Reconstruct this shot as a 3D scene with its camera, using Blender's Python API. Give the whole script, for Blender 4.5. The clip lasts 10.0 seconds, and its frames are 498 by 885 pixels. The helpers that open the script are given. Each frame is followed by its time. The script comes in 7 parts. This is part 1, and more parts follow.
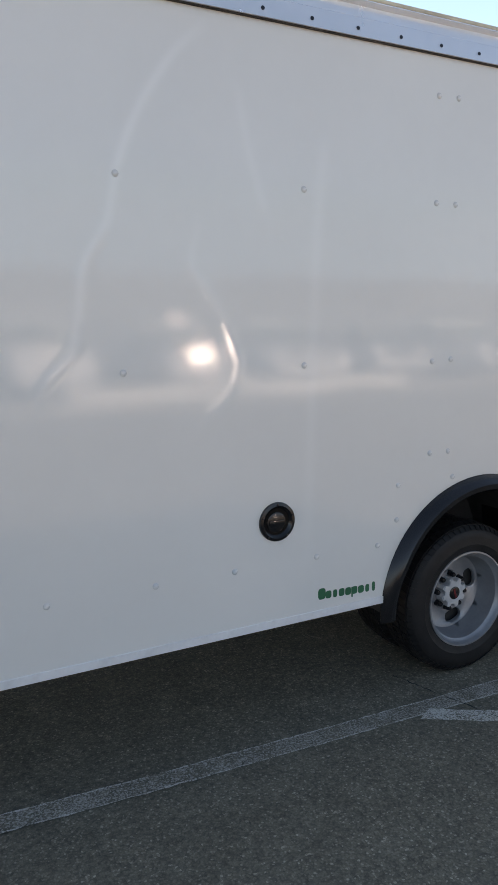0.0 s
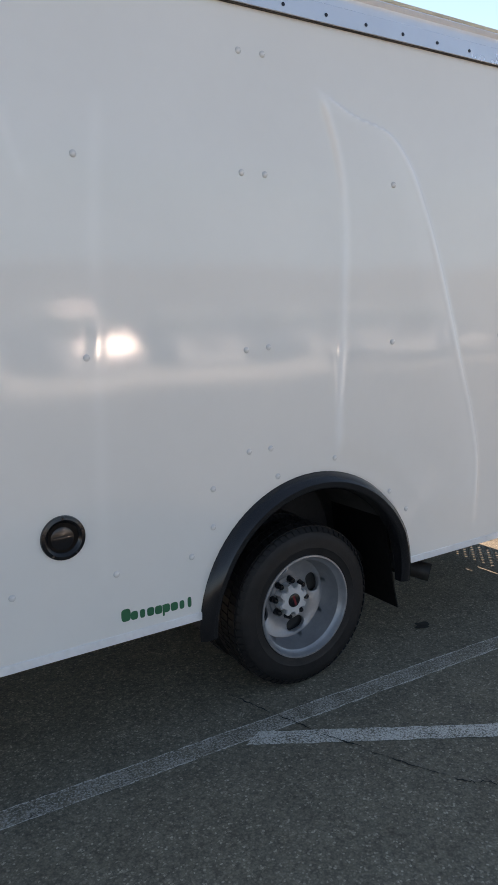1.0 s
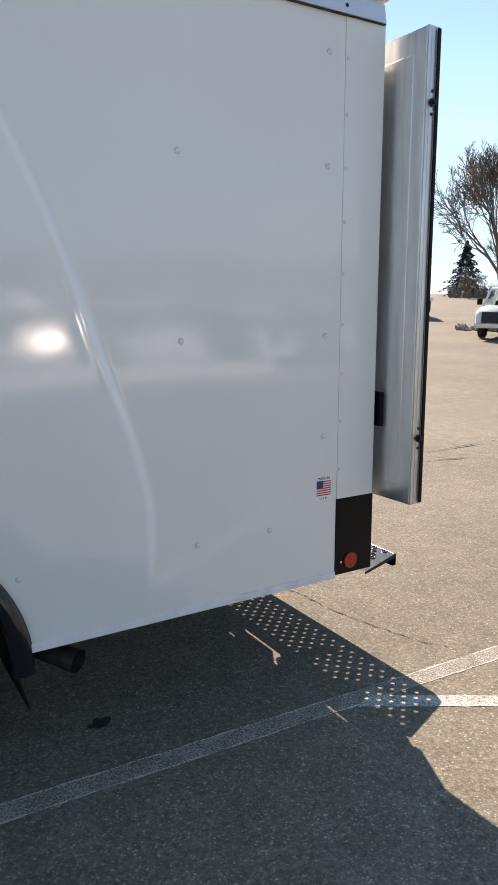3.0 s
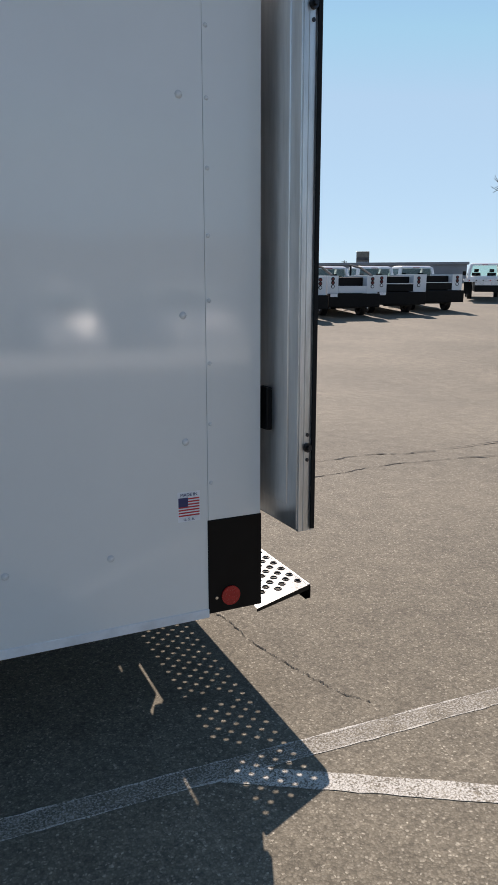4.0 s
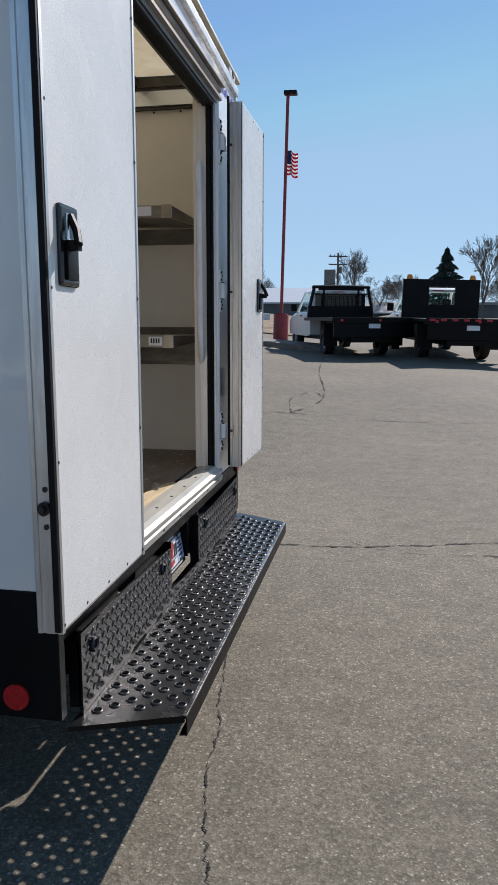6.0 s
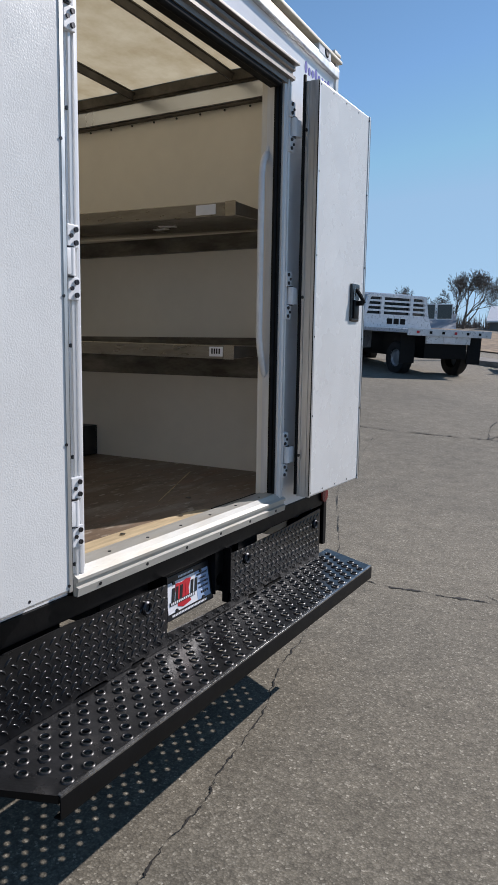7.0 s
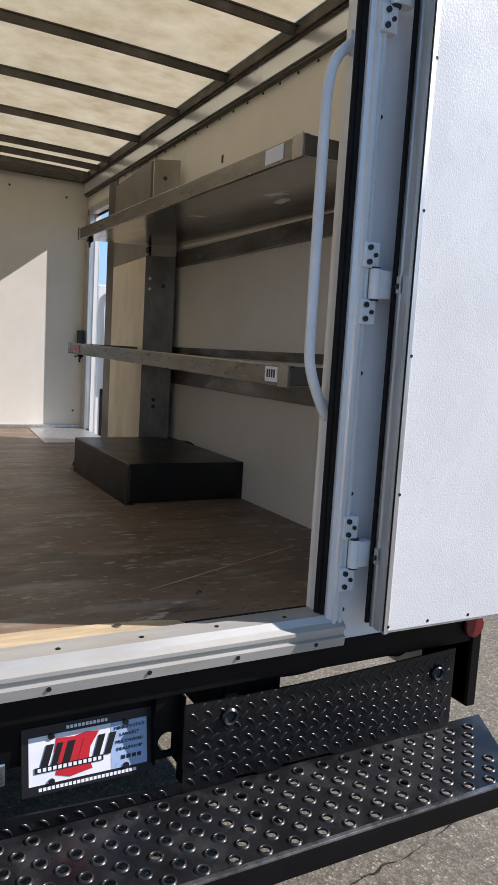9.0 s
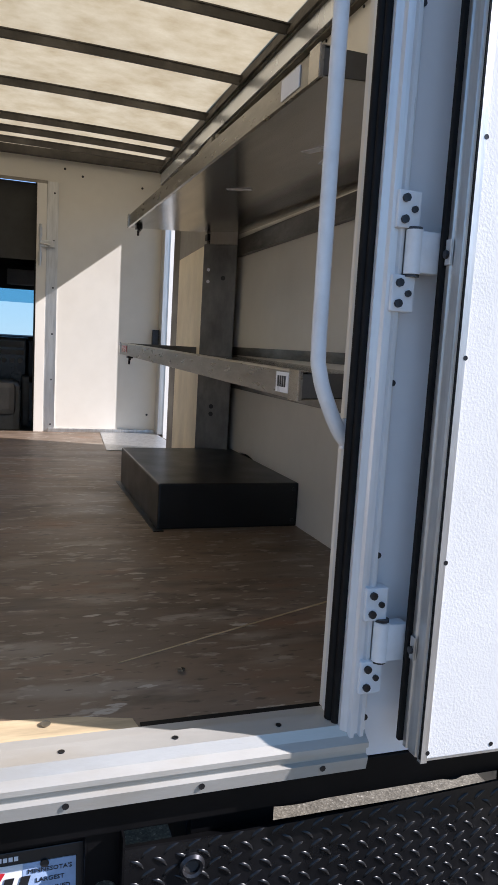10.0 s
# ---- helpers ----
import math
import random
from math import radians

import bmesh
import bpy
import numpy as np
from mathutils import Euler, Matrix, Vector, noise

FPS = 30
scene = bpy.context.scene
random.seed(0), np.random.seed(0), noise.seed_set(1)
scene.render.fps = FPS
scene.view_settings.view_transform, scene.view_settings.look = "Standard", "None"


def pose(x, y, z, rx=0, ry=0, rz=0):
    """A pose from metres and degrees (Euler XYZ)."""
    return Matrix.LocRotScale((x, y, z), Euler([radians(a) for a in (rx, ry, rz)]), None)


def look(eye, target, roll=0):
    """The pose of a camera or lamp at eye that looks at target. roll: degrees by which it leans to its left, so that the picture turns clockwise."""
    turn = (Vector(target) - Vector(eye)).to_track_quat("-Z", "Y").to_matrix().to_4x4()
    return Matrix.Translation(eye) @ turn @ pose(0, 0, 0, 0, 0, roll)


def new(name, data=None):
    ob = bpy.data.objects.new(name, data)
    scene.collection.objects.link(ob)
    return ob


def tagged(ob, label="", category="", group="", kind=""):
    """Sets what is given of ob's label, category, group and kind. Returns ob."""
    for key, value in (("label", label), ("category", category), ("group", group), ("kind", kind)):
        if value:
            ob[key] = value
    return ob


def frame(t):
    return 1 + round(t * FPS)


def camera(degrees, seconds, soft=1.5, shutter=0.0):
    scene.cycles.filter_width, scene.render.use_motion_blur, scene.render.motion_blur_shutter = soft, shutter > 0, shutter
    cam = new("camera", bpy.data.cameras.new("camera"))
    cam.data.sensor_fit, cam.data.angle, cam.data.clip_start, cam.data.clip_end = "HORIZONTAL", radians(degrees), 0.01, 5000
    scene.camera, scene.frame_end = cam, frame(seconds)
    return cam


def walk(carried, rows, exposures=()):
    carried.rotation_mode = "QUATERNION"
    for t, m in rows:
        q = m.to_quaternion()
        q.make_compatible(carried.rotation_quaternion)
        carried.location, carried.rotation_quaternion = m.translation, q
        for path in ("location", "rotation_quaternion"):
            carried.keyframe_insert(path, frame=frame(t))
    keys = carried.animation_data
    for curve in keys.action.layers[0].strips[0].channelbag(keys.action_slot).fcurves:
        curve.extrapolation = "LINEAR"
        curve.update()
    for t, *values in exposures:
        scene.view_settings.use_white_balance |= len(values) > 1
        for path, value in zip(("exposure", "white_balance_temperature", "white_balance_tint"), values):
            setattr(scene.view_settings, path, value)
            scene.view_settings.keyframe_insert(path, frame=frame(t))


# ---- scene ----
cam = camera(38.4, 10.0)
PATH = [
    (0, (-4.82, -2.551, 1.798), (-3.924, -0.791, 1.478), -0.8),
    (0.5, (-4.525, -2.498, 1.786), (-3.528, -0.8, 1.44), -1.5),
    (1, (-4.169, -2.503, 1.779), (-3.111, -0.843, 1.423), -1.6),
    (1.5, (-3.719, -2.554, 1.737), (-2.61, -0.93, 1.373), -0.9),
    (2, (-3.269, -2.562, 1.726), (-2.144, -0.947, 1.366), -0.9),
    (2.5, (-2.78, -2.546, 1.755), (-1.677, -0.918, 1.389), -0.5),
    (3.8, (-1.341, -2.408, 1.736), (-0.473, -0.649, 1.346), -0.1),
    (4, (-1.144, -2.356, 1.716), (-0.312, -0.585, 1.302), -0.1),
    (4.5, (-0.605, -2.297, 1.708), (-0.006, -0.438, 1.279), -0.24),
    (5, (-0.066, -2.176, 1.703), (0.227, -0.242, 1.283), -0.07),
    (5.2, (0.142, -2.13, 1.691), (0.304, -0.179, 1.285), 0.1),
    (6.3, (1.063, -1.487, 1.558), (0.518, 0.416, 1.272), 0.3),
    (6.5, (1.188, -1.336, 1.551), (0.525, 0.53, 1.27), 0.5),
    (7, (1.485, -1.013, 1.555), (0.51, 0.713, 1.288), 0.9),
    (7.5, (1.615, -0.547, 1.532), (0.361, 0.992, 1.285), 2.1),
    (8, (1.715, -0.081, 1.533), (0.228, 1.238, 1.312), 2.8),
    (8.5, (1.675, 0.362, 1.551), (0.037, 1.489, 1.336), 3.3),
    (8.6, (1.655, 0.449, 1.554), (-0.01, 1.536, 1.337), 3.0),
    (9, (1.555, 0.736, 1.58), (-0.191, 1.682, 1.337), 3.4),
    (9.5, (1.414, 1.048, 1.591), (-0.406, 1.834, 1.328), 3.5),
    (10, (1.174, 1.222, 1.596), (-0.701, 1.868, 1.336), 3.3),
]
walk(cam, [(t, look(eye, target, roll)) for t, eye, target, roll in PATH], exposures=[(0, 1.28, 9050, 26), (2.5, 1.21, 8400, 23), (4.0, 0.40, 7300, 19), (5.2, 0.28, 6900, 17), (6.3, 0.16, 6450, 16), (7.5, 0.07, 6350, 16), (8.5, 0.47, 6350, 18), (9.5, 0.55, 6300, 18), (10, 0.79, 6200, 19)])

# ---- world, sun, exposure ----
SUN_AZ, SUN_EL = 23.3, 35.7          # degrees from +y towards +x, and above the horizon
world = bpy.data.worlds.new("sky")
scene.world = world
world.use_nodes = True
wn = world.node_tree
sky = wn.nodes.new("ShaderNodeTexSky")
sky.sky_type = "NISHITA"
sky.sun_disc = False
sky.sun_elevation, sky.sun_rotation = radians(SUN_EL), radians(SUN_AZ)
sky.air_density, sky.dust_density, sky.ozone_density = 0.72, 0.0, 2.0
deep = wn.nodes.new("ShaderNodeHueSaturation")
deep.inputs["Hue"].default_value, deep.inputs["Saturation"].default_value = 0.488, 1.04
wn.links.new(sky.outputs["Color"], deep.inputs["Color"])
haze = wn.nodes.new("ShaderNodeMix")
haze.data_type, haze.blend_type = "RGBA", "DARKEN"
haze.inputs["Factor"].default_value = 0.85
haze.inputs["B"].default_value = (2.42, 3.85, 5.25, 1)
wn.links.new(deep.outputs["Color"], haze.inputs["A"])
wn.links.new(haze.outputs["Result"], wn.nodes["Background"].inputs["Color"])
wn.nodes["Background"].inputs["Strength"].default_value = 0.127
sun = new("sun", bpy.data.lights.new("sun", "SUN"))
sun.data.energy, sun.data.angle, sun.data.color = 4.8, radians(0.53), (1.0, 0.965, 0.91)
_s = (math.sin(radians(SUN_AZ)) * math.cos(radians(SUN_EL)), math.cos(radians(SUN_AZ)) * math.cos(radians(SUN_EL)), math.sin(radians(SUN_EL)))
sun.matrix_world = look(tuple(40 * c for c in _s), (0, 0, 0))

# ---- materials ----
def mat(name, color, rough=0.5, metal=0.0, var=0.08, scale=8.0, bump=0.0, bump_scale=60.0, stain=0.0, stain_color=(0.1, 0.08, 0.06),
        stain_scale=3.0, stretch=(1, 1, 1), coat=0.0, wave=0.0, wave_scale=1.0, spec=0.5, rough_var=0.12):
    """Base colour with variation at two scales, stains, roughness variation, fine bump and, where asked, large soft waves."""
    m = bpy.data.materials.new(name)
    m.use_nodes = True
    t, n = m.node_tree, m.node_tree.nodes
    b = n["Principled BSDF"]
    b.inputs["Metallic"].default_value, b.inputs["Specular IOR Level"].default_value = metal, spec
    b.inputs["Coat Weight"].default_value, b.inputs["Coat Roughness"].default_value = coat, 0.06
    co, mp = n.new("ShaderNodeTexCoord"), n.new("ShaderNodeMapping")
    mp.inputs["Scale"].default_value = stretch
    t.links.new(co.outputs["Object"], mp.inputs["Vector"])

    def noise_tex(s, detail=4.0):
        q = n.new("ShaderNodeTexNoise")
        q.inputs["Scale"].default_value, q.inputs["Detail"].default_value = s, detail
        t.links.new(mp.outputs["Vector"], q.inputs["Vector"])
        return q.outputs["Fac"]

    def mix(kind, fac, a, bb):
        q = n.new("ShaderNodeMix")
        q.data_type, q.blend_type = "RGBA", kind
        for sock, v in ((q.inputs["Factor"], fac), (q.inputs["A"], a), (q.inputs["B"], bb)):
            if isinstance(v, (float, int)):
                sock.default_value = v
            elif isinstance(v, tuple):
                sock.default_value = (*v, 1)
            else:
                t.links.new(v, sock)
        return q.outputs["Result"]

    def ramp(src, lo, hi):
        q = n.new("ShaderNodeMapRange")
        q.inputs["From Min"].default_value, q.inputs["From Max"].default_value = lo, hi
        t.links.new(src, q.inputs["Value"])
        return q.outputs["Result"]

    dark = tuple(c * (1 - 2 * var) for c in color)
    lite = tuple(min(1, c * (1 + 1.4 * var)) for c in color)
    base = mix("MIX", ramp(noise_tex(scale), 0.3, 0.7), dark, lite)
    base = mix("MIX", ramp(noise_tex(scale * 9), 0.35, 0.75), base, mix("MULTIPLY", 1.0, base, tuple([1 - var] * 3)))
    if stain:
        q = n.new("ShaderNodeMath")
        q.operation = "MULTIPLY"
        q.inputs[1].default_value = stain
        t.links.new(ramp(noise_tex(stain_scale, 8.0), 0.52, 0.72), q.inputs[0])
        base = mix("MIX", q.outputs[0], base, stain_color)
    t.links.new(base, b.inputs["Base Color"])
    q = n.new("ShaderNodeMapRange")
    q.inputs["To Min"].default_value, q.inputs["To Max"].default_value = max(0.02, rough - rough_var), min(1, rough + rough_var)
    t.links.new(noise_tex(scale * 2.3), q.inputs["Value"])
    t.links.new(q.outputs["Result"], b.inputs["Roughness"])
    normal = None
    for amount, s, dist in ((wave, wave_scale, 0.25), (bump, bump_scale, 0.004)):
        if amount:
            q = n.new("ShaderNodeBump")
            q.inputs["Strength"].default_value, q.inputs["Distance"].default_value = amount, dist
            t.links.new(noise_tex(s, 1.0 if dist > 0.1 else 3.0), q.inputs["Height"])
            if normal:
                t.links.new(normal, q.inputs["Normal"])
            normal = q.outputs["Normal"]
    if normal:
        t.links.new(normal, b.inputs["Normal"])
    return m


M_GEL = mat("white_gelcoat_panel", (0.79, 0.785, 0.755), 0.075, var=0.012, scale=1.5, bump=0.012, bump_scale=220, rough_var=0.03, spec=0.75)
def crease_highlights(m):
    """Lightens the gelcoat along the creases by a mesh mask: highlights painted in."""
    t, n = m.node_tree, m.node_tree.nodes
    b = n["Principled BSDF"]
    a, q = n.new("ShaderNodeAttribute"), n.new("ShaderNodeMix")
    a.attribute_name = "crease_light"
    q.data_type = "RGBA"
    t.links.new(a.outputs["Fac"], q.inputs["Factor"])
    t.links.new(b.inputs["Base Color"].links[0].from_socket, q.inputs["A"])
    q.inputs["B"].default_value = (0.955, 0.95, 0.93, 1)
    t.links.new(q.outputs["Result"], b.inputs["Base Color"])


crease_highlights(M_GEL)
M_RIVET = mat("dull_painted_rivet_head", (0.70, 0.70, 0.69), 0.25, var=0.1, scale=40)
M_REAR = mat("white_painted_metal", (0.86, 0.875, 0.90), 0.16, spec=0.75, var=0.02, scale=3, stain=0.15, stain_color=(0.45, 0.42, 0.38), stain_scale=2, bump=0.03)
M_FRP = mat("pebbled_white_fibreglass", (0.75, 0.75, 0.73), 0.27, var=0.03, scale=3, bump=0.2, bump_scale=190)
M_LINER = mat("cream_wall_liner", (0.81, 0.775, 0.705), 0.38, var=0.03, scale=1.6, stain=0.14, stain_color=(0.5, 0.43, 0.33), stain_scale=1.2, bump=0.05, bump_scale=90)
M_BULK = mat("cream_bulkhead_paint", (0.72, 0.69, 0.62), 0.42, var=0.03, scale=1.6, stain=0.2, stain_color=(0.45, 0.38, 0.29), stain_scale=1.4, bump=0.05, bump_scale=90)
M_ALU = mat("dull_aluminium", (0.68, 0.68, 0.67), 0.38, 0.9, var=0.08, scale=5, stain=0.35, stain_color=(0.32, 0.30, 0.27), stain_scale=9, bump=0.08, bump_scale=150, stretch=(6, 6, 0.6))
M_SKIN = mat("bright_mill_aluminium_skin", (0.76, 0.76, 0.75), 0.33, 0.9, var=0.06, scale=4, stain=0.3, stain_color=(0.50, 0.49, 0.46), stain_scale=7, bump=0.03, bump_scale=60, stretch=(5, 5, 0.6), rough_var=0.06)
M_ALU_H = mat("scuffed_aluminium_sill", (0.50, 0.485, 0.44), 0.46, 0.35, var=0.05, scale=3, stain=0.45, stain_color=(0.42, 0.36, 0.27), stain_scale=5, bump=0.08, bump_scale=120, stretch=(3, 0.8, 3))
M_JAMB = mat("pale_anodised_door_frame", (0.78, 0.78, 0.78), 0.32, 0.25, var=0.05, scale=4, stain=0.3, stain_color=(0.45, 0.43, 0.40), stain_scale=6, bump=0.05, bump_scale=150, stretch=(5, 5, 0.5))
M_GALV = mat("weathered_zinc_steel", (0.17, 0.158, 0.143), 0.45, 0.55, var=0.14, scale=4, stain=0.5, stain_color=(0.085, 0.076, 0.066), stain_scale=5, bump=0.1, bump_scale=70)
M_UPR = mat("dark_scratched_steel_plate", (0.21, 0.20, 0.185), 0.5, 0.3, var=0.25, scale=5, stain=0.5, stain_color=(0.17, 0.165, 0.155), stain_scale=6, bump=0.1, stretch=(1, 1, 0.5))
M_SHELF = mat("brushed_zinc_shelf_steel", (0.56, 0.53, 0.49), 0.17, 0.95, var=0.08, scale=3, stain=0.3, stain_color=(0.18, 0.15, 0.12), stain_scale=4, bump=0.04, stretch=(0.5, 3, 3), rough_var=0.08)
M_LIP = mat("tan_brushed_shelf_lip", (0.37, 0.35, 0.32), 0.30, 0.92, var=0.10, scale=6, stain=0.45, stain_color=(0.22, 0.185, 0.14), stain_scale=5, bump=0.08, stretch=(0.8, 4, 4))
M_WRAIL = mat("scratched_zinc_wall_rail", (0.16, 0.152, 0.14), 0.34, 0.7, var=0.25, scale=6, stain=0.6, stain_color=(0.34, 0.325, 0.30), stain_scale=8, bump=0.12, stretch=(0.6, 3, 2))
M_CASE = mat("cream_scratched_casing", (0.30, 0.275, 0.24), 0.42, 0.45, var=0.12, scale=4, stain=0.55, stain_color=(0.30, 0.26, 0.20), stain_scale=9, bump=0.08, stretch=(1, 2, 0.5))
M_SHEEN = mat("sky_sheen_steel_edge", (0.34, 0.335, 0.33), 0.28, 0.85, var=0.3, scale=14, stain=0.6, stain_color=(0.03, 0.03, 0.03), stain_scale=20, bump=0.1)
M_BLACK = mat("satin_black_paint", (0.004, 0.004, 0.0045), 0.42, spec=0.16, var=0.15, scale=6, stain=0.2, stain_color=(0.014, 0.013, 0.012), stain_scale=7, bump=0.08)
M_TREAD = mat("glossy_black_tread_plate", (0.008, 0.008, 0.009), 0.30, 0.15, spec=0.45, var=0.2, scale=7, stain=0.3, stain_color=(0.03, 0.029, 0.028), stain_scale=8, bump=0.1, bump_scale=90)
M_STEP = mat("worn_black_step_steel", (0.02, 0.0205, 0.022), 0.30, 0.3, var=0.25, scale=9, stain=0.5, stain_color=(0.085, 0.08, 0.075), stain_scale=11, bump=0.15, bump_scale=90)
M_HOLE = mat("scuffed_bare_hole_rims", (0.05, 0.048, 0.047), 0.36, 0.5, var=0.3, scale=30, bump=0.1)
M_FLARE = mat("glossy_black_plastic", (0.012, 0.012, 0.014), 0.22, var=0.1, scale=6, bump=0.05, bump_scale=40, rough_var=0.08)
M_TYRE = mat("tyre_rubber", (0.0125, 0.0125, 0.0135), 0.58, spec=0.35, var=0.2, scale=10, stain=0.3, stain_color=(0.02, 0.019, 0.018), stain_scale=6, bump=0.2, bump_scale=120)
M_RIM = mat("painted_grey_steel_wheel", (0.30, 0.315, 0.335), 0.36, 0.45, var=0.08, scale=10, stain=0.25, stain_color=(0.2, 0.19, 0.18), stain_scale=12, bump=0.05)
M_PIPE = mat("sooty_exhaust_steel", (0.035, 0.031, 0.028), 0.55, 0.4, var=0.25, scale=12, bump=0.15)
M_LUG = mat("dark_lug_nut_steel", (0.035, 0.037, 0.042), 0.28, 0.7, var=0.2, scale=30)
M_HEADD = mat("dull_brown_grey_door_head", (0.26, 0.235, 0.21), 0.5, 0.4, var=0.12, scale=5, stain=0.4, stain_color=(0.13, 0.115, 0.10), stain_scale=6, bump=0.08)
M_HUB = mat("pale_grey_hub_cover", (0.55, 0.56, 0.57), 0.4, 0.1, var=0.06, scale=20)
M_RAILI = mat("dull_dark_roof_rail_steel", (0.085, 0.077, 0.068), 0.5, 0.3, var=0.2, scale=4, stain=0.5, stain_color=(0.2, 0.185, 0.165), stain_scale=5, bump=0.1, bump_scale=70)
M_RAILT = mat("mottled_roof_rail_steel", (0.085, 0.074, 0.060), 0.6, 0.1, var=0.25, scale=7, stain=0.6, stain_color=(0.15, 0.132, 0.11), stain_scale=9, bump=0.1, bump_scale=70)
M_WELL = mat("dusty_black_wheel_well", (0.05, 0.049, 0.05), 0.7, var=0.2, scale=5, bump=0.15)
M_DARK = mat("dark_underbody", (0.034, 0.034, 0.035), 0.75, var=0.2, bump=0.2)
M_SEAL = mat("black_rubber_seal", (0.006, 0.006, 0.0065), 0.6, spec=0.2, var=0.2, scale=20, bump=0.15)
M_WHITE = mat("white_powder_coat", (0.78, 0.79, 0.80), 0.35, var=0.04, scale=8, stain=0.2, stain_color=(0.4, 0.38, 0.36), stain_scale=15, bump=0.05)
M_RAILW = mat("clean_white_rail_paint", (0.82, 0.85, 0.89), 0.26, 0.55, var=0.02, scale=3, stain=0.06, stain_color=(0.55, 0.53, 0.5), stain_scale=4, rough_var=0.04, spec=0.7)
M_BOLT = mat("dark_bolt_steel", (0.05, 0.05, 0.055), 0.35, 0.8, var=0.2, scale=30)
M_CHROME = mat("bright_steel", (0.7, 0.7, 0.7), 0.18, 1.0, var=0.05, scale=10)
M_RED = mat("red_reflector", (0.42, 0.015, 0.015), 0.25, var=0.1, scale=60, bump=0.2, bump_scale=300)
M_REDD = mat("dark_red_lens", (0.16, 0.012, 0.012), 0.3, var=0.1, scale=60)
M_REDP = mat("red_paint", (0.26, 0.025, 0.03), 0.5, var=0.12, scale=2, stain=0.2)
M_GREEN = mat("green_vinyl", (0.012, 0.14, 0.07), 0.35, var=0.05)
M_BLUE = mat("navy_vinyl", (0.03, 0.04, 0.14), 0.35, var=0.05)
M_PURPLE = mat("violet_blue_vinyl", (0.10, 0.09, 0.42), 0.35, var=0.05)
M_REDV = mat("red_vinyl", (0.55, 0.02, 0.03), 0.35, var=0.05)
M_WHITEV = mat("white_vinyl", (0.82, 0.82, 0.84), 0.3, var=0.03)
M_BLACKV = mat("black_vinyl", (0.012, 0.012, 0.014), 0.35, var=0.05)
M_BOXB = mat("black_wheel_box_steel", (0.008, 0.008, 0.008), 0.34, spec=0.5, var=0.15, scale=3, stain=0.2, stain_color=(0.025, 0.022, 0.02), stain_scale=4, bump=0.06)
M_PLYWALL = mat("plywood_panel", (0.86, 0.77, 0.59), 0.55, var=0.07, scale=4, stain=0.4, stain_color=(0.70, 0.58, 0.41), stain_scale=2.5, stretch=(1.3, 1.3, 0.8), bump=0.1)
M_CREAMLIP = mat("weathered_cream_roof_edge", (0.62, 0.56, 0.44), 0.5, var=0.1, scale=5, stain=0.3, stain_color=(0.35, 0.3, 0.22), stain_scale=6)
M_GLASSD = mat("dark_glass", (0.015, 0.02, 0.022), 0.06, var=0.1, rough_var=0.02, spec=0.6)
M_CARW = mat("white_vehicle_paint", (0.74, 0.75, 0.76), 0.25, var=0.02, scale=1, coat=0.3, rough_var=0.04)
M_CARG = mat("silver_vehicle_paint", (0.42, 0.43, 0.44), 0.28, 0.4, var=0.03, scale=1, coat=0.3, rough_var=0.04)


def glass_mat(name, tint):
    m = bpy.data.materials.new(name)
    m.use_nodes = True
    b = m.node_tree.nodes["Principled BSDF"]
    b.inputs["Transmission Weight"].default_value, b.inputs["Roughness"].default_value = 1.0, 0.01
    b.inputs["Base Color"].default_value, b.inputs["IOR"].default_value = (*tint, 1), 1.1
    return m


M_GLASS = glass_mat("windscreen_glass", (0.66, 0.76, 0.75))
M_CABGL = glass_mat("pale_green_cab_glass", (0.72, 0.84, 0.81))
M_TINT = glass_mat("blue_tinted_glass", (0.22, 0.50, 0.66))
M_VISOR = mat("pale_grey_cab_fabric", (0.30, 0.29, 0.27), 0.7, var=0.1, scale=6, bump=0.1)


def roof_mat():
    """Translucent fibreglass roof skin with cloudy fibres."""
    m = bpy.data.materials.new("translucent_fibreglass_roof")
    m.use_nodes = True
    t, n = m.node_tree, m.node_tree.nodes
    out = n["Material Output"]
    co = n.new("ShaderNodeTexCoord")
    r = n.new("ShaderNodeValToRGB")
    a = n.new("ShaderNodeTexNoise")
    a.inputs["Scale"].default_value, a.inputs["Detail"].default_value, a.inputs["Roughness"].default_value = 6.0, 9.0, 0.62
    mp = n.new("ShaderNodeMapping")
    mp.inputs["Scale"].default_value = (1.0, 0.8, 1.0)
    t.links.new(co.outputs["Object"], mp.inputs["Vector"])
    t.links.new(mp.outputs["Vector"], a.inputs["Vector"])
    r.color_ramp.elements[0].position, r.color_ramp.elements[0].color = 0.32, (0.43, 0.34, 0.20, 1)
    r.color_ramp.elements[1].position, r.color_ramp.elements[1].color = 0.70, (0.60, 0.515, 0.345, 1)
    t.links.new(a.outputs["Fac"], r.inputs["Fac"])
    d, tr, mx = n.new("ShaderNodeBsdfDiffuse"), n.new("ShaderNodeBsdfTranslucent"), n.new("ShaderNodeMixShader")
    t.links.new(r.outputs["Color"], d.inputs["Color"])
    t.links.new(r.outputs["Color"], tr.inputs["Color"])
    mx.inputs["Fac"].default_value = 0.7
    t.links.new(d.outputs[0], mx.inputs[1])
    t.links.new(tr.outputs[0], mx.inputs[2])
    t.links.new(mx.outputs[0], out.inputs["Surface"])
    return m


M_ROOF = roof_mat()


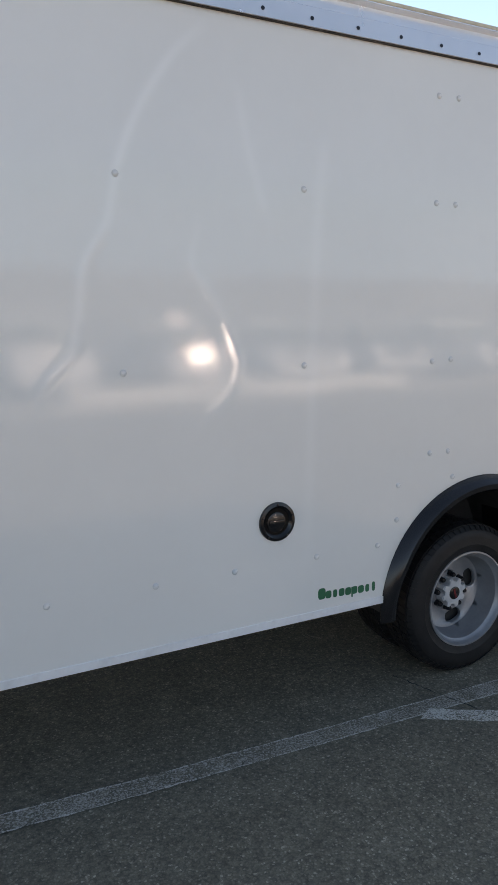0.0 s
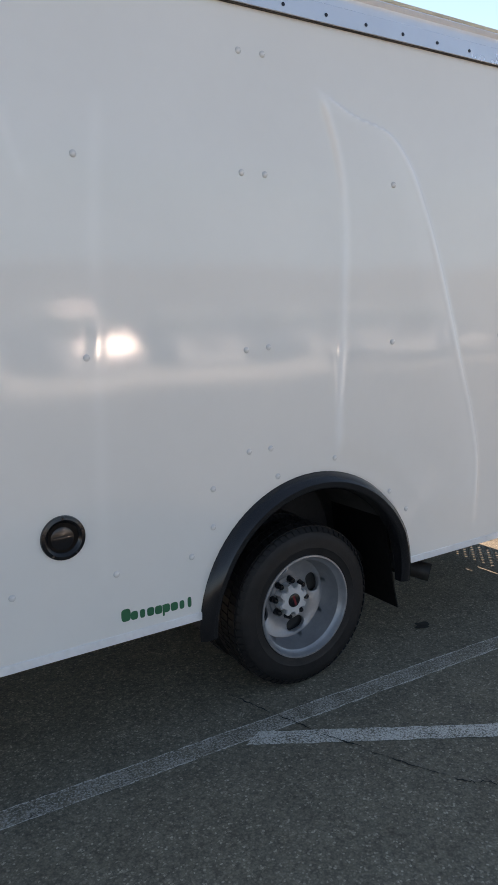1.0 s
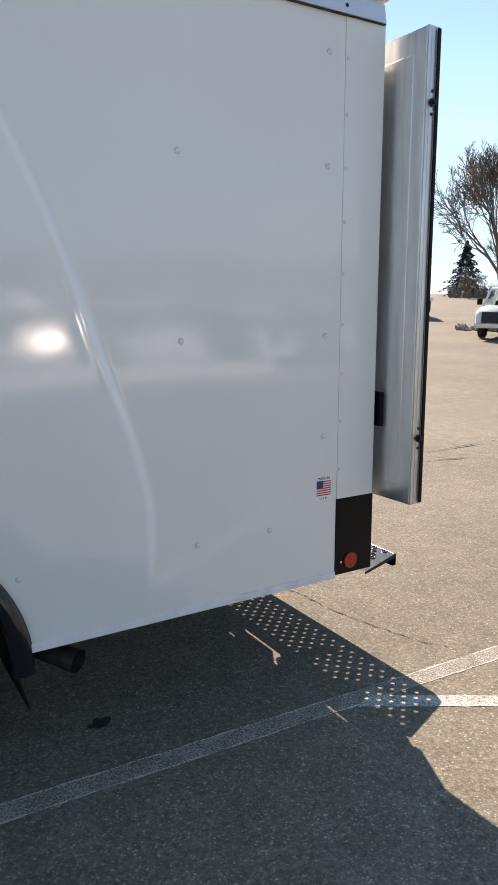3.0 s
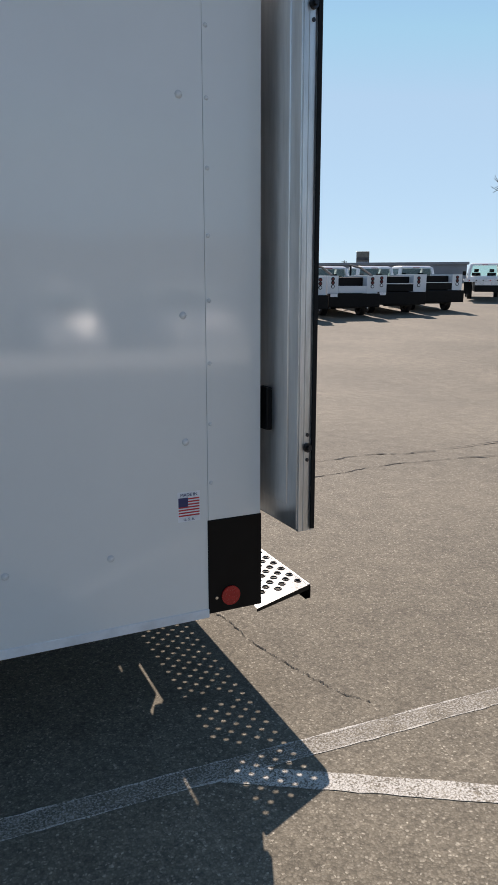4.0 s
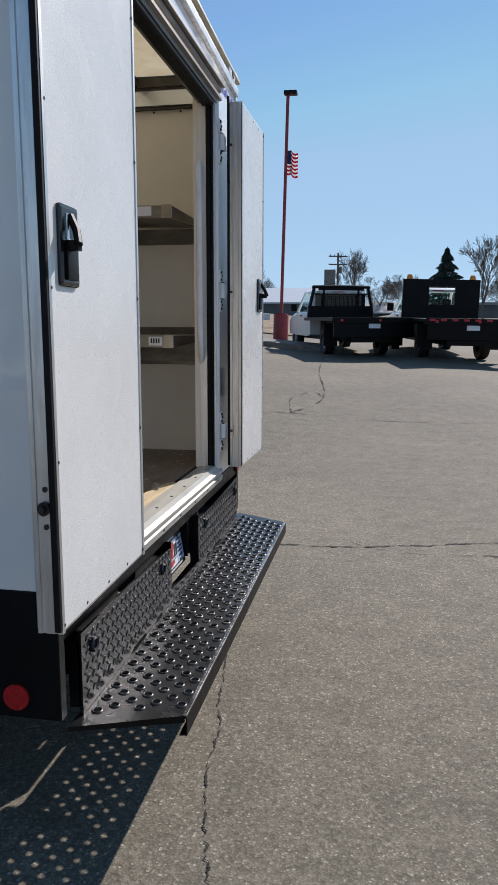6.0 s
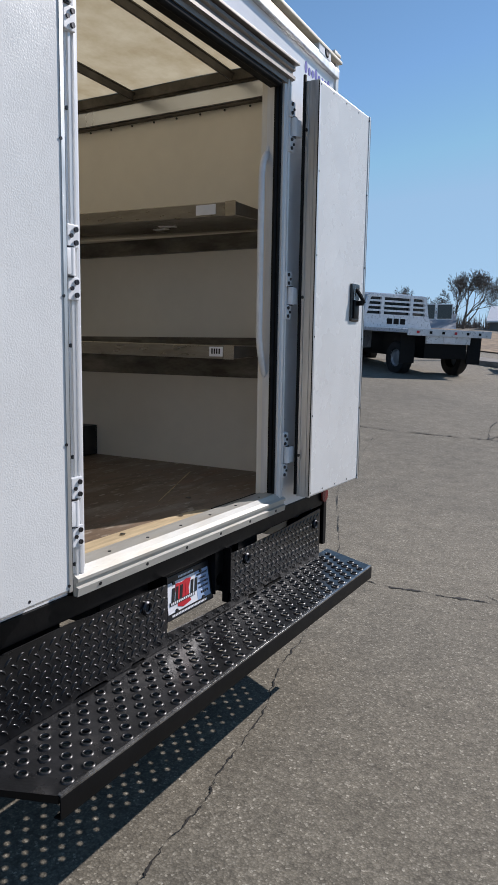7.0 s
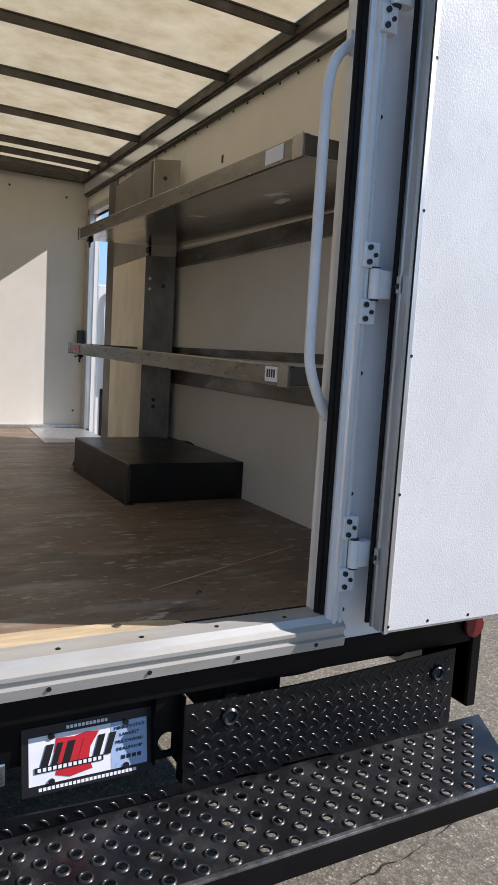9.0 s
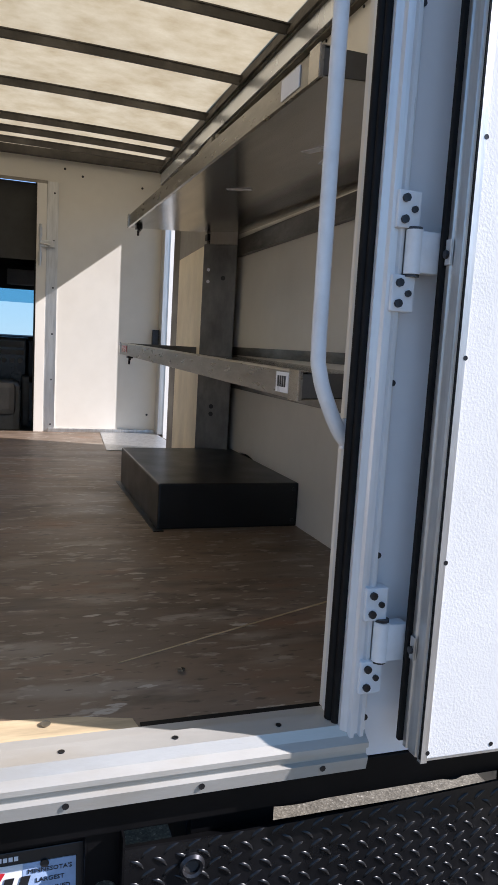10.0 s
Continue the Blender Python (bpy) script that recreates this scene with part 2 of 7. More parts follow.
def asphalt_mat(name, paint=None, wear=0.5):
    """Grey aggregate asphalt; with paint, a worn coat of it lies over the stones."""
    m = bpy.data.materials.new(name)
    m.use_nodes = True
    t, n = m.node_tree, m.node_tree.nodes
    b = n["Principled BSDF"]
    b.inputs["Specular IOR Level"].default_value = 0.3
    co = n.new("ShaderNodeTexCoord")

    def tex(kind, s, detail=4.0):
        q = n.new(kind)
        q.inputs["Scale"].default_value = s
        if kind == "ShaderNodeTexNoise":
            q.inputs["Detail"].default_value = detail
        t.links.new(co.outputs["Object"], q.inputs["Vector"])
        return q

    def ramp(src, stops):
        q = n.new("ShaderNodeValToRGB")
        e = q.color_ramp.elements
        e[0].position, e[0].color = stops[0][0], (*stops[0][1], 1)
        e[1].position, e[1].color = stops[1][0], (*stops[1][1], 1)
        for p, c in stops[2:]:
            k = e.new(p)
            k.color = (*c, 1)
        t.links.new(src, q.inputs["Fac"])
        return q.outputs["Color"]

    def mix(kind, fac, a, c):
        q = n.new("ShaderNodeMix")
        q.data_type, q.blend_type = "RGBA", kind
        for sock, v in ((q.inputs["Factor"], fac), (q.inputs["A"], a), (q.inputs["B"], c)):
            if isinstance(v, (float, int)):
                sock.default_value = v
            elif isinstance(v, tuple):
                sock.default_value = (*v, 1)
            else:
                t.links.new(v, sock)
        return q.outputs["Result"]

    stones = tex("ShaderNodeTexVoronoi", 125.0)
    grit = tex("ShaderNodeTexNoise", 260.0, 2.0)
    broad = tex("ShaderNodeTexNoise", 0.35, 6.0)
    mid = tex("ShaderNodeTexNoise", 6.0, 6.0)
    per_stone = n.new("ShaderNodeSeparateColor")
    t.links.new(stones.outputs["Color"], per_stone.inputs[0])
    stone = ramp(per_stone.outputs[0], [(0.0, (0.128, 0.114, 0.088)), (0.55, (0.194, 0.174, 0.136)), (0.92, (0.25, 0.226, 0.18)), (1.0, (0.455, 0.42, 0.345))])
    base = mix("MIX", ramp(grit.outputs["Fac"], [(0.42, (0.0,) * 3), (0.66, (0.7,) * 3)]), stone, (0.158, 0.142, 0.110))
    gap = ramp(stones.outputs["Distance"], [(0.35, (1.0,) * 3), (0.75, (0.45,) * 3)])
    base = mix("MULTIPLY", 0.4, base, gap)
    base = mix("MULTIPLY", 0.9, base, ramp(broad.outputs["Fac"], [(0.3, (0.91, 0.90, 0.885)), (0.7, (1.28, 1.25, 1.21))]))
    base = mix("MULTIPLY", 0.7, base, ramp(mid.outputs["Fac"], [(0.3, (0.75,) * 3), (0.7, (1.15,) * 3)]))
    clump = tex("ShaderNodeTexNoise", 34.0, 8.0)
    base = mix("MULTIPLY", 0.9, base, ramp(clump.outputs["Fac"], [(0.34, (0.78,) * 3), (0.66, (1.18,) * 3)]))
    rough = 0.88
    if paint:
        fine = tex("ShaderNodeTexNoise", 120.0, 5.0)
        patch = tex("ShaderNodeTexNoise", 9.0, 6.0)
        web = tex("ShaderNodeTexVoronoi", 62.0)
        web.feature = "DISTANCE_TO_EDGE"
        warp = tex("ShaderNodeTexNoise", 30.0, 3.0)
        shift = n.new("ShaderNodeVectorMath")
        shift.operation = "MULTIPLY_ADD"
        shift.inputs[1].default_value = (0.035, 0.035, 0.0)
        t.links.new(warp.outputs["Color"], shift.inputs[0])
        t.links.new(co.outputs["Object"], shift.inputs[2])
        t.links.new(shift.outputs[0], web.inputs["Vector"])
        add = n.new("ShaderNodeMath")
        add.operation = "MULTIPLY_ADD"
        add.inputs[1].default_value = 0.35
        t.links.new(patch.outputs["Fac"], add.inputs[0])
        t.links.new(fine.outputs["Fac"], add.inputs[2])
        mask = ramp(add.outputs[0], [(wear + 0.10, (0.05,) * 3), (wear + 0.24, (0.92,) * 3)])
        mask = mix("MULTIPLY", 0.6, mask, ramp(web.outputs["Distance"], [(0.015, (0.0,) * 3), (0.09, (1.0,) * 3)]))
        base = mix("MIX", mask, base, paint)
    t.links.new(base, b.inputs["Base Color"])
    b.inputs["Roughness"].default_value = rough
    bp = n.new("ShaderNodeBump")
    bp.inputs["Strength"].default_value, bp.inputs["Distance"].default_value = 0.3, 0.004
    t.links.new(stones.outputs["Distance"], bp.inputs["Height"])
    t.links.new(bp.outputs["Normal"], b.inputs["Normal"])
    return m


M_ASPH = asphalt_mat("weathered_asphalt")
M_LINE = asphalt_mat("worn_white_line_paint", (0.46, 0.44, 0.40), 0.535)
M_LINE2 = asphalt_mat("fresher_white_line_paint", (0.66, 0.64, 0.59), 0.45)
M_CRACK = mat("open_crack", (0.026, 0.023, 0.02), 0.95, var=0.3, scale=20, bump=0.3)


def floor_mat():
    """Dark scuffed plywood deck with grain, footprints of wear and scratches."""
    m = mat("scuffed_plywood_deck", (0.20, 0.142, 0.097), 0.45, var=0.2, scale=2.6, stain=0.6, stain_color=(0.235, 0.185, 0.14), stain_scale=3.4, stretch=(1.0, 0.26, 1), bump=0.3, bump_scale=26, rough_var=0.16)
    t, n = m.node_tree, m.node_tree.nodes
    b = n["Principled BSDF"]
    old = b.inputs["Base Color"].links[0].from_socket
    co, mp = n.new("ShaderNodeTexCoord"), n.new("ShaderNodeMapping")
    mp.inputs["Scale"].default_value = (9.0, 3.0, 1.0)
    t.links.new(co.outputs["Object"], mp.inputs["Vector"])
    src = old
    for scale, lo, hi, color, seed in ((1.0, 0.56, 0.66, (0.30, 0.25, 0.20, 1), 0.0), (2.2, 0.63, 0.67, (0.36, 0.31, 0.255, 1), 7.0), (1.5, 0.55, 0.68, (0.075, 0.052, 0.038, 1), 3.0), (0.55, 0.58, 0.70, (0.24, 0.115, 0.06, 1), 11.0), (5.0, 0.60, 0.645, (0.36, 0.31, 0.25, 1), 5.0), (7.0, 0.60, 0.66, (0.07, 0.05, 0.036, 1), 9.0), (3.4, 0.655, 0.68, (0.52, 0.47, 0.40, 1), 13.0)):
        nt, mr, mx = n.new("ShaderNodeTexNoise"), n.new("ShaderNodeMapRange"), n.new("ShaderNodeMix")
        nt.noise_dimensions = "4D"
        nt.inputs["W"].default_value, nt.inputs["Scale"].default_value, nt.inputs["Detail"].default_value = seed, scale, 7.0
        t.links.new(mp.outputs["Vector"], nt.inputs["Vector"])
        mr.inputs["From Min"].default_value, mr.inputs["From Max"].default_value, mr.inputs["To Max"].default_value = lo, hi, 0.75
        t.links.new(nt.outputs["Fac"], mr.inputs["Value"])
        mx.data_type = "RGBA"
        t.links.new(mr.outputs["Result"], mx.inputs["Factor"])
        t.links.new(src, mx.inputs["A"])
        mx.inputs["B"].default_value = color
        src = mx.outputs["Result"]
    t.links.new(src, b.inputs["Base Color"])
    return m


def cloth_mat(name, color):
    """Thin flag cloth that lets the sun shine through."""
    m = mat(name, color, 0.8, var=0.05, scale=6)
    t, n = m.node_tree, m.node_tree.nodes
    tr, mx = n.new("ShaderNodeBsdfTranslucent"), n.new("ShaderNodeMixShader")
    tr.inputs["Color"].default_value = (*color, 1)
    mx.inputs["Fac"].default_value = 0.55
    t.links.new(n["Principled BSDF"].outputs[0], mx.inputs[1])
    t.links.new(tr.outputs[0], mx.inputs[2])
    t.links.new(mx.outputs[0], n["Material Output"].inputs["Surface"])
    return m


M_FLAGR, M_FLAGW, M_FLAGB = cloth_mat("red_flag_cloth", (0.6, 0.03, 0.05)), cloth_mat("white_flag_cloth", (0.85, 0.85, 0.86)), cloth_mat("blue_flag_cloth", (0.04, 0.06, 0.22))


M_DECK = floor_mat()
M_PLYEDGE = mat("bare_and_sunlit_plywood", (0.60, 0.47, 0.29), 0.6, var=0.14, scale=5, stain=0.35, stain_color=(0.30, 0.19, 0.10), stain_scale=4, stretch=(6, 0.7, 1), bump=0.1)

# ---- builders ----
def box(bm, x0, x1, y0, y1, z0, z1, bevel=0.0, m=None):
    """A box between two corners, with bevelled edges where asked."""
    vs = [bm.verts.new((x, y, z)) for x in (x0, x1) for y in (y0, y1) for z in (z0, z1)]
    fs = [bm.faces.new([vs[i] for i in f]) for f in ((0, 1, 3, 2), (4, 6, 7, 5), (0, 4, 5, 1), (2, 3, 7, 6), (0, 2, 6, 4), (1, 5, 7, 3))]
    if m is not None:
        bmesh.ops.transform(bm, matrix=m, verts=vs)
    if bevel:
        bmesh.ops.bevel(bm, geom=list({e for f in fs for e in f.edges}), offset=bevel, segments=2, affect="EDGES", profile=0.6)
    return bm


def loft(bm, rings, closed=True, caps=True):
    """Joins rings of points, all of one count, by faces."""
    vr = [[bm.verts.new(p) for p in r] for r in rings]
    k = len(vr[0])
    for a, b in zip(vr, vr[1:]):
        for i in range(k if closed else k - 1):
            j = (i + 1) % k
            bm.faces.new((a[i], a[j], b[j], b[i]))
    if caps and closed:
        bm.faces.new(vr[0][::-1])
        bm.faces.new(vr[-1])
    return vr


def lathe(bm, profile, centre, axis="y", seg=32):
    """Turns a profile of (radius, along) pairs round an axis through centre."""
    rings = []
    for r, h in profile:
        ring = []
        for i in range(seg):
            a = 2 * math.pi * i / seg
            c, s = r * math.cos(a), r * math.sin(a)
            ring.append({"y": (centre[0] + c, centre[1] + h, centre[2] + s), "x": (centre[0] + h, centre[1] + c, centre[2] + s),
                         "z": (centre[0] + c, centre[1] + s, centre[2] + h)}[axis])
        rings.append(ring)
    loft(bm, rings, True, False)
    bmesh.ops.remove_doubles(bm, verts=bm.verts, dist=1e-5)
    return bm


def disc(bm, c, r, depth, axis="y", seg=16):
    """A short cylinder with its first cap at c."""
    return lathe(bm, [(0.0, 0.0), (r, 0.0), (r, depth), (0.0, depth)], c, axis, seg)


def tube(bm, pts, r, seg=8, caps=True):
    """A round tube along points."""
    pts = [Vector(p) for p in pts]
    rings, up = [], None
    for i, p in enumerate(pts):
        d = (pts[min(i + 1, len(pts) - 1)] - pts[max(i - 1, 0)]).normalized()
        if up is None:
            up = d.orthogonal().normalized()
        up = (up - d * up.dot(d)).normalized()
        side = d.cross(up)
        rr = r[i] if isinstance(r, (list, tuple)) else r
        rings.append([p + rr * (math.cos(2 * math.pi * k / seg) * up + math.sin(2 * math.pi * k / seg) * side) for k in range(seg)])
    loft(bm, rings, True, caps)
    return bm


def curve_pts(pts, steps=6):
    """A smooth line through points."""
    out, P = [], [Vector(p) for p in pts]
    for i in range(len(P) - 1):
        a, b, c, d = P[max(i - 1, 0)], P[i], P[i + 1], P[min(i + 2, len(P) - 1)]
        for k in range(steps):
            u = k / steps
            out.append(0.5 * (2 * b + (c - a) * u + (2 * a - 5 * b + 4 * c - d) * u * u + (3 * b - a - 3 * c + d) * u ** 3))
    return out + [P[-1]]


def prism(bm, pts, axis, a, b):
    """A flat outline, given by its two other coordinates, made solid from a to b along an axis."""
    def at(p, v):
        return {"x": (v, p[0], p[1]), "y": (p[0], v, p[1]), "z": (p[0], p[1], v)}[axis]
    lo, hi = [bm.verts.new(at(p, a)) for p in pts], [bm.verts.new(at(p, b)) for p in pts]
    k = len(pts)
    bm.faces.new(lo[::-1])
    bm.faces.new(hi)
    for i in range(k):
        bm.faces.new((lo[i], lo[(i + 1) % k], hi[(i + 1) % k], hi[i]))
    return bm


def mesh_of(name, bm, material, smooth=False):
    bmesh.ops.recalc_face_normals(bm, faces=bm.faces)
    me = bpy.data.meshes.new(name)
    bm.to_mesh(me)
    bm.free()
    me.materials.append(material)
    if smooth:
        me.shade_smooth()
        me.set_sharp_from_angle(angle=radians(38))
    return me


def part(name, bm, material, parent, label="", smooth=False, m=None):
    """Links a bmesh, or a mesh, as one mesh object under a thing or a part."""
    me = bm if isinstance(bm, bpy.types.Mesh) else mesh_of(name, bm, material, smooth)
    ob = new(name, me)
    ob.parent = parent
    if m is not None:
        ob.matrix_basis = m
    return tagged(ob, label)


def thing(name, label, category, group="", kind="", m=None):
    ob = new(name)
    ob.empty_display_size = 0.1
    if m is not None:
        ob.matrix_basis = m
    return tagged(ob, label, category, group, kind)


def solid(name, bm, material, label, category="", kind="", group="", smooth=False):
    """A top-level thing of a single mesh."""
    return tagged(new(name, mesh_of(name, bm, material, smooth)), label, category, group, kind)


def B():
    return bmesh.new()


def word(name, text, size, material, parent, m, align="CENTER"):
    """Flat lettering in the built-in font, a hair thick."""
    cu = bpy.data.curves.new(name, "FONT")
    cu.body, cu.size, cu.extrude, cu.align_x, cu.align_y, cu.resolution_u = text, size, 0.0006, align, "CENTER", 2
    tmp = bpy.data.objects.new(name, cu)
    scene.collection.objects.link(tmp)
    me = bpy.data.meshes.new_from_object(tmp.evaluated_get(bpy.context.evaluated_depsgraph_get()))
    bpy.data.objects.remove(tmp)
    me.materials.clear()
    me.materials.append(material)
    return part(name, me, material, parent, m=m)

# ---- ground ----
def ground_z(x, y):
    """Level round the truck; further off the lot climbs away, most towards the truck's nose."""
    r = math.hypot(x - 0.5, y - 0.5)
    s = min(1.0, max(0.0, (r - 4.5) / 9.0))
    s = s * s * (3 - 2 * s)
    xc = max(-14.0, min(x, 7.0))
    far = -0.095 * xc + 0.012 * max(0.0, x - 9.0) + (0.045 - 0.013 * min(1.0, max(0.0, (2.0 - x) / 4.0))) * max(-8.0, min(y, 85.0)) - 0.02 + 0.17 * min(1.0, max(0.0, (x - 0.5) / 3.0))
    return s * far * min(1.0, max(0.0, (y + 9.0) / 10.0))


def build_ground():
    xs = [-3000, -900, -300, -120, -70] + [-50 + 2.5 * i for i in range(15)] + [-12 + 1.0 * i for i in range(30)] + [18 + 2.5 * i for i in range(16)] + [60, 75, 100, 160, 400, 1000, 3000]
    ys = [-3000, -900, -300, -100, -40, -20] + [-12 + 1.0 * i for i in range(46)] + [34 + 2.5 * i for i in range(12)] + [64, 75, 100, 150, 300, 900, 3000]
    verts = [(x, y, ground_z(x, y)) for y in ys for x in xs]
    k = len(xs)
    faces = [(j * k + i, j * k + i + 1, (j + 1) * k + i + 1, (j + 1) * k + i) for j in range(len(ys) - 1) for i in range(k - 1)]
    me = bpy.data.meshes.new("ground")
    me.from_pydata(verts, [], faces)
    me.materials.append(M_ASPH)
    me.shade_smooth()
    tagged(new("ground", me), "sun-bleached grey asphalt parking lot with fine cracks", "asphalt lot", kind="structure")


build_ground()


def strip(name, a, b, width, z, material, label, end_cut=0.0):
    """A painted line from a to b with slightly ragged long edges."""
    a, b = Vector((*a, 0)), Vector((*b, 0))
    d = (b - a).normalized()
    nrm = Vector((-d.y, d.x, 0))
    n = max(2, int((b - a).length / 0.05))
    bm = B()
    rows = []
    for i in range(n + 1):
        p = a + (b - a) * i / n
        w0, w1 = width / 2 + random.uniform(-0.004, 0.004), width / 2 + random.uniform(-0.004, 0.004)
        c = end_cut * (1 if i == 0 else 0)
        lift = z + min(0.009, 0.006 * max(0.0, math.hypot(p.x - 0.5, p.y - 0.5) - 3.8))
        rows.append((bm.verts.new((*(p + nrm * w0 + d * c).xy, lift + ground_z(p.x, p.y))), bm.verts.new((*(p - nrm * w1 - d * c).xy, lift + ground_z(p.x, p.y)))))
    for q, r in zip(rows, rows[1:]):
        bm.faces.new((q[0], q[1], r[1], r[0]))
    bmesh.ops.recalc_face_normals(bm, faces=bm.faces)
    return solid(name, bm, material, label, "road marking", "structure")


for off in (-0.049, 0.049):
    strip("parking_line_edge", (-7.6, 0.112 + off), (2.3, -0.336 + off), 0.0075, 0.0016, M_LINE2, "thin pale edge of a worn parking line")
strip("parking_line", (-7.6, 0.112), (2.3, -0.336), 0.097, 0.0010, M_LINE, "worn and dusty long white parking line on asphalt")
for k in (-1, 0, 1):
    x0, y0 = -2.70 + 2.47 * k, -0.16 - 0.093 * k
    strip("parking_line", (x0, y0), (x0 + 4.6, y0 - 2.85), 0.095, 0.0020, M_LINE2, "cracked white slanting parking bay line on asphalt", 0.03)


def crack(points, width, seed):
    """An open crack: a jagged dark ribbon of changing width."""
    rnd = random.Random(seed)
    pts = curve_pts([(x, y, 0) for x, y in points], 34)
    f1, f2, ph = rnd.uniform(0.21, 0.33), rnd.uniform(0.5, 0.8), rnd.uniform(0, 6)
    off = 0.0
    bm = B()
    rows = []
    for i, p in enumerate(pts):
        d = (pts[min(i + 1, len(pts) - 1)] - pts[max(i - 1, 0)]).normalized()
        nrm = Vector((-d.y, d.x, 0))
        off = 0.72 * off + rnd.uniform(-0.55, 0.55) * min(width, 0.02)
        p = p + nrm * off
        w = 0.72 * width * max(0.03, 0.28 + 0.22 * math.sin(f1 * i + ph) + 0.16 * math.sin(f2 * i) + rnd.uniform(-0.16, 0.16))
        z = ground_z(p.x, p.y) + 0.0035 + min(0.009, 0.006 * max(0.0, math.hypot(p.x - 0.5, p.y - 0.5) - 3.8))
        rows.append((bm.verts.new((*(p + nrm * w).xy, z)), bm.verts.new((*(p - nrm * w).xy, z))))
    for q, r in zip(rows, rows[1:]):
        bm.faces.new((q[0], q[1], r[1], r[0]))
    bmesh.ops.recalc_face_normals(bm, faces=bm.faces)
    return solid("pavement_crack", bm, M_CRACK, "jagged open crack in grey asphalt", "crack", "structure")


bm = B()
bmesh.ops.create_circle(bm, cap_ends=True, segments=18, radius=1.0)
rnd = random.Random(2)
for v in bm.verts:
    k = rnd.uniform(0.6, 1.15)
    v.co = Vector((-1.31 + 0.055 * k * v.co.x, 0.20 + 0.04 * k * v.co.y, 0.004))
solid("oil_spot", bm, M_CRACK, "small dark oil spot on asphalt", "stain", "structure")
crack([(-2.1, 9.1), (-1.5, 6.4), (-0.95, 5.0), (-0.49, 3.86), (-0.1, 2.5), (0.0, 1.96), (0.137, 1.515), (0.205, 1.086), (0.25, 0.90), (0.275, 0.62), (0.335, 0.32), (0.366, 0.209), (0.41, 0.06), (0.494, -0.082)], 0.0100, 3)
crack([(-0.3, 3.42), (0.2, 3.40), (0.74, 3.44), (1.2, 3.58), (1.7, 3.73), (2.49, 3.80), (3.2, 3.85), (3.92, 3.70), (6.0, 3.9)], 0.036, 5)
crack([(1.6, 3.42), (2.3, 3.30), (3.2, 3.38), (4.6, 3.2)], 0.03, 15)
crack([(0.6, 3.62), (0.85, 3.42), (1.3, 3.36), (1.9, 3.45)], 0.008, 6)
crack([(-4.2, 9.5), (-1.72, 9.75), (-0.61, 9.91)], 0.06, 7)
crack([(-0.61, 9.91), (-0.2, 11.4), (-0.6, 15.0), (-0.9, 19.9)], 0.035, 17)
crack([(-0.61, 9.91), (-0.75, 11.2), (-0.45, 11.9), (-0.2, 11.4)], 0.026, 8)
crack([(-0.61, 9.91), (1.6, 9.6), (3.4, 9.8)], 0.03, 9)
crack([(-2.6, 0.21), (-2.49, -0.13), (-2.37, -0.48), (-2.2, -0.84), (-2.1, -0.95), (-1.9, -1.3)], 0.010, 10)

# ---- box truck: body ----
W, L = 2.44, 4.78                     # body width and length; rear face at x = 0, near side at y = 0
Z0, ZR, ZT = 0.522, 2.935, 3.085      # skirt bottom, rail bottom, roof
FLOOR = 0.872
HUB_X, HUB_Z, ARCH = -2.23, 0.395, 0.608
truck = thing("box_truck", "white fibreglass box truck with both rear doors open, parked on asphalt", "truck")


def arch_outline(r, z_low, n=22):
    """Points of the wheel opening from its rear foot over the top to its front foot."""
    cz = 0.45
    a0 = math.asin((z_low - cz) / r)
    return [(HUB_X + r * math.cos(a), cz + r * math.sin(a)) for a in [a0 + (math.pi - 2 * a0) * i / n for i in range(n + 1)]]


def side_wall(y_out, y_in, door=False):
    """One side skin with its wheel opening; the far side also has a doorway."""
    bm = B()
    arch = arch_outline(ARCH, Z0)
    if not door:
        prism(bm, [(0.0, Z0), (0.0, ZR + 0.06), (-L, ZR + 0.06), (-L, Z0)] + [(x, z) for x, z in arch[::-1]], "y", y_out, y_in)
    else:
        prism(bm, [(0.0, Z0), (0.0, ZR + 0.06), (-3.60, ZR + 0.06), (-3.60, Z0)] + [(x, z) for x, z in arch[::-1]], "y", y_out, y_in)
        box(bm, -4.39, -3.60, y_out, y_in, 2.64, ZR + 0.06)
        box(bm, -L, -4.39, y_out, y_in, Z0, ZR + 0.06)
        box(bm, -4.39, -3.60, y_out, y_in, Z0, 0.80)
    return bm


BUCKLE_L = [(-2.186, 2.684), (-2.124, 2.541), (-2.068, 2.347), (-2.047, 2.119), (-2.053, 1.883), (-2.062, 1.641), (-2.081, 1.394), (-2.093, 1.10)]
BUCKLE_R = [(-2.186, 2.684), (-2.02, 2.606), (-1.80, 2.552), (-1.673, 2.44), (-1.575, 2.275), (-1.472, 2.04), (-1.385, 1.79), (-1.30, 1.53), (-1.21, 1.278), (-1.152, 1.06), (-1.137, 0.90), (-1.15, 0.62)]
BUCKLE_L = [(p.x, p.y) for p in curve_pts([(x, z, 0) for x, z in BUCKLE_L], 8)]
BUCKLE_R = [(p.x, p.y) for p in curve_pts([(x, z, 0) for x, z in BUCKLE_R], 8)]
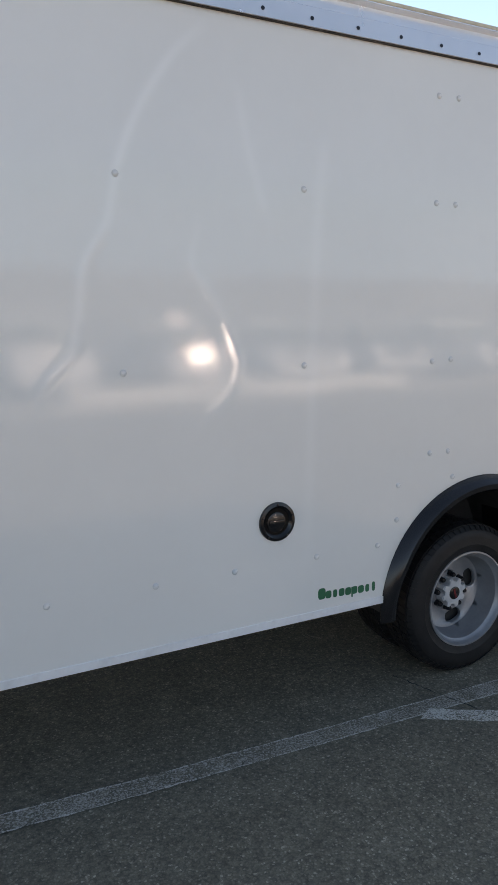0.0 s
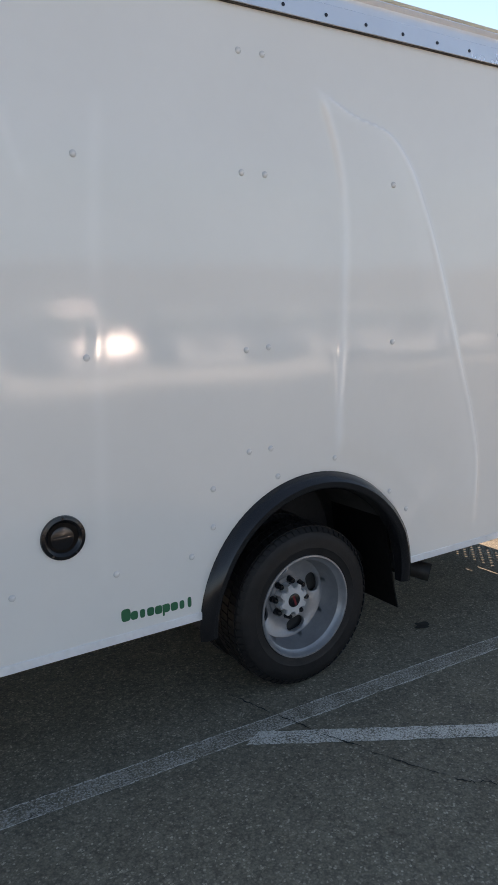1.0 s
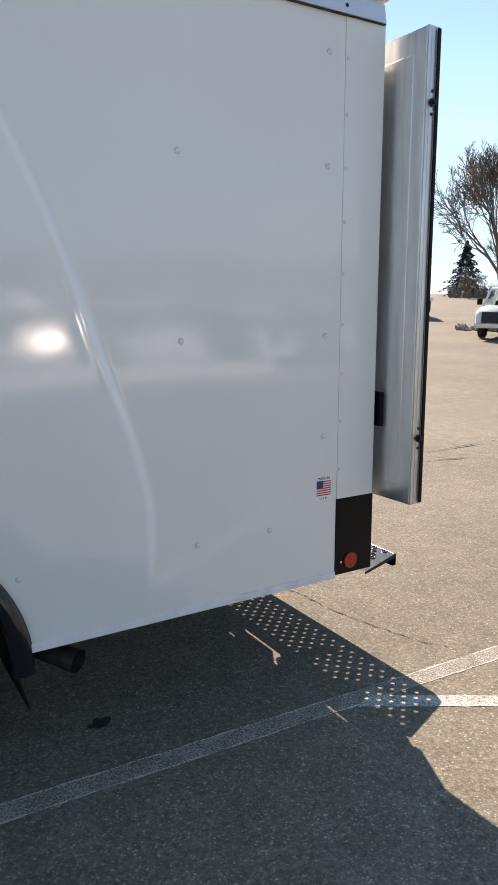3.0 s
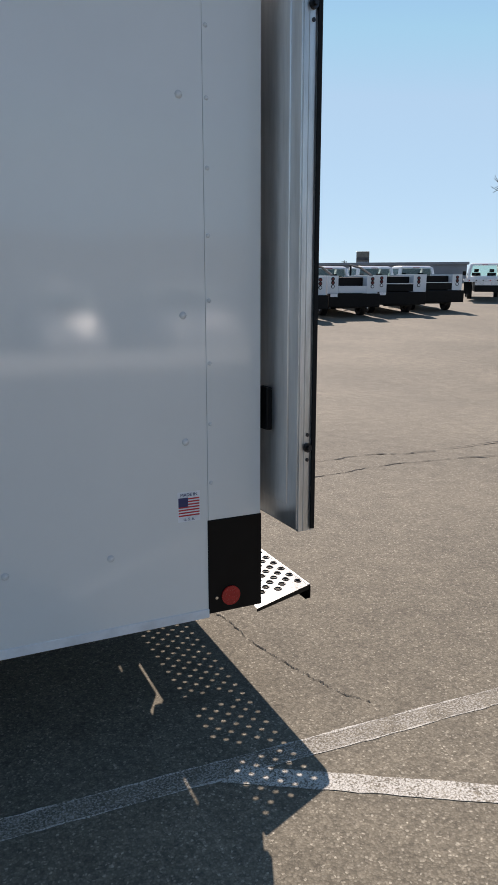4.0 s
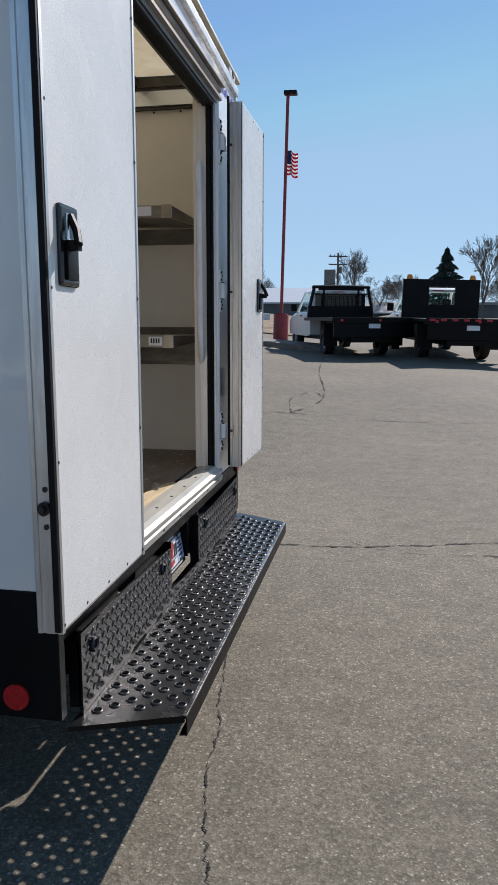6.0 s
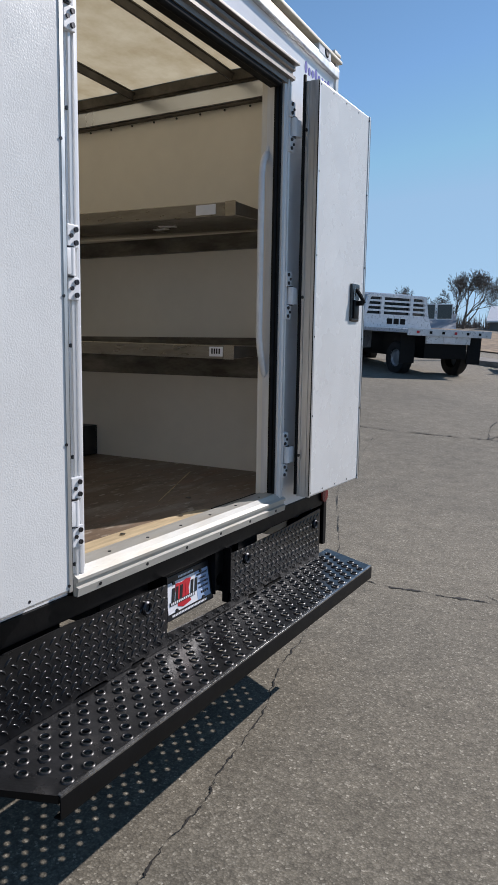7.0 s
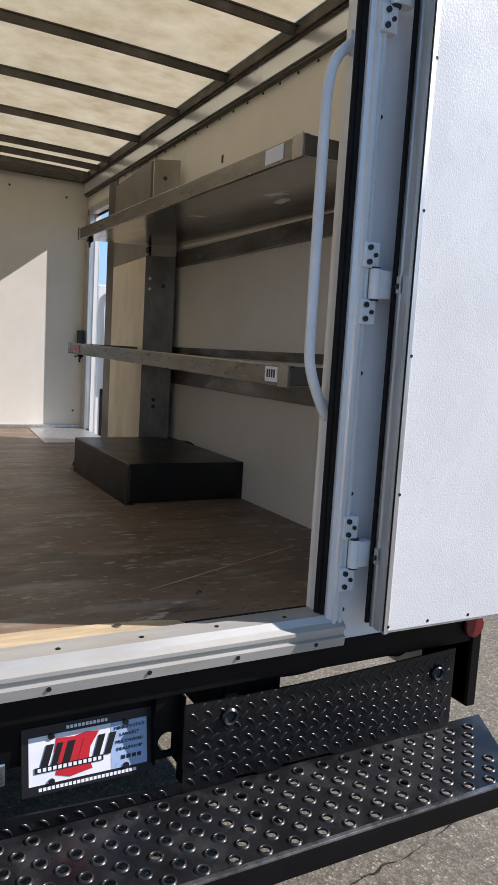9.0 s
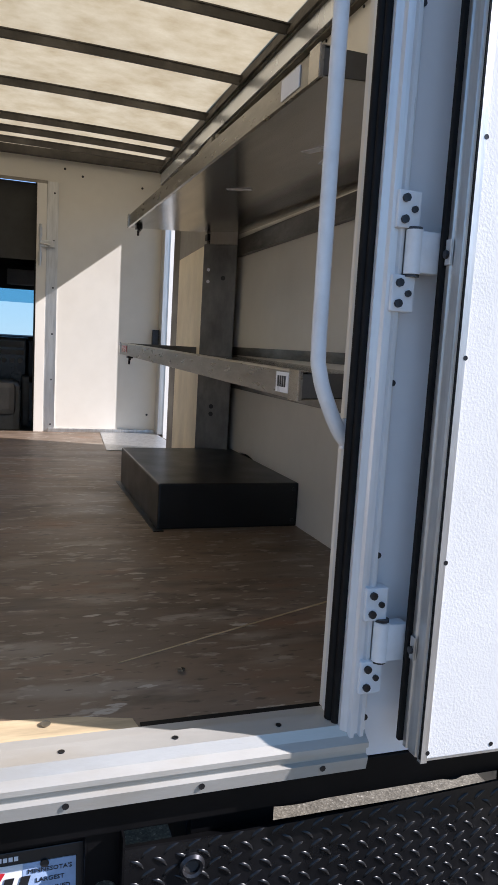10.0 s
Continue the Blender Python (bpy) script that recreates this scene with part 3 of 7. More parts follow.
# creases of the skin: line, height and half width
CREASES = [([(-3.69, 2.873), (-3.817, 2.75), (-3.951, 2.546), (-4.031, 2.35), (-4.07, 2.176), (-4.158, 2.019), (-4.199, 1.804), (-4.224, 1.706), (-4.318, 1.611), (-4.36, 1.53)], 0.0060, 0.020),
           ([(-3.551, 2.68), (-3.506, 2.455), (-3.435, 2.23)], 0.0028, 0.022),
           ([(-3.72, 2.20), (-3.756, 2.03), (-3.70, 1.945), (-3.627, 1.84), (-3.58, 1.731), (-3.557, 1.641), (-3.609, 1.532), (-3.745, 1.418)], 0.0030, 0.022),
           ([(-3.162, 2.56), (-3.188, 2.31), (-3.207, 2.02), (-3.215, 1.70), (-3.25, 0.80)], 0.0030, 0.030)]


def bulged_skin():
    """Outer face of the near side: a fine grid that swells between the studs and carries one sail-shaped buckle and a few creases, cut round the wheel."""
    studs = [-4.81, -4.035, -3.26, -2.52, -1.767, -0.987, -0.288, 0.0]
    nx, nz = 760, 240
    xs = np.linspace(-L, -0.206, nx + 1)
    zs = np.linspace(Z0, ZR, nz + 1)
    X, Z = np.meshgrid(xs, zs)
    ramp = lambda v: np.clip(v, 0, 1) ** 2 * (3 - 2 * np.clip(v, 0, 1))
    out = np.zeros_like(X)
    v = np.sin(np.pi * np.clip((Z - 0.72) / 2.15, 0, 1))
    for a, b in zip(studs, studs[1:]):
        w = np.where((X >= a) & (X < b), np.sin(np.pi * (X - a) / (b - a)) ** 2, 0.0)
        k = 0.5 + 0.5 * math.sin(5.1 * a + 1.3)
        out += (0.0008 + 0.0013 * k) * w * v * (1 + 0.5 * np.sin(3.0 * np.pi * (Z - 0.8) / 1.95 + a))
        out += 0.0007 * v * w * np.sin(11.0 * X + 1.7 * np.sin(2.2 * Z + 3 * a)) * np.sin(2.9 * Z + 2 * a)
    # raised edge and lifted field of the buckle
    xl = np.interp(zs, [p[1] for p in BUCKLE_L[::-1]], [p[0] for p in BUCKLE_L[::-1]])[:, None]
    xr = np.interp(zs, [p[1] for p in BUCKLE_R[::-1]], [p[0] for p in BUCKLE_R[::-1]])[:, None]
    top = ramp((2.70 - Z) / 0.08) * ramp((Z - 0.58) / 0.25)
    field = ramp((X - xl) / 0.05 + 0.5) * ramp((xr - X) / 0.05 + 0.5) * top
    edge = (np.exp(-((X - xl) / 0.020) ** 2) * ramp((Z - 0.95) / 0.3) + 1.25 * np.exp(-((X - xr) / 0.019) ** 2)) * top
    out += 0.011 * field + 0.0040 * edge
    # lighter along edges and creases: their highlights painted into the skin's colour
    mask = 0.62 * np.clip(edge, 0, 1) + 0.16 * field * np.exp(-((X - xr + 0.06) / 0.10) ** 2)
    for line, h, wd in CREASES:
        pts = [Vector((x, z, 0)) for x, z in line]
        pts = curve_pts(pts, 5)
        d2 = np.full_like(X, 9.0)
        run = np.zeros_like(X)
        for q, (a, b) in enumerate(zip(pts, pts[1:])):
            ex, ez = b.x - a.x, b.y - a.y
            u = np.clip(((X - a.x) * ex + (Z - a.y) * ez) / (ex * ex + ez * ez), 0, 1)
            d = (X - a.x - u * ex) ** 2 + (Z - a.y - u * ez) ** 2
            run = np.where(d < d2, (q + u) / (len(pts) - 1), run)
            d2 = np.minimum(d, d2)
        ends = np.clip(6 * run + 0.2, 0, 1) * np.clip(6 * (1 - run) + 0.2, 0, 1)
        out += 0.24 * h * np.exp(-d2 / wd ** 2) * ends
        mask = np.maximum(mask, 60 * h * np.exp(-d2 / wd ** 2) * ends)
    near = ramp((np.hypot(X - HUB_X, Z - 0.45) - ARCH - 0.02) / 0.16)
    Y = -out * near - 0.001
    keep = ~((np.hypot((X[:-1, :-1] + X[1:, 1:]) / 2 - HUB_X, (Z[:-1, :-1] + Z[1:, 1:]) / 2 - 0.45) < ARCH + 0.012) & (Z[:-1, :-1] < 1.2))
    jj, ii = np.nonzero(keep)
    k = nx + 1
    base = jj * k + ii
    faces = np.stack([base, base + 1, base + k + 1, base + k], 1)
    me = bpy.data.meshes.new("side_panel")
    me.from_pydata(np.stack([X.ravel(), Y.ravel(), Z.ravel()], 1).tolist(), [], faces.tolist())
    me.materials.append(M_GEL)
    me.shade_smooth()
    me.attributes.new("crease_light", "FLOAT", "POINT").data.foreach_set("value", (mask * near).ravel().astype(np.float32))
    return me


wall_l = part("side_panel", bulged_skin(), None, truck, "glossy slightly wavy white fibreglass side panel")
part("panel_backing", side_wall(0.001, 0.03), M_GEL, truck)
part("side_panel", side_wall(W, W - 0.03, True), M_GEL, truck, "white fibreglass side panel with a doorway")


def rivet_mesh(r, d):
    bm = B()
    lathe(bm, [(0.0, -d), (r * 0.55, -d * 0.85), (r * 0.9, -d * 0.45), (r, 0.0)], (0, 0, 0), "y", 10)
    return mesh_of("rivet", bm, M_RIVET, True)


RIVET, RIVET_S = rivet_mesh(0.014, 0.007), rivet_mesh(0.008, 0.004)
for x, zs in ((-4.035, (1.636, 2.336)), (-3.26, (1.636, 2.336)), (-2.575, (1.203, 1.63, 2.326, 2.772)), (-2.464, (1.203, 1.636, 2.326, 2.775)),
              (-1.767, (0.903, 1.066, 1.628, 2.332)), (-0.987, (1.63, 2.33)), (-0.288, (1.19, 1.635, 2.34, 2.785)), (-4.82, (1.636,))):
    for z in zs:
        if x > -L:
            part("rivet", RIVET, None, wall_l, m=pose(x, -0.0125 if x == -1.767 and z > 1.5 else 0, z))
for x, z in ((-4.36, 0.80), (-3.94, 0.80), (-3.596, 0.80), (-3.198, 0.80), (-2.869, 0.80), (-2.762, 0.907), (-2.756, 1.069), (-2.43, 1.075), (-2.11, 1.115), (-1.655, 0.795), (-1.30, 0.795), (-0.93, 0.793), (-0.575, 0.797)):
    part("rivet", RIVET, None, wall_l, m=pose(x, 0, z))

# skirt trim, corner strip, top rail
for xa, xb, z in ((-L, HUB_X - 0.603, 0.517), (HUB_X + 0.603, -0.206, 0.500)):
    part("skirt_trim", box(B(), xa, xb, -0.006, 0.034, z, z + 0.035, 0.003), M_WHITE, truck, "scuffed white aluminium skirt strip")
for s in (0, 1):
    bm = B()
    y = (-0.004, 0.03) if s == 0 else (W - 0.03, W + 0.004)
    box(bm, -0.205, 0.008, *y, 0.886, ZR, 0.002)
    strip_l = part("corner_strip", bm, M_GEL, truck, "white corner strip with small rivets")
    bm = B()
    box(bm, -0.208, 0.012, *((-0.006, 0.03) if s == 0 else (W - 0.03, W + 0.006)), 0.515, 0.886, 0.003)
    foot = part("corner_foot", bm, M_BLACK, truck, "satin black lower corner plate")
    if s == 0:
        for i in range(9):
            part("rivet", RIVET_S, None, strip_l, m=pose(-0.193, -0.004, 1.03 + 0.218 * i))
        bm = B()
        disc(bm, (-0.119, -0.013, 0.577), 0.038, 0.008, "y", 24)
        part("reflector", bm, M_RED, foot, "round red reflector")
        bm = B()
        disc(bm, (-0.178, -0.012, 0.577), 0.006, 0.007, "y", 10)
        part("screw", bm, M_CHROME, foot)
    else:
        # darker lens than the near reflector's: the shade here put into the colour
        bm = B()
        disc(bm, (0.011, W - 0.035, 0.785), 0.036, 0.01, "x", 20)
        part("reflector", bm, M_REDD, foot, "round red reflector")

rail_bolt = mesh_of("rail_bolt", disc(B(), (0, -0.005, 0), 0.0078, 0.006, "y", 8), M_LUG)
for s in (0, 1):
    yo, sg, dz = (0.0, 1, 0.0) if s == 0 else (W, -1, -0.115)
    bm = B()
    # lower flange, recessed web and flared lip as one extrusion along x
    prof = [(-0.024, 2.935), (-0.008, 3.012), (0.006, 3.020), (0.014, 3.066), (-0.012, 3.076), (-0.012, 3.086), (0.10, 3.092), (0.10, 2.93), (0.03, 2.93)]
    loft(bm, [[(x, yo + sg * p, z + dz) for p, z in prof] for x in (-L, -0.006)])
    rail = part("top_rail", bm, M_RAILW, truck, "white aluminium roof rail with dark bolts")
    bm = B()
    box(bm, -L, 0.0, min(yo - sg * 0.016, yo + sg * 0.02), max(yo - sg * 0.016, yo + sg * 0.02), 2.9315 + dz, 2.9348 + dz)
    part("rail_seam", bm, M_PIPE, rail, "dark sealant line")
    bm = B()
    box(bm, -L, 0.012, min(yo - sg * 0.016, yo + sg * 0.06), max(yo - sg * 0.016, yo + sg * 0.06), 3.080 + dz, 3.094 + dz, 0.003)
    part("roof_lip", bm, M_CREAMLIP, rail, "weathered cream roof edge")
    if s == 0:
        for i in range(21):
            part("bolt", rail_bolt, None, rail, m=pose(-0.215 - 0.2155 * i, -0.0155, 2.966, -12, 0, 0))
        bm = B()
        disc(bm, (-0.06, -0.006, 3.045), 0.022, 0.02, "y", 14)
        part("marker_socket", bm, M_BLACK, rail, "empty dark marker lamp socket")

# filler port
bm = B()
lathe(bm, [(0.05, 0.012), (0.058, -0.006), (0.070, -0.014), (0.083, -0.010), (0.085, 0.0)], (-3.396, 0.0, 0.986), "y", 36)
port = part("filler_port", bm, M_FLARE, truck, "round glossy black fuel filler cup with a cap", True)
bm = B()
lathe(bm, [(0.066, -0.012), (0.062, -0.003), (0.0, -0.002)], (-3.396, 0.0, 0.986), "y", 30)
part("cup", bm, M_BLACK, port, smooth=True)
bm = B()
lathe(bm, [(0.044, -0.002), (0.044, -0.006), (0.038, -0.009), (0.0, -0.008)], (-3.40, 0.0, 0.984), "y", 24)
box(bm, -3.436, -3.364, -0.014, -0.006, 0.976, 0.993, 0.002)
part("fuel_cap", bm, M_FLARE, port, "ribbed black fuel cap", True)
for i in range(5):
    a = radians(18 + 72 * i)
    part("screw", mesh_of("screw", disc(B(), (0, -0.016, 0), 0.005, 0.006, "y", 8), M_BOLT), None, port, m=pose(-3.396 + 0.075 * math.cos(a), 0, 0.986 + 0.075 * math.sin(a)))

# brand mark on the skirt as plain green rounded shapes
for i, (w, h, z, stem) in enumerate(((0.020, 0.026, 0.624, None), (0.0155, 0.018, 0.615, None), (0.011, 0.018, 0.614, None), (0.0155, 0.018, 0.613, None), (0.0165, 0.018, 0.611, None),
                                     (0.0155, 0.018, 0.610, (-1, -0.030)), (0.0165, 0.018, 0.608, None), (0.011, 0.018, 0.607, None), (0.009, 0.022, 0.609, None))):
    bm = B()
    x = -3.170 + 0.0352 * i
    prism(bm, [(x + w * math.copysign(abs(math.cos(a)) ** 0.6, math.cos(a)), z + h * math.copysign(abs(math.sin(a)) ** 0.6, math.sin(a))) for a in [2 * math.pi * (q + 0.5) / 20 for q in range(20)]], "y", -0.0016, 0.0005)
    if stem:
        box(bm, x - w - 0.002, x - w + 0.006, -0.0021, 0.0005, z + stem[1], z + 0.017)
    part("brand_mark", bm, M_GREEN, wall_l, "plain dark green shape of a brand mark")

# small flag sticker
st = part("sticker", box(B(), -0.323, -0.236, -0.0012, 0.001, 0.893, 1.006), M_WHITEV, wall_l, "small white sticker with a flag")
for i in range(7):
    part("stripe", box(B(), -0.320, -0.239, -0.0018, 0.001, 0.914 + 0.0104 * i, 0.9192 + 0.0104 * i), M_REDV, st)
part("canton", box(B(), -0.320, -0.283, -0.0024, 0.001, 0.950, 0.984), M_BLUE, st)
word("lettering", "MADE IN", 0.0165, M_BLUE, st, pose(-0.2795, -0.002, 0.994, 90, 0, 0))
word("lettering", "U. S. A.", 0.0145, M_BLUE, st, pose(-0.2795, -0.002, 0.901, 90, 0, 0))

# ---- box truck: wheels and underbody ----
def flare(y0, sg):
    """Wheel-arch flare: a lipped profile swept over the opening."""
    bm = B()
    prof = [(0.0, 0.0), (-0.006, -0.012), (-0.018, -0.042), (-0.04, -0.058), (-0.066, -0.052), (-0.078, -0.036), (-0.080, 0.03), (-0.02, 0.03)]
    rings = []
    for i in range(41):
        a = radians(-3) + radians(186) * i / 40
        taper = min(1.0, 0.35 + 0.65 * min(i, 40 - i) / 6)
        rings.append([(HUB_X + (ARCH + 0.006 + dr) * math.cos(a), y0 + sg * dy * (taper if dy < 0 else 1), 0.45 + (ARCH + 0.006 + dr) * math.sin(a)) for dr, dy in prof])
    loft(bm, rings)
    return bm


def wheel_well(y0, y1):
    """Dark inner shell over the wheels."""
    bm = B()
    rings = [[(HUB_X + 0.585 * math.cos(a), y, 0.45 + 0.585 * math.sin(a)) for a in [math.pi * i / 20 for i in range(21)]] for y in (y0, y1)]
    loft(bm, rings, False, False)
    bm.faces.new([bm.verts.new((HUB_X + 0.585 * math.cos(math.pi * i / 20), y1, 0.45 + 0.585 * math.sin(math.pi * i / 20))) for i in range(21)])
    return bm


def tyre_mesh():
    """Tyre turned about y, outer face at y = 0, with ribs of separate tread blocks."""
    R, w = 0.395, 0.215
    bm = B()
    lathe(bm, [(0.245, 0.012), (0.252, 0.0), (0.262, -0.004), (0.285, -0.006), (0.290, -0.009), (0.296, -0.008), (0.325, -0.011), (0.352, -0.005), (0.372, 0.006), (0.384, 0.020), (R - 0.009, 0.032),
               (R - 0.009, 0.183), (0.384, 0.195), (0.374, 0.207), (0.325, 0.225), (0.247, 0.205)], (0, 0, 0), "y", 64)
    body, bm = bm, B()
    for i in range(66):
        m = Matrix.Rotation(2 * math.pi * i / 66, 4, "Y")
        # shoulder lugs standing proud of the upper sidewall
        out = [(-0.0125, 0.386, 0.0175), (0.0125, 0.386, 0.0175), (0.0115, 0.366, -0.0015), (-0.0115, 0.366, -0.0015)]
        top = [bm.verts.new(m @ Vector((x, y - 0.004, r))) for x, r, y in out]
        bot = [bm.verts.new(m @ Vector((x, y + 0.010, r - 0.003))) for x, r, y in out]
        bm.faces.new(top)
        for k in range(4):
            bm.faces.new((bot[k], bot[(k + 1) % 4], top[(k + 1) % 4], top[k]))
        for j, (ya, yb) in enumerate(((0.022, 0.066), (0.074, 0.124), (0.132, 0.190))):
            sh, a = (0.5 * (j % 2)) * 0.0376, 0.0158
            pts = [(-a + sh - 0.004, ya), (a + sh - 0.004, ya), (a + sh + 0.004, yb), (-a + sh + 0.004, yb)]
            low = 0.0015 if j == 0 else 0.0
            lo = [bm.verts.new(m @ Vector((x, y, 0.380))) for x, y in pts]
            hi = [bm.verts.new(m @ Vector((x, y, R - (0.004 if (j == 0 and y == ya) or (j == 2 and y == yb) else 0.0)))) for x, y in pts]
            bm.faces.new(hi)
            for k in range(4):
                bm.faces.new((lo[k], lo[(k + 1) % 4], hi[(k + 1) % 4], hi[k]))
    return mesh_of("tyre", body, M_TYRE, True), mesh_of("tread_blocks", bm, M_TYRE)


def rim_mesh():
    """Deep-dish steel wheel; its disc has four oval hand holes."""
    bm = B()
    lathe(bm, [(0.244, 0.014), (0.253, 0.002), (0.252, -0.006), (0.244, -0.007), (0.239, 0.002), (0.235, 0.016), (0.222, 0.026), (0.219, 0.050), (0.213, 0.104), (0.2025, 0.134)], (0, 0, 0), "y", 72)
    def at(ang, r, deep=0.0):
        u = (0.2025 - r) / 0.095
        return (r * math.cos(ang), 0.134 + 0.022 * math.sin(min(1.0, u) * 1.9) + deep, r * math.sin(ang))
    n = 32
    for q in range(4):
        mid = math.pi / 2 * q
        rings = []
        for grow, deep in ((1.0, 0.018), (1.0, 0.0), (1.16, -0.004), (None, 0.0)):
            ring = []
            for k in range(n):
                th = 2 * math.pi * k / n
                c, s2 = math.cos(th), math.sin(th)
                if grow is None:
                    f = 1 / max(abs(c), abs(s2))
                    ring.append(at(mid + c * f * math.pi / 4, 0.155 + s2 * f * 0.0475, 0.0))
                else:
                    p = 0.75
                    cx, sx = math.copysign(abs(c) ** p, c), math.copysign(abs(s2) ** p, s2)
                    ring.append(at(mid + cx * 0.052 / 0.157 * grow, 0.157 + sx * 0.030 * grow, deep))
            rings.append(ring)
        loft(bm, rings, True, False)
    lathe(bm, [(0.1075, 0.1545), (0.104, 0.148), (0.070, 0.146)], (0, 0, 0), "y", 48)
    lathe(bm, [(0.243, 0.02), (0.218, 0.06), (0.212, 0.19), (0.24, 0.20)], (0, 0, 0), "y", 48)
    return mesh_of("rim", bm, M_RIM, True)


def hub_cap_mesh():
    """Castellated cover: eight lobes round a flat face."""
    bm = B()
    pts, face = [], []
    for i in range(48):
        a = 2 * math.pi * i / 48
        r = 0.0715 + 0.0095 * max(-1, min(1, 2.2 * math.cos(8 * a)))
        pts.append((r * math.cos(a), r * math.sin(a)))
    prism(bm, pts, "y", 0.098, 0.150)
    prism(bm, [(x * 0.93, z * 0.93) for x, z in pts], "y", 0.094, 0.099)
    return mesh_of("hub", bm, M_HUB)


(TYRE, TREAD), RIM, HUBM = tyre_mesh(), rim_mesh(), hub_cap_mesh()
LUG = mesh_of("lug_nut", lathe(B(), [(0.0, 0.108), (0.010, 0.110), (0.0135, 0.116), (0.0145, 0.135), (0.018, 0.15)], (0, 0, 0), "y", 10), M_LUG, True)
CAPM = mesh_of("hub_badge", lathe(B(), [(0.0, 0.089), (0.029, 0.0895), (0.034, 0.092), (0.036, 0.099)], (0, 0, 0), "y", 28), M_FLARE, True)
BADGE = mesh_of("badge_bar", box(B(), -0.026, 0.026, 0.0880, 0.090, -0.006, 0.006), mat("dull_red_badge_bar", (0.18, 0.02, 0.025), 0.3, var=0.1))
HOLED = mesh_of("brake_drum", disc(B(), (0, 0.185, 0), 0.205, 0.04, "y", 28), M_DARK)


def wheel(x, y, sg, turn):
    """A wheel with its parts; sg is -1 where its face looks to -y."""
    m = pose(x, y, HUB_Z, 0, 0, 0 if sg < 0 else 180) @ Matrix.Rotation(radians(turn), 4, "Y")
    tyre = part("wheel", TYRE, None, truck, "black all-season tyre on a grey steel wheel", m=m)
    rim = part("rim", RIM, None, tyre, "deep-dish grey steel rim")
    tagged(part("tread_blocks", TREAD, None, tyre), kind="stuff")
    part("hub", HUBM, None, tyre, "grey eight-lug hub cover")
    part("hub_badge", CAPM, None, tyre, "round black hub badge with a plain bar")
    part("badge_bar", BADGE, None, tyre)
    part("brake_drum", HOLED, None, tyre)
    for i in range(8):
        a = radians(45 * i + 22.5)
        part("lug_nut", LUG, None, rim, m=pose(0.092 * math.cos(a), 0, 0.092 * math.sin(a)))


wheel(HUB_X, 0.075, -1, 74)
wheel(HUB_X, 0.345, -1, 10)
wheel(HUB_X, W - 0.075, 1, 20)
wheel(HUB_X, W - 0.345, 1, 50)
wheel(-6.0, 0.16, -1, 0)
wheel(-6.0, W - 0.16, 1, 0)
for y0, sg in ((0.0, 1), (W, -1)):
    part("wheel_flare", flare(y0, sg), M_FLARE, truck, "glossy black plastic wheel-arch flare", True)
    part("wheel_well", wheel_well(y0 + sg * 0.032, y0 + sg * 0.62), M_WELL, truck, "dusty black wheel well")
    bm = B()
    rows = []
    for i in range(9):
        u = i / 8
        rows.append([(-1.735 + 0.10 * u * u + dx, y0 + sg * y, 0.98 - 0.74 * u) for dx, y in ((0, 0.07), (0, 0.50), (0.008, 0.50), (0.008, 0.07))])
    loft(bm, rows)
    part("mud_flap", bm, M_SEAL, truck, "black rubber mud flap")
# chassis
for y in (0.80, 1.56):
    part("chassis_rail", box(B(), -7.2, -0.05, y, y + 0.08, 0.58, 0.739, 0.004), M_DARK, truck)
for x in (-0.35, -1.1, -1.5, -3.2, -4.0):
    part("cross_member", box(B(), x, x + 0.06, 0.03, W - 0.03, 0.74, 0.799), M_DARK, truck)
bm = B()
tube(bm, [(HUB_X, 0.30, HUB_Z), (HUB_X, W - 0.30, HUB_Z)], 0.055, 12)
lathe(bm, [(0.05, -0.16), (0.15, -0.1), (0.17, 0.0), (0.15, 0.1), (0.05, 0.16)], (HUB_X, W / 2, HUB_Z), "y", 20)
part("rear_axle", bm, M_DARK, truck, smooth=True)
bm = B()
tube(bm, curve_pts([(-2.9, 0.72, 0.50), (-2.2, 0.70, 0.62), (-1.78, 0.52, 0.53), (-1.62, 0.26, 0.455), (-1.445, 0.03, 0.402)], 5), 0.046, 16, False)
tube(bm, [(-1.478, 0.073, 0.412), (-1.443, 0.028, 0.4015)], [0.049, 0.049], 16, False)
part("exhaust_pipe", bm, M_PIPE, truck, "sooty black exhaust pipe turned outwards", True)
for xa, xb, ya in ((-L, -2.84, 0.02), (-2.84, -1.62, 0.66), (-1.62, -0.01, 0.02)):
    part("floor_frame", box(B(), xa, xb, ya, W - ya, 0.80, 0.852), M_DARK, truck)

# ---- box truck: rear face ----
OY0, OY1 = 0.522, 1.889               # outside of the door frame
LEAN = Matrix(((1, 0, 0, 0), (0, 1, 0, 0), (0, -0.045, 1, 0), (0, 0, 0, 1)))
part("corner_post", box(B(), -0.05, 0.0, 0.008, OY0, 0.806, 2.935), M_WHITE, truck, "white painted steel rear post")
part("corner_post", box(B(), -0.05, 0.0, OY1, W - 0.008, 0.806, 2.858), M_REAR, truck, "white painted steel rear post")
rear = part("rear_wall", box(B(), -0.05, 0.0, OY0, OY1, 2.745, 2.88), M_REAR, truck, "white painted steel panel over the doors")
bm = B()
box(bm, -0.03, 0.022, 0.02, W - 0.02, 2.965, 3.005, 0.004, LEAN)
part("rear_wall", box(B(), -0.05, -0.001, 0.03, W - 0.03, 2.87, 2.964, 0, LEAN), M_REAR, rear)
header = part("rear_header", bm, M_ALU, truck, "aluminium roof header extrusion")
bm = B()
box(bm, -0.09, -0.03, 0.0, W, 3.005, 3.038, 0, LEAN)
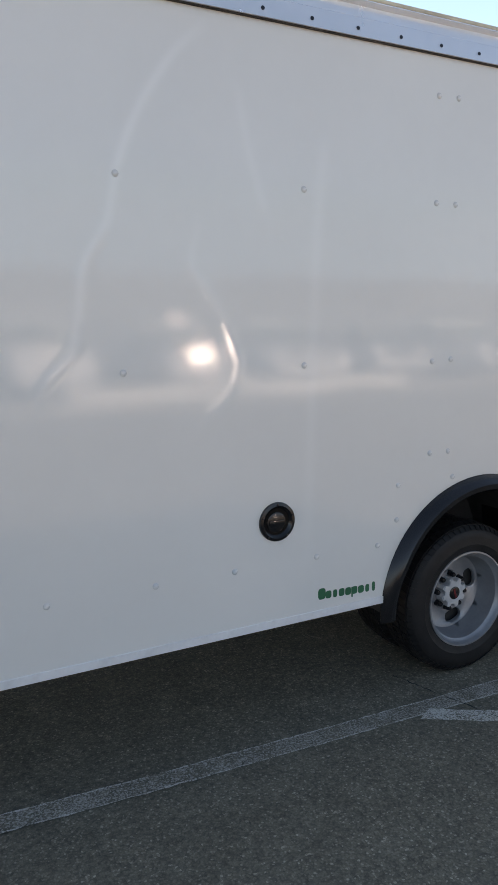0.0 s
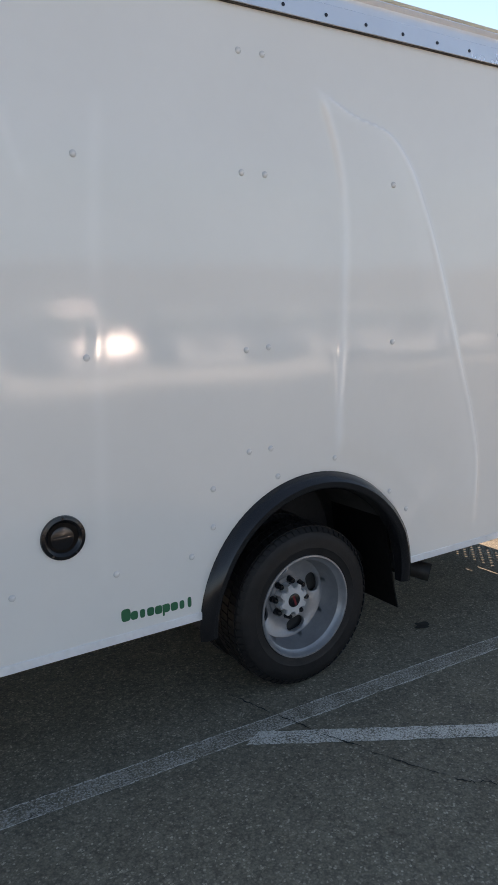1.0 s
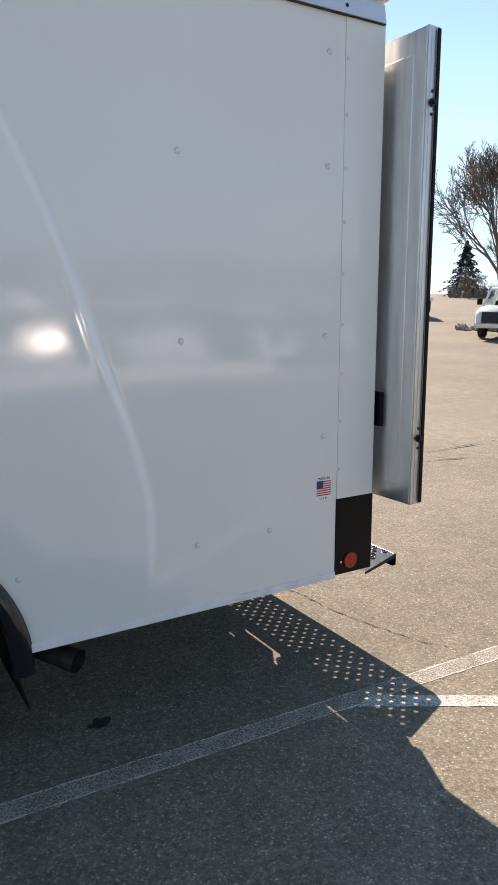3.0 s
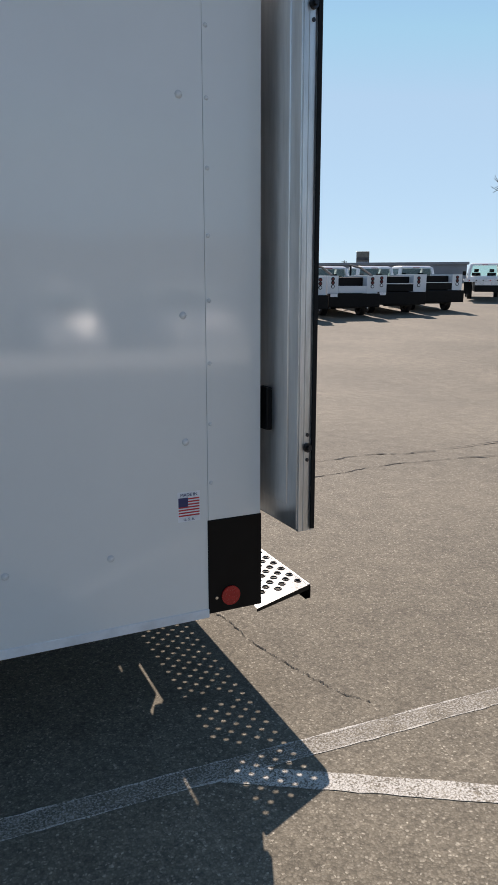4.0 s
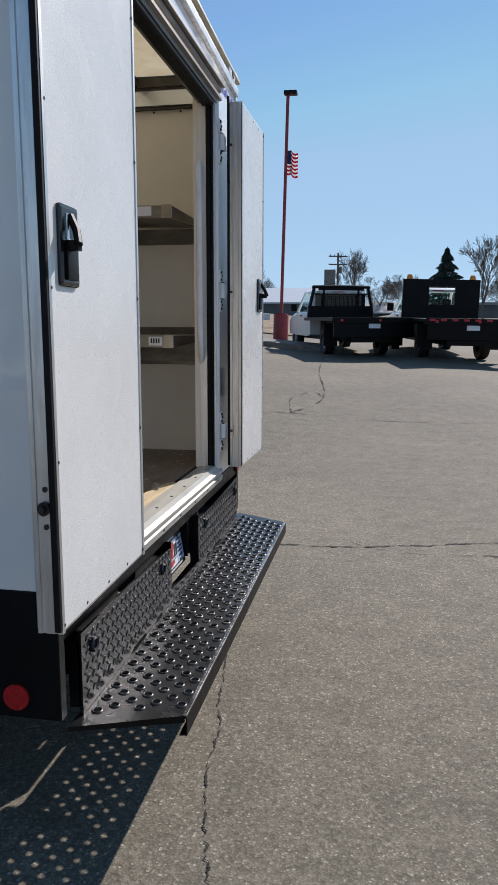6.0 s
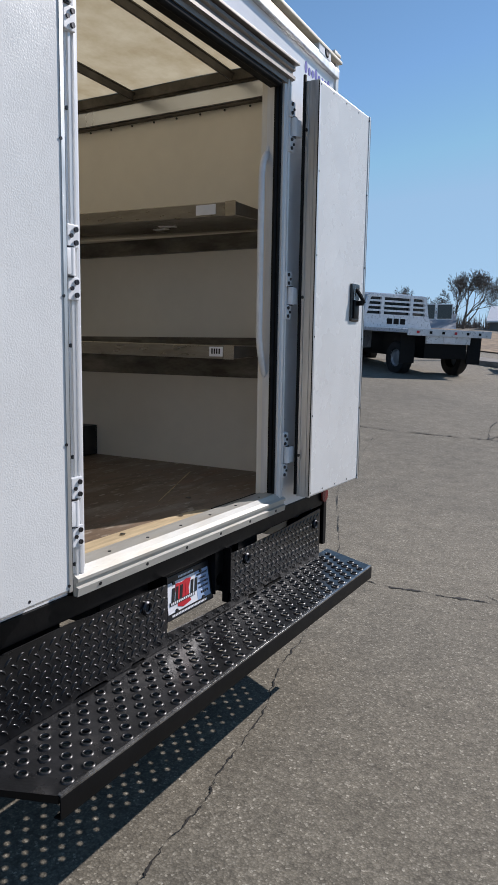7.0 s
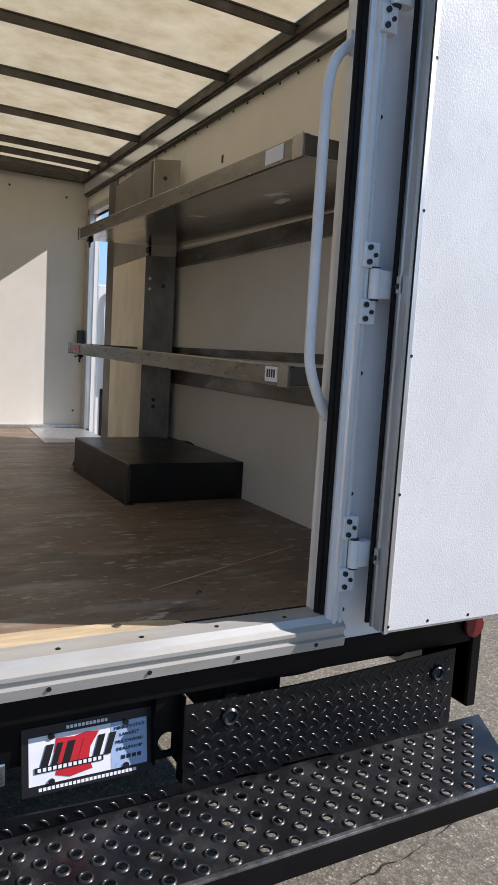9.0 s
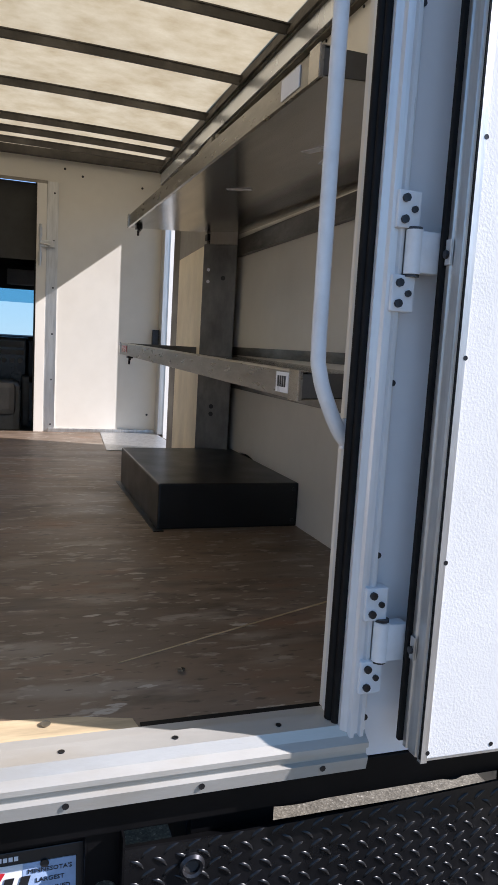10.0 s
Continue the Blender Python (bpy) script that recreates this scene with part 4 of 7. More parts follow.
box(bm, -0.09, 0.028, 0.0, W, 3.038, 3.052, 0.003, LEAN)
part("rear_roof_lip", bm, M_CREAMLIP, header, "weathered cream roof edge")
for y in (0.42, 1.22, 2.24):
    bm = B()
    box(bm, -0.03, 0.024, y - 0.07, y + 0.07, 2.998, 3.056, 0.006, LEAN)
    lamp = part("marker_bracket", bm, M_WHITE, truck, "white clearance lamp bracket")
    bm = B()
    lathe(bm, [(0.0, 0.022), (0.018, 0.024), (0.024, 0.021), (0.026, 0.018)], (0.004, y + 0.02, 3.027 - 0.045 * y), "x", 14)
    part("lamp_socket", bm, M_BLACK, lamp)
# brand mark beside the door head, as plain violet shapes
for i, h in enumerate((0.026, 0.017, 0.017, 0.025, 0.017, 0.017, 0.017, 0.022)):
    n, y, z = 18, 2.085 + 0.036 * i, 2.800
    rings = []
    for f, x in ((0.05, 0.0016), (1.0, 0.0016), (1.0, 0.0), (0.05, 0.0)):
        rings.append([(x, y + 0.013 * f * math.cos(2 * math.pi * k / n), z + (h - 0.017) + h * f * math.sin(2 * math.pi * k / n)) for k in range(n)])
    bm = B()
    loft(bm, rings, True, False)
    part("brand_mark", bm, M_PURPLE, rear, "plain violet shape of a brand mark")
bm = B()
box(bm, -0.05, 0.006, 0.03, W - 0.03, 0.731, 0.8045, 0.003)
part("rear_cross_beam", bm, M_BLACK, truck, "black painted cross beam below the sill")

# door frame extrusions
def jamb(y_out, sg):
    """Upright frame profile: outer flange, two ribs and an inner return."""
    bm = B()
    prof = [(0.0, 0.0), (0.0, 0.024), (0.005, 0.026), (0.007, 0.032), (0.015, 0.033), (0.018, 0.027), (0.026, 0.027), (0.028, 0.033), (0.036, 0.033), (0.039, 0.025), (0.053, 0.022), (0.053, -0.06), (0.0, -0.06)]
    loft(bm, [[(x, y_out + sg * d, z) for d, x in prof] for z in (0.806, 2.745)])
    return bm


for y_out, sg in ((OY0, 1), (OY1, -1)):
    j = part("door_jamb", jamb(y_out, sg), M_JAMB, truck, "ribbed dull aluminium door jamb")
    yi = y_out + sg * 0.053
    bm = B()
    tube(bm, [(-0.010, yi + sg * 0.007, 0.885), (-0.010, yi + sg * 0.007, 2.66)], 0.0115, 12)
    tube(bm, [(0.006, yi + sg * 0.004, 0.885), (0.006, yi + sg * 0.004, 2.66)], 0.0075, 10)
    box(bm, -0.020, 0.004, min(yi, yi + sg * 0.009), max(yi, yi + sg * 0.009), 0.885, 2.66)
    part("door_seal", bm, M_SEAL, j, "black bulb rubber seal", True)
    bm = B()
    box(bm, -0.090, -0.0605, min(yi - sg * 0.05, yi - sg * 0.007), max(yi - sg * 0.05, yi - sg * 0.007), FLOOR + 0.004, 2.70, 0.003)
    part("inner_post", bm, M_LINER, j, "cream inner door post")
    for i in range(6):
        part("screw", mesh_of("screw", disc(B(), (0, 0, 0), 0.006, 0.005, "x", 8), M_BOLT), None, j, m=pose(0.024, y_out + sg * 0.004, 0.905 + 0.322 * i))
    # grab bar
    yb = y_out - (0.061 if sg > 0 else 0.0)
    bm = B()
    tube(bm, curve_pts([(-0.058, yb + sg * 0.040, 2.392), (-0.056, yb + sg * 0.062, 2.375), (-0.050, yb + sg * 0.098, 2.335), (-0.044, yb + sg * 0.120, 2.27), (-0.042, yb + sg * 0.125, 2.15), (-0.042, yb + sg * 0.124, 1.65), (-0.042, yb + sg * 0.118, 1.56), (-0.046, yb + sg * 0.092, 1.495), (-0.050, yb + sg * 0.066, 1.45), (-0.052, yb + sg * 0.050, 1.432)], 5), 0.0145, 12)
    g = part("grab_bar", bm, M_WHITE, truck, "white bent-tube grab bar", True)
    for z in (2.385, 1.445):
        bm = B()
        box(bm, -0.062, -0.046, yb + sg * 0.048 - 0.012, yb + sg * 0.048 + 0.012, z - 0.03, z + 0.03, 0.004)
        part("flat_end", bm, M_WHITE, g)
bm = B()
prof = [(2.745, 0.0), (2.745, 0.030), (2.737, 0.032), (2.735, 0.046), (2.722, 0.046), (2.718, 0.034), (2.70, 0.034), (2.697, 0.046), (2.684, 0.046), (2.68, 0.03), (2.662, 0.03), (2.662, -0.06), (2.745, -0.06)]
loft(bm, [[(x, y, z) for z, x in prof] for y in (OY0, OY1)])
box(bm, 0.03, 0.062, OY0 - 0.01, OY1 + 0.01, 2.742, 2.752, 0.002)
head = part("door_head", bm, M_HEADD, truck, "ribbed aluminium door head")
bm = B()
tube(bm, [(0.012, OY0 + 0.09, 2.652), (0.012, OY1 - 0.09, 2.652)], 0.016, 10)
box(bm, -0.03, 0.012, OY0 + 0.084, OY1 - 0.084, 2.640, 2.662)
part("door_seal", bm, M_SEAL, head, "black bulb rubber seal", True)
bm = B()
prof = [(0.806, -0.03), (0.806, 0.040), (0.832, 0.045), (0.836, 0.036), (0.848, 0.036), (0.852, 0.044), (0.862, 0.044), (0.872, 0.028), (0.890, 0.018), (0.893, -0.028), (0.884, -0.034), (0.884, -0.070), (0.878, -0.076), (0.872, -0.076), (0.866, -0.03)]
loft(bm, [[(x, y, z) for z, x in prof] for y in (OY0, OY1)])
sill = part("door_sill", bm, M_ALU_H, truck, "scuffed bare aluminium door sill")
for i in range(6):
    part("screw", mesh_of("screw", disc(B(), (0, 0, 0), 0.006, 0.005, "x", 8), M_BOLT), None, sill, m=pose(0.040, 0.62 + 0.235 * i, 0.822))
    part("screw", mesh_of("screw", disc(B(), (0, 0, 0), 0.006, 0.002, "z", 8), M_BOLT), None, sill, m=pose(-0.005, 0.72 + 0.2 * i, 0.891))

# ---- box truck: rear doors, each folded right back ----
def door(x_back, y_hinge, sg, lean, length, top, thick=1.0):
    """A leaf that is built shut towards sg, from its hinge edge, then swung back; local x outwards from the truck, local y along the leaf."""
    m = pose(x_back, y_hinge, 0, 0, 0, lean) @ Matrix.Diagonal((thick, 1, 1, 1))
    e0, e1 = min(0, sg * length), max(0, sg * length)
    d = part("rear_door", box(B(), 0.004, 0.068, e0 + 0.004, e1 - 0.004, 0.872, top, 0.002), M_FRP, truck, "open white rear door with a pebbled fibreglass inner face", m=m)
    # edge extrusion: ribbed channels round the leaf
    bm = B()
    rib = [(-0.002, 0.010), (-0.002, -0.003), (0.010, -0.003), (0.012, 0.001), (0.020, 0.001), (0.022, -0.002), (0.046, -0.002), (0.048, 0.0015), (0.056, 0.0015), (0.058, -0.003), (0.0715, -0.003), (0.0715, 0.010)]
    for a, out in ((0.0, -sg), (sg * length, sg)):
        loft(bm, [[(x, a - out * dy, z) for x, dy in rib] for z in (0.866, top + 0.004)])
    box(bm, -0.002, 0.066, e0 + 0.011, e1 - 0.011, 0.866, 0.886, 0.002)
    box(bm, -0.002, 0.066, e0 + 0.011, e1 - 0.011, top - 0.015, top + 0.004, 0.002)
    part("door_edge", bm, M_ALU, d, "ribbed aluminium door edge")
    # outer skin with a raised field
    bm = B()
    box(bm, -0.008, 0.003, e0 + 0.004, e1 - 0.004, 0.874, top - 0.004, 0.002)
    box(bm, -0.014, -0.006, e0 + 0.07, e1 - 0.07, 0.95, top - 0.09, 0.004)
    part("outer_skin", bm, M_SKIN, d, "plain silvery outer door skin")
    # seals at both edges
    bm = B()
    for a in (0.0, sg * length):
        s2 = sg if a else -sg
        if a:
            box(bm, 0.052, 0.070, min(a + s2 * 0.004, a + s2 * 0.013), max(a + s2 * 0.004, a + s2 * 0.013), 0.874, top - 0.004, 0.002)
        else:
            box(bm, 0.066, 0.0705, min(a + s2 * 0.0035, a + s2 * 0.0055), max(a + s2 * 0.0035, a + s2 * 0.0055), 0.874, top - 0.004)
    part("door_seal", bm, M_SEAL, d, "black rubber seal along the door edge")
    bm = B()
    box(bm, -0.016, -0.003, min(-sg * 0.012, sg * 0.004), max(-sg * 0.012, sg * 0.004), 0.874, top + 0.03, 0.003)
    part("hinge_side_seal", bm, M_SEAL, d, "black rubber flap beside the hinges")
    scr = mesh_of("screw", disc(B(), (0, 0, 0), 0.0045, 0.003, "x", 8), M_BOLT)
    for i in range(6):
        for yy in (sg * 0.010, sg * (length - 0.010)):
            part("screw", scr, None, d, m=pose(0.069, yy, 0.885 + (top - 0.90) / 5 * i))
    for i in range(1, 4):
        for z in (0.885, top - 0.013):
            part("screw", scr, None, d, m=pose(0.066, sg * length * i / 4, z))
    # bracket of each hinge arm on the hinge edge
    for z in (1.064, 1.780, 2.494):
        bm = B()
        box(bm, 0.0, 0.018, min(-sg * 0.008, -sg * 0.0035), max(-sg * 0.008, -sg * 0.0035), z - 0.022, z + 0.022, 0.0015)
        br = part("hinge_bracket", bm, M_ALU, d, "narrow aluminium hinge bracket")
        for dz in (-0.004,):
            part("bolt", disc(B(), (0.008, -sg * 0.007, z + dz), 0.0075, -sg * 0.006, "y", 8), M_BOLT, br)
    # outside handle of the leaf, seen edge-on between door and truck
    bm = B()
    yh = sg * (length - 0.215)
    box(bm, -0.040, -0.012, yh - 0.035, yh + 0.035, 1.21, 1.37, 0.006)
    part("outside_handle", bm, M_BLACK, d, "black outside door handle")
    # rotating lock bolt on the free edge
    for z in (1.175, top - 0.29):
        bm = B()
        disc(bm, (0.034, sg * (length + 0.002), z), 0.017, sg * 0.012, "y", 14)
        disc(bm, (0.034, sg * (length + 0.010), z), 0.009, sg * 0.016, "y", 10)
        part("lock_bolt", bm, M_BOLT, d, "dark lock bolt in the door edge")
        for dz in (-0.045, 0.045):
            part("screw", disc(B(), (0.036, sg * (length + 0.002), z + dz), 0.007, sg * 0.004, "y", 10), M_BOLT, d)
    # inside paddle latch
    yl = sg * (length - (0.13 if sg > 0 else 0.105))
    bm = B()
    box(bm, 0.064, 0.080, yl - 0.053, yl + 0.053, 1.685, 1.87, 0.010)
    latch = part("paddle_latch", bm, M_FLARE, d, "black inside paddle latch with a lever")
    bm = B()
    box(bm, 0.078, 0.088, yl - 0.03, yl + 0.03, 1.70, 1.79, 0.004)
    box(bm, 0.080, 0.118, yl - 0.012 + sg * 0.02, yl + 0.012 + sg * 0.02, 1.765, 1.79, 0.004)
    tube(bm, [(0.082, yl, 1.845), (0.105, yl + sg * 0.012, 1.81), (0.118, yl + sg * 0.03, 1.778)], 0.011, 8)
    part("lever", bm, M_BLACK, latch, smooth=True)
    bm = B()
    box(bm, 0.078, 0.084, yl - 0.022, yl - 0.010, 1.72, 1.85, 0.002)
    part("bright_rod", bm, M_CHROME, latch)
    return d


door(0.074, 1.948, 1, -0.9, 0.592, 2.69, 0.88)
door(0.050, 0.424, -1, 1.1, 0.628, 2.885, 0.86)

# hinges: two leaves on the jamb, a knuckle and an arm to the door
def hinge(y, sg, z):
    ya, yb = min(y - sg * 0.024, y + sg * 0.022), max(y - sg * 0.024, y + sg * 0.022)
    h = part("hinge", box(B(), 0.014, 0.041, ya, yb, z + 0.040, z + 0.104, 0.003), M_WHITE, truck, "white steel door hinge with dark bolts")
    part("hinge_leaf", box(B(), 0.014, 0.041, ya, yb, z - 0.104, z - 0.040, 0.003), M_WHITE, h)
    bm = B()
    box(bm, 0.022, 0.054, min(y + sg * 0.012, y + sg * 0.062), max(y + sg * 0.012, y + sg * 0.062), z - 0.036, z + 0.036, 0.004)
    tube(bm, [(0.040, y + sg * 0.014, z - 0.038), (0.040, y + sg * 0.014, z + 0.038)], 0.016, 12)
    part("hinge_arm", bm, M_WHITE, h, smooth=True)
    bm = B()
    tube(bm, [(0.037, y + sg * 0.014, z - 0.043), (0.037, y + sg * 0.014, z + 0.043)], 0.0145, 10)
    part("hinge_pin", bm, M_BOLT, h)
    for dz in (0.054, 0.090, -0.054, -0.090):
        part("bolt", mesh_of("bolt", disc(B(), (0, 0, 0), 0.0075, 0.006, "x", 8), M_BOLT), None, h, m=pose(0.041, y - sg * 0.010, z + dz))
    for dz in (0.072, -0.072):
        part("bolt", mesh_of("bolt", disc(B(), (0, 0, 0), 0.006, 0.005, "x", 8), M_BOLT), None, h, m=pose(0.041, y + sg * 0.008, z + dz))


for z in (1.064, 1.780, 2.494):
    hinge(1.884, 1, z)
    hinge(0.527, -1, z)

# ---- box truck: bumper and step ----
bump = part("bumper_frame", box(B(), -0.012, 0.016, 0.10, 0.985, 0.500, 0.690), M_BLACK, truck, "black steel rear bumper frame")
part("bumper_frame", box(B(), -0.012, 0.016, 1.43, 2.318, 0.500, 0.690), M_BLACK, truck, "black steel rear bumper frame")
# dark members behind the gap over the plates; light shows between them
for ya, yb in ((0.10, 0.50), (0.68, 0.93), (1.56, 1.725)):
    part("gap_filler", box(B(), -0.03, -0.013, ya, yb, 0.60, 0.7305), M_BLACK, bump)
bm = B()
tube(bm, curve_pts([(-0.02, 1.62, 0.735), (-0.015, 1.74, 0.722), (-0.015, 1.83, 0.724), (-0.02, 1.93, 0.738)], 5), 0.006, 8)
tube(bm, curve_pts([(-0.02, 2.06, 0.738), (-0.012, 2.12, 0.722), (-0.012, 2.15, 0.726), (-0.02, 2.19, 0.739)], 5), 0.006, 8)
part("wiring", bm, M_SEAL, bump, "sagging black wiring loom", True)
part("recess_back", box(B(), -0.06, -0.045, 0.985, 1.368, 0.60, 0.7305), M_BLACK, bump)
bm = B()
rings = []
for xx in (-0.006, -0.014):
    for hole in (False, True):
        ring = []
        for k in range(16):
            c, q = math.cos(2 * math.pi * k / 16), math.sin(2 * math.pi * k / 16)
            f = 1 / max(abs(c), abs(q))
            ring.append((xx, 1.400 + 0.026 * c, 0.606 + 0.026 * q) if hole else (xx, 1.400 + c * f * 0.030, (0.606 + q * f * 0.042) if q < 0 else (0.606 + q * f * 0.128)))
        rings.append(ring)
loft(bm, [rings[0], rings[1], rings[3], rings[2]], True, False)
part("recess_back", bm, M_BLACK, bump, "black recess plate with a round hole")
part("recess_web", box(B(), -0.044, -0.006, 1.3655, 1.3695, 0.55, 0.738), M_BLACK, bump)


def tread_panel(outline, x, y0, y1, z0, z1):
    """Tread plate: a thin sheet of the given outline in y and z, with rows of raised curved bars, each leaning the other way from its neighbours."""
    bm = B()
    prism(bm, outline, "x", x - 0.006, x)
    pl = part("tread_plate", bm, M_TREAD, bump, "black diamond tread plate")
    verts, faces = [], []
    p, pz, h = 0.041, 0.0215, 0.0030
    ny, nz = int((y1 - y0 - 0.03) / p) + 1, int((z1 - z0 - 0.022) / pz) + 1
    for j in range(nz):
        for i in range(ny):
            cy, cz = y0 + 0.018 + p * i + (p / 2 if j % 2 else 0), z0 + 0.014 + pz * j
            if cy > y1 - 0.014:
                continue
            a = radians(38 if j % 2 else -38)
            u, v = (math.cos(a), math.sin(a)), (-math.sin(a), math.cos(a))
            b0 = len(verts)
            for k in range(7):
                q = k / 3 - 1
                c, w, hh = 0.0035 * (1 - q * q), 0.0005 + 0.0036 * math.sqrt(max(0.0, 1 - q * q)), h * (1 - q ** 4)
                for t, up in ((c - w, 0.0), (c - 0.4 * w, hh), (c + 0.4 * w, hh), (c + w, 0.0)):
                    verts.append((x + up, cy + u[0] * q * 0.0165 + v[0] * t, cz + u[1] * q * 0.0165 + v[1] * t))
            for k in range(6):
                for r in range(3):
                    b = b0 + 4 * k + r
                    faces.append((b, b + 1, b + 5, b + 4))
    me = bpy.data.meshes.new("tread_pattern")
    me.from_pydata(verts, [], faces)
    me.materials.append(M_TREAD)
    me.shade_smooth()
    tagged(part("tread_pattern", me, None, pl), kind="stuff")
    return pl


def notched(y0, y1, low, high):
    """Outline of a plate whose long edges bow and dip where light shows past them; low and high list (y, z) along each edge."""
    return [(y0, low[0][1])] + low[1:-1] + [(y1, low[-1][1]), (y1, high[-1][1])] + high[-2:0:-1] + [(y0, high[0][1])]


tp = [tread_panel(notched(0.098, 0.985, [(0.098, 0.4795), (0.50, 0.4795), (0.53, 0.490), (0.65, 0.489), (0.67, 0.4795), (0.78, 0.480), (0.79, 0.489), (0.85, 0.489), (0.86, 0.4795), (0.985, 0.4795)],
                          [(0.098, 0.728), (0.50, 0.729), (0.60, 0.722), (0.76, 0.720), (0.92, 0.712), (0.985, 0.708)]), 0.030, 0.102, 0.981, 0.492, 0.708),
      tread_panel(notched(1.43, 2.322, [(1.43, 0.4795), (1.575, 0.4795), (1.585, 0.491), (1.64, 0.489), (1.65, 0.4795), (1.715, 0.480), (1.725, 0.491), (1.88, 0.489), (1.895, 0.4795), (2.322, 0.4795)],
                          [(1.43, 0.712), (1.55, 0.708), (1.72, 0.710), (1.90, 0.714), (2.10, 0.721), (2.322, 0.730)]), 0.030, 1.434, 2.318, 0.492, 0.708),
      tread_panel(notched(0.986, 1.429, [(0.986, 0.482), (1.2, 0.482), (1.429, 0.482)], [(0.986, 0.527), (1.2, 0.517), (1.429, 0.508)]), 0.030, 0.990, 1.425, 0.480, 0.516)]
for pl, ys in ((tp[0], (0.18, 0.863)), (tp[1], (1.552, 2.252))):
    for y in ys:
        bm = B()
        lathe(bm, [(0.013, 0.0), (0.014, 0.008), (0.019, 0.011), (0.024, 0.006), (0.024, -0.004)], (0.031, y, 0.662), "x", 18)
        part("grommet_eye", bm, M_BOLT, pl, "round steel eyelet", True)
        bm = B()
        disc(bm, (0.031, y, 0.662), 0.0135, 0.002, "x", 14)
        part("eye_hole", bm, M_DARK, pl)
# recess side cheeks with a round opening, and the dealer plate
for y, t in ((0.985, 0.004), (1.426, 0.004)):
    part("recess_cheek", box(B(), -0.045, 0.03, y, y + t, 0.545, 0.735), M_BLACK, bump)
bm = B()
box(bm, -0.03, 0.022, 0.975, 1.005, 0.60, 0.655, 0.006)
part("plate_lamp", bm, M_CHROME, bump, "small plate lamp")
PX = -0.036
plate = part("dealer_plate", box(B(), PX - 0.004, PX, 1.035, 1.365, 0.545, 0.735, 0.002), M_BLACKV, truck, "dealer's show plate in a black frame")


def on_plate(y, z, dx=0.002):
    return pose(PX + dx, y, z, 90, 0, 90)


card = part("card", box(B(), PX, PX + 0.0012, 1.052, 1.346, 0.574, 0.708), M_WHITEV, plate, "white plate card with a bluish shaded part painted in")
# bluish right part: shade across the card put into its colour
part("shaded_field", box(B(), PX + 0.0008, PX + 0.0018, 1.252, 1.346, 0.574, 0.708), mat("pale_blue_shade_tone", (0.36, 0.47, 0.66), 0.35, var=0.1, scale=12), plate)
bm = B()
prism(bm, [(1.115, 0.594), (1.150, 0.582), (1.205, 0.592), (1.196, 0.622), (1.200, 0.655), (1.222, 0.694), (1.190, 0.698), (1.160, 0.692), (1.118, 0.696), (1.112, 0.66), (1.122, 0.63)], "x", PX + 0.0012, PX + 0.0026)
part("red_shape", bm, M_REDV, plate, "plain red and black mark")
# heavy initials of the mark as plain slanted bars
for y, w in ((1.078, 0.018), (1.104, 0.014), (1.130, 0.018), (1.168, 0.018), (1.206, 0.016), (1.234, 0.016)):
    bm = B()
    prism(bm, [(y, 0.622), (y + w, 0.622), (y + w + 0.016, 0.682), (y + 0.016, 0.682)], "x", PX + 0.002, PX + 0.0034)
    part("mark_bar", bm, M_BLACKV if y != 1.168 else M_REDV, plate)
part("mark_bar", box(B(), PX + 0.002, PX + 0.0036, 1.066, 1.232, 0.608, 0.624), M_BLACKV, plate)
for i in range(13):
    part("mark_bar", box(B(), PX + 0.0036, PX + 0.0042, 1.072 + 0.0122 * i, 1.080 + 0.0122 * i, 0.611, 0.621), M_WHITEV, plate)
for i, t in enumerate(("MINNESOTA'S", "LARGEST", "PRE-OWNED", "DEALERSHIP")):
    word("lettering", t, 0.0125, M_BLACKV, plate, on_plate(1.300, 0.690 - 0.0205 * i, 0.0028))
for i in range(4):
    part("small_square", box(B(), PX + 0.002, PX + 0.003, 1.278 + 0.014 * i, 1.288 + 0.014 * i, 0.598, 0.609), M_BLACKV, plate)
for i in range(11):
    part("frame_bar", box(B(), PX, PX + 0.001, 1.142 + 0.0095 * i, 1.149 + 0.0095 * i, 0.716, 0.725), M_WHITEV, plate)
for i in range(24):
    part("frame_bar", box(B(), PX, PX + 0.001, 1.075 + 0.0102 * i, 1.0825 + 0.0102 * i, 0.556, 0.565), M_WHITEV, plate)
for y in (1.105, 1.29):
    for z in (0.703, 0.579):
        part("plate_screw", disc(B(), (PX, y, z), 0.008, 0.005, "x", 10), M_BLACKV, plate)

# the plate leans back a little in its recess
plate.matrix_basis = Matrix.Translation((-0.030, 1.209, 0.612)) @ Matrix.Rotation(radians(-9), 4, "Y") @ Matrix.Diagonal((1.0, 0.98, 0.84, 1.0)) @ Matrix.Translation((-PX, -1.199, -0.641))

# step: a perforated pan, bent down at its long edge, narrowing towards its ends
SX0, SX1, SZ = 0.012, 0.318, 0.478


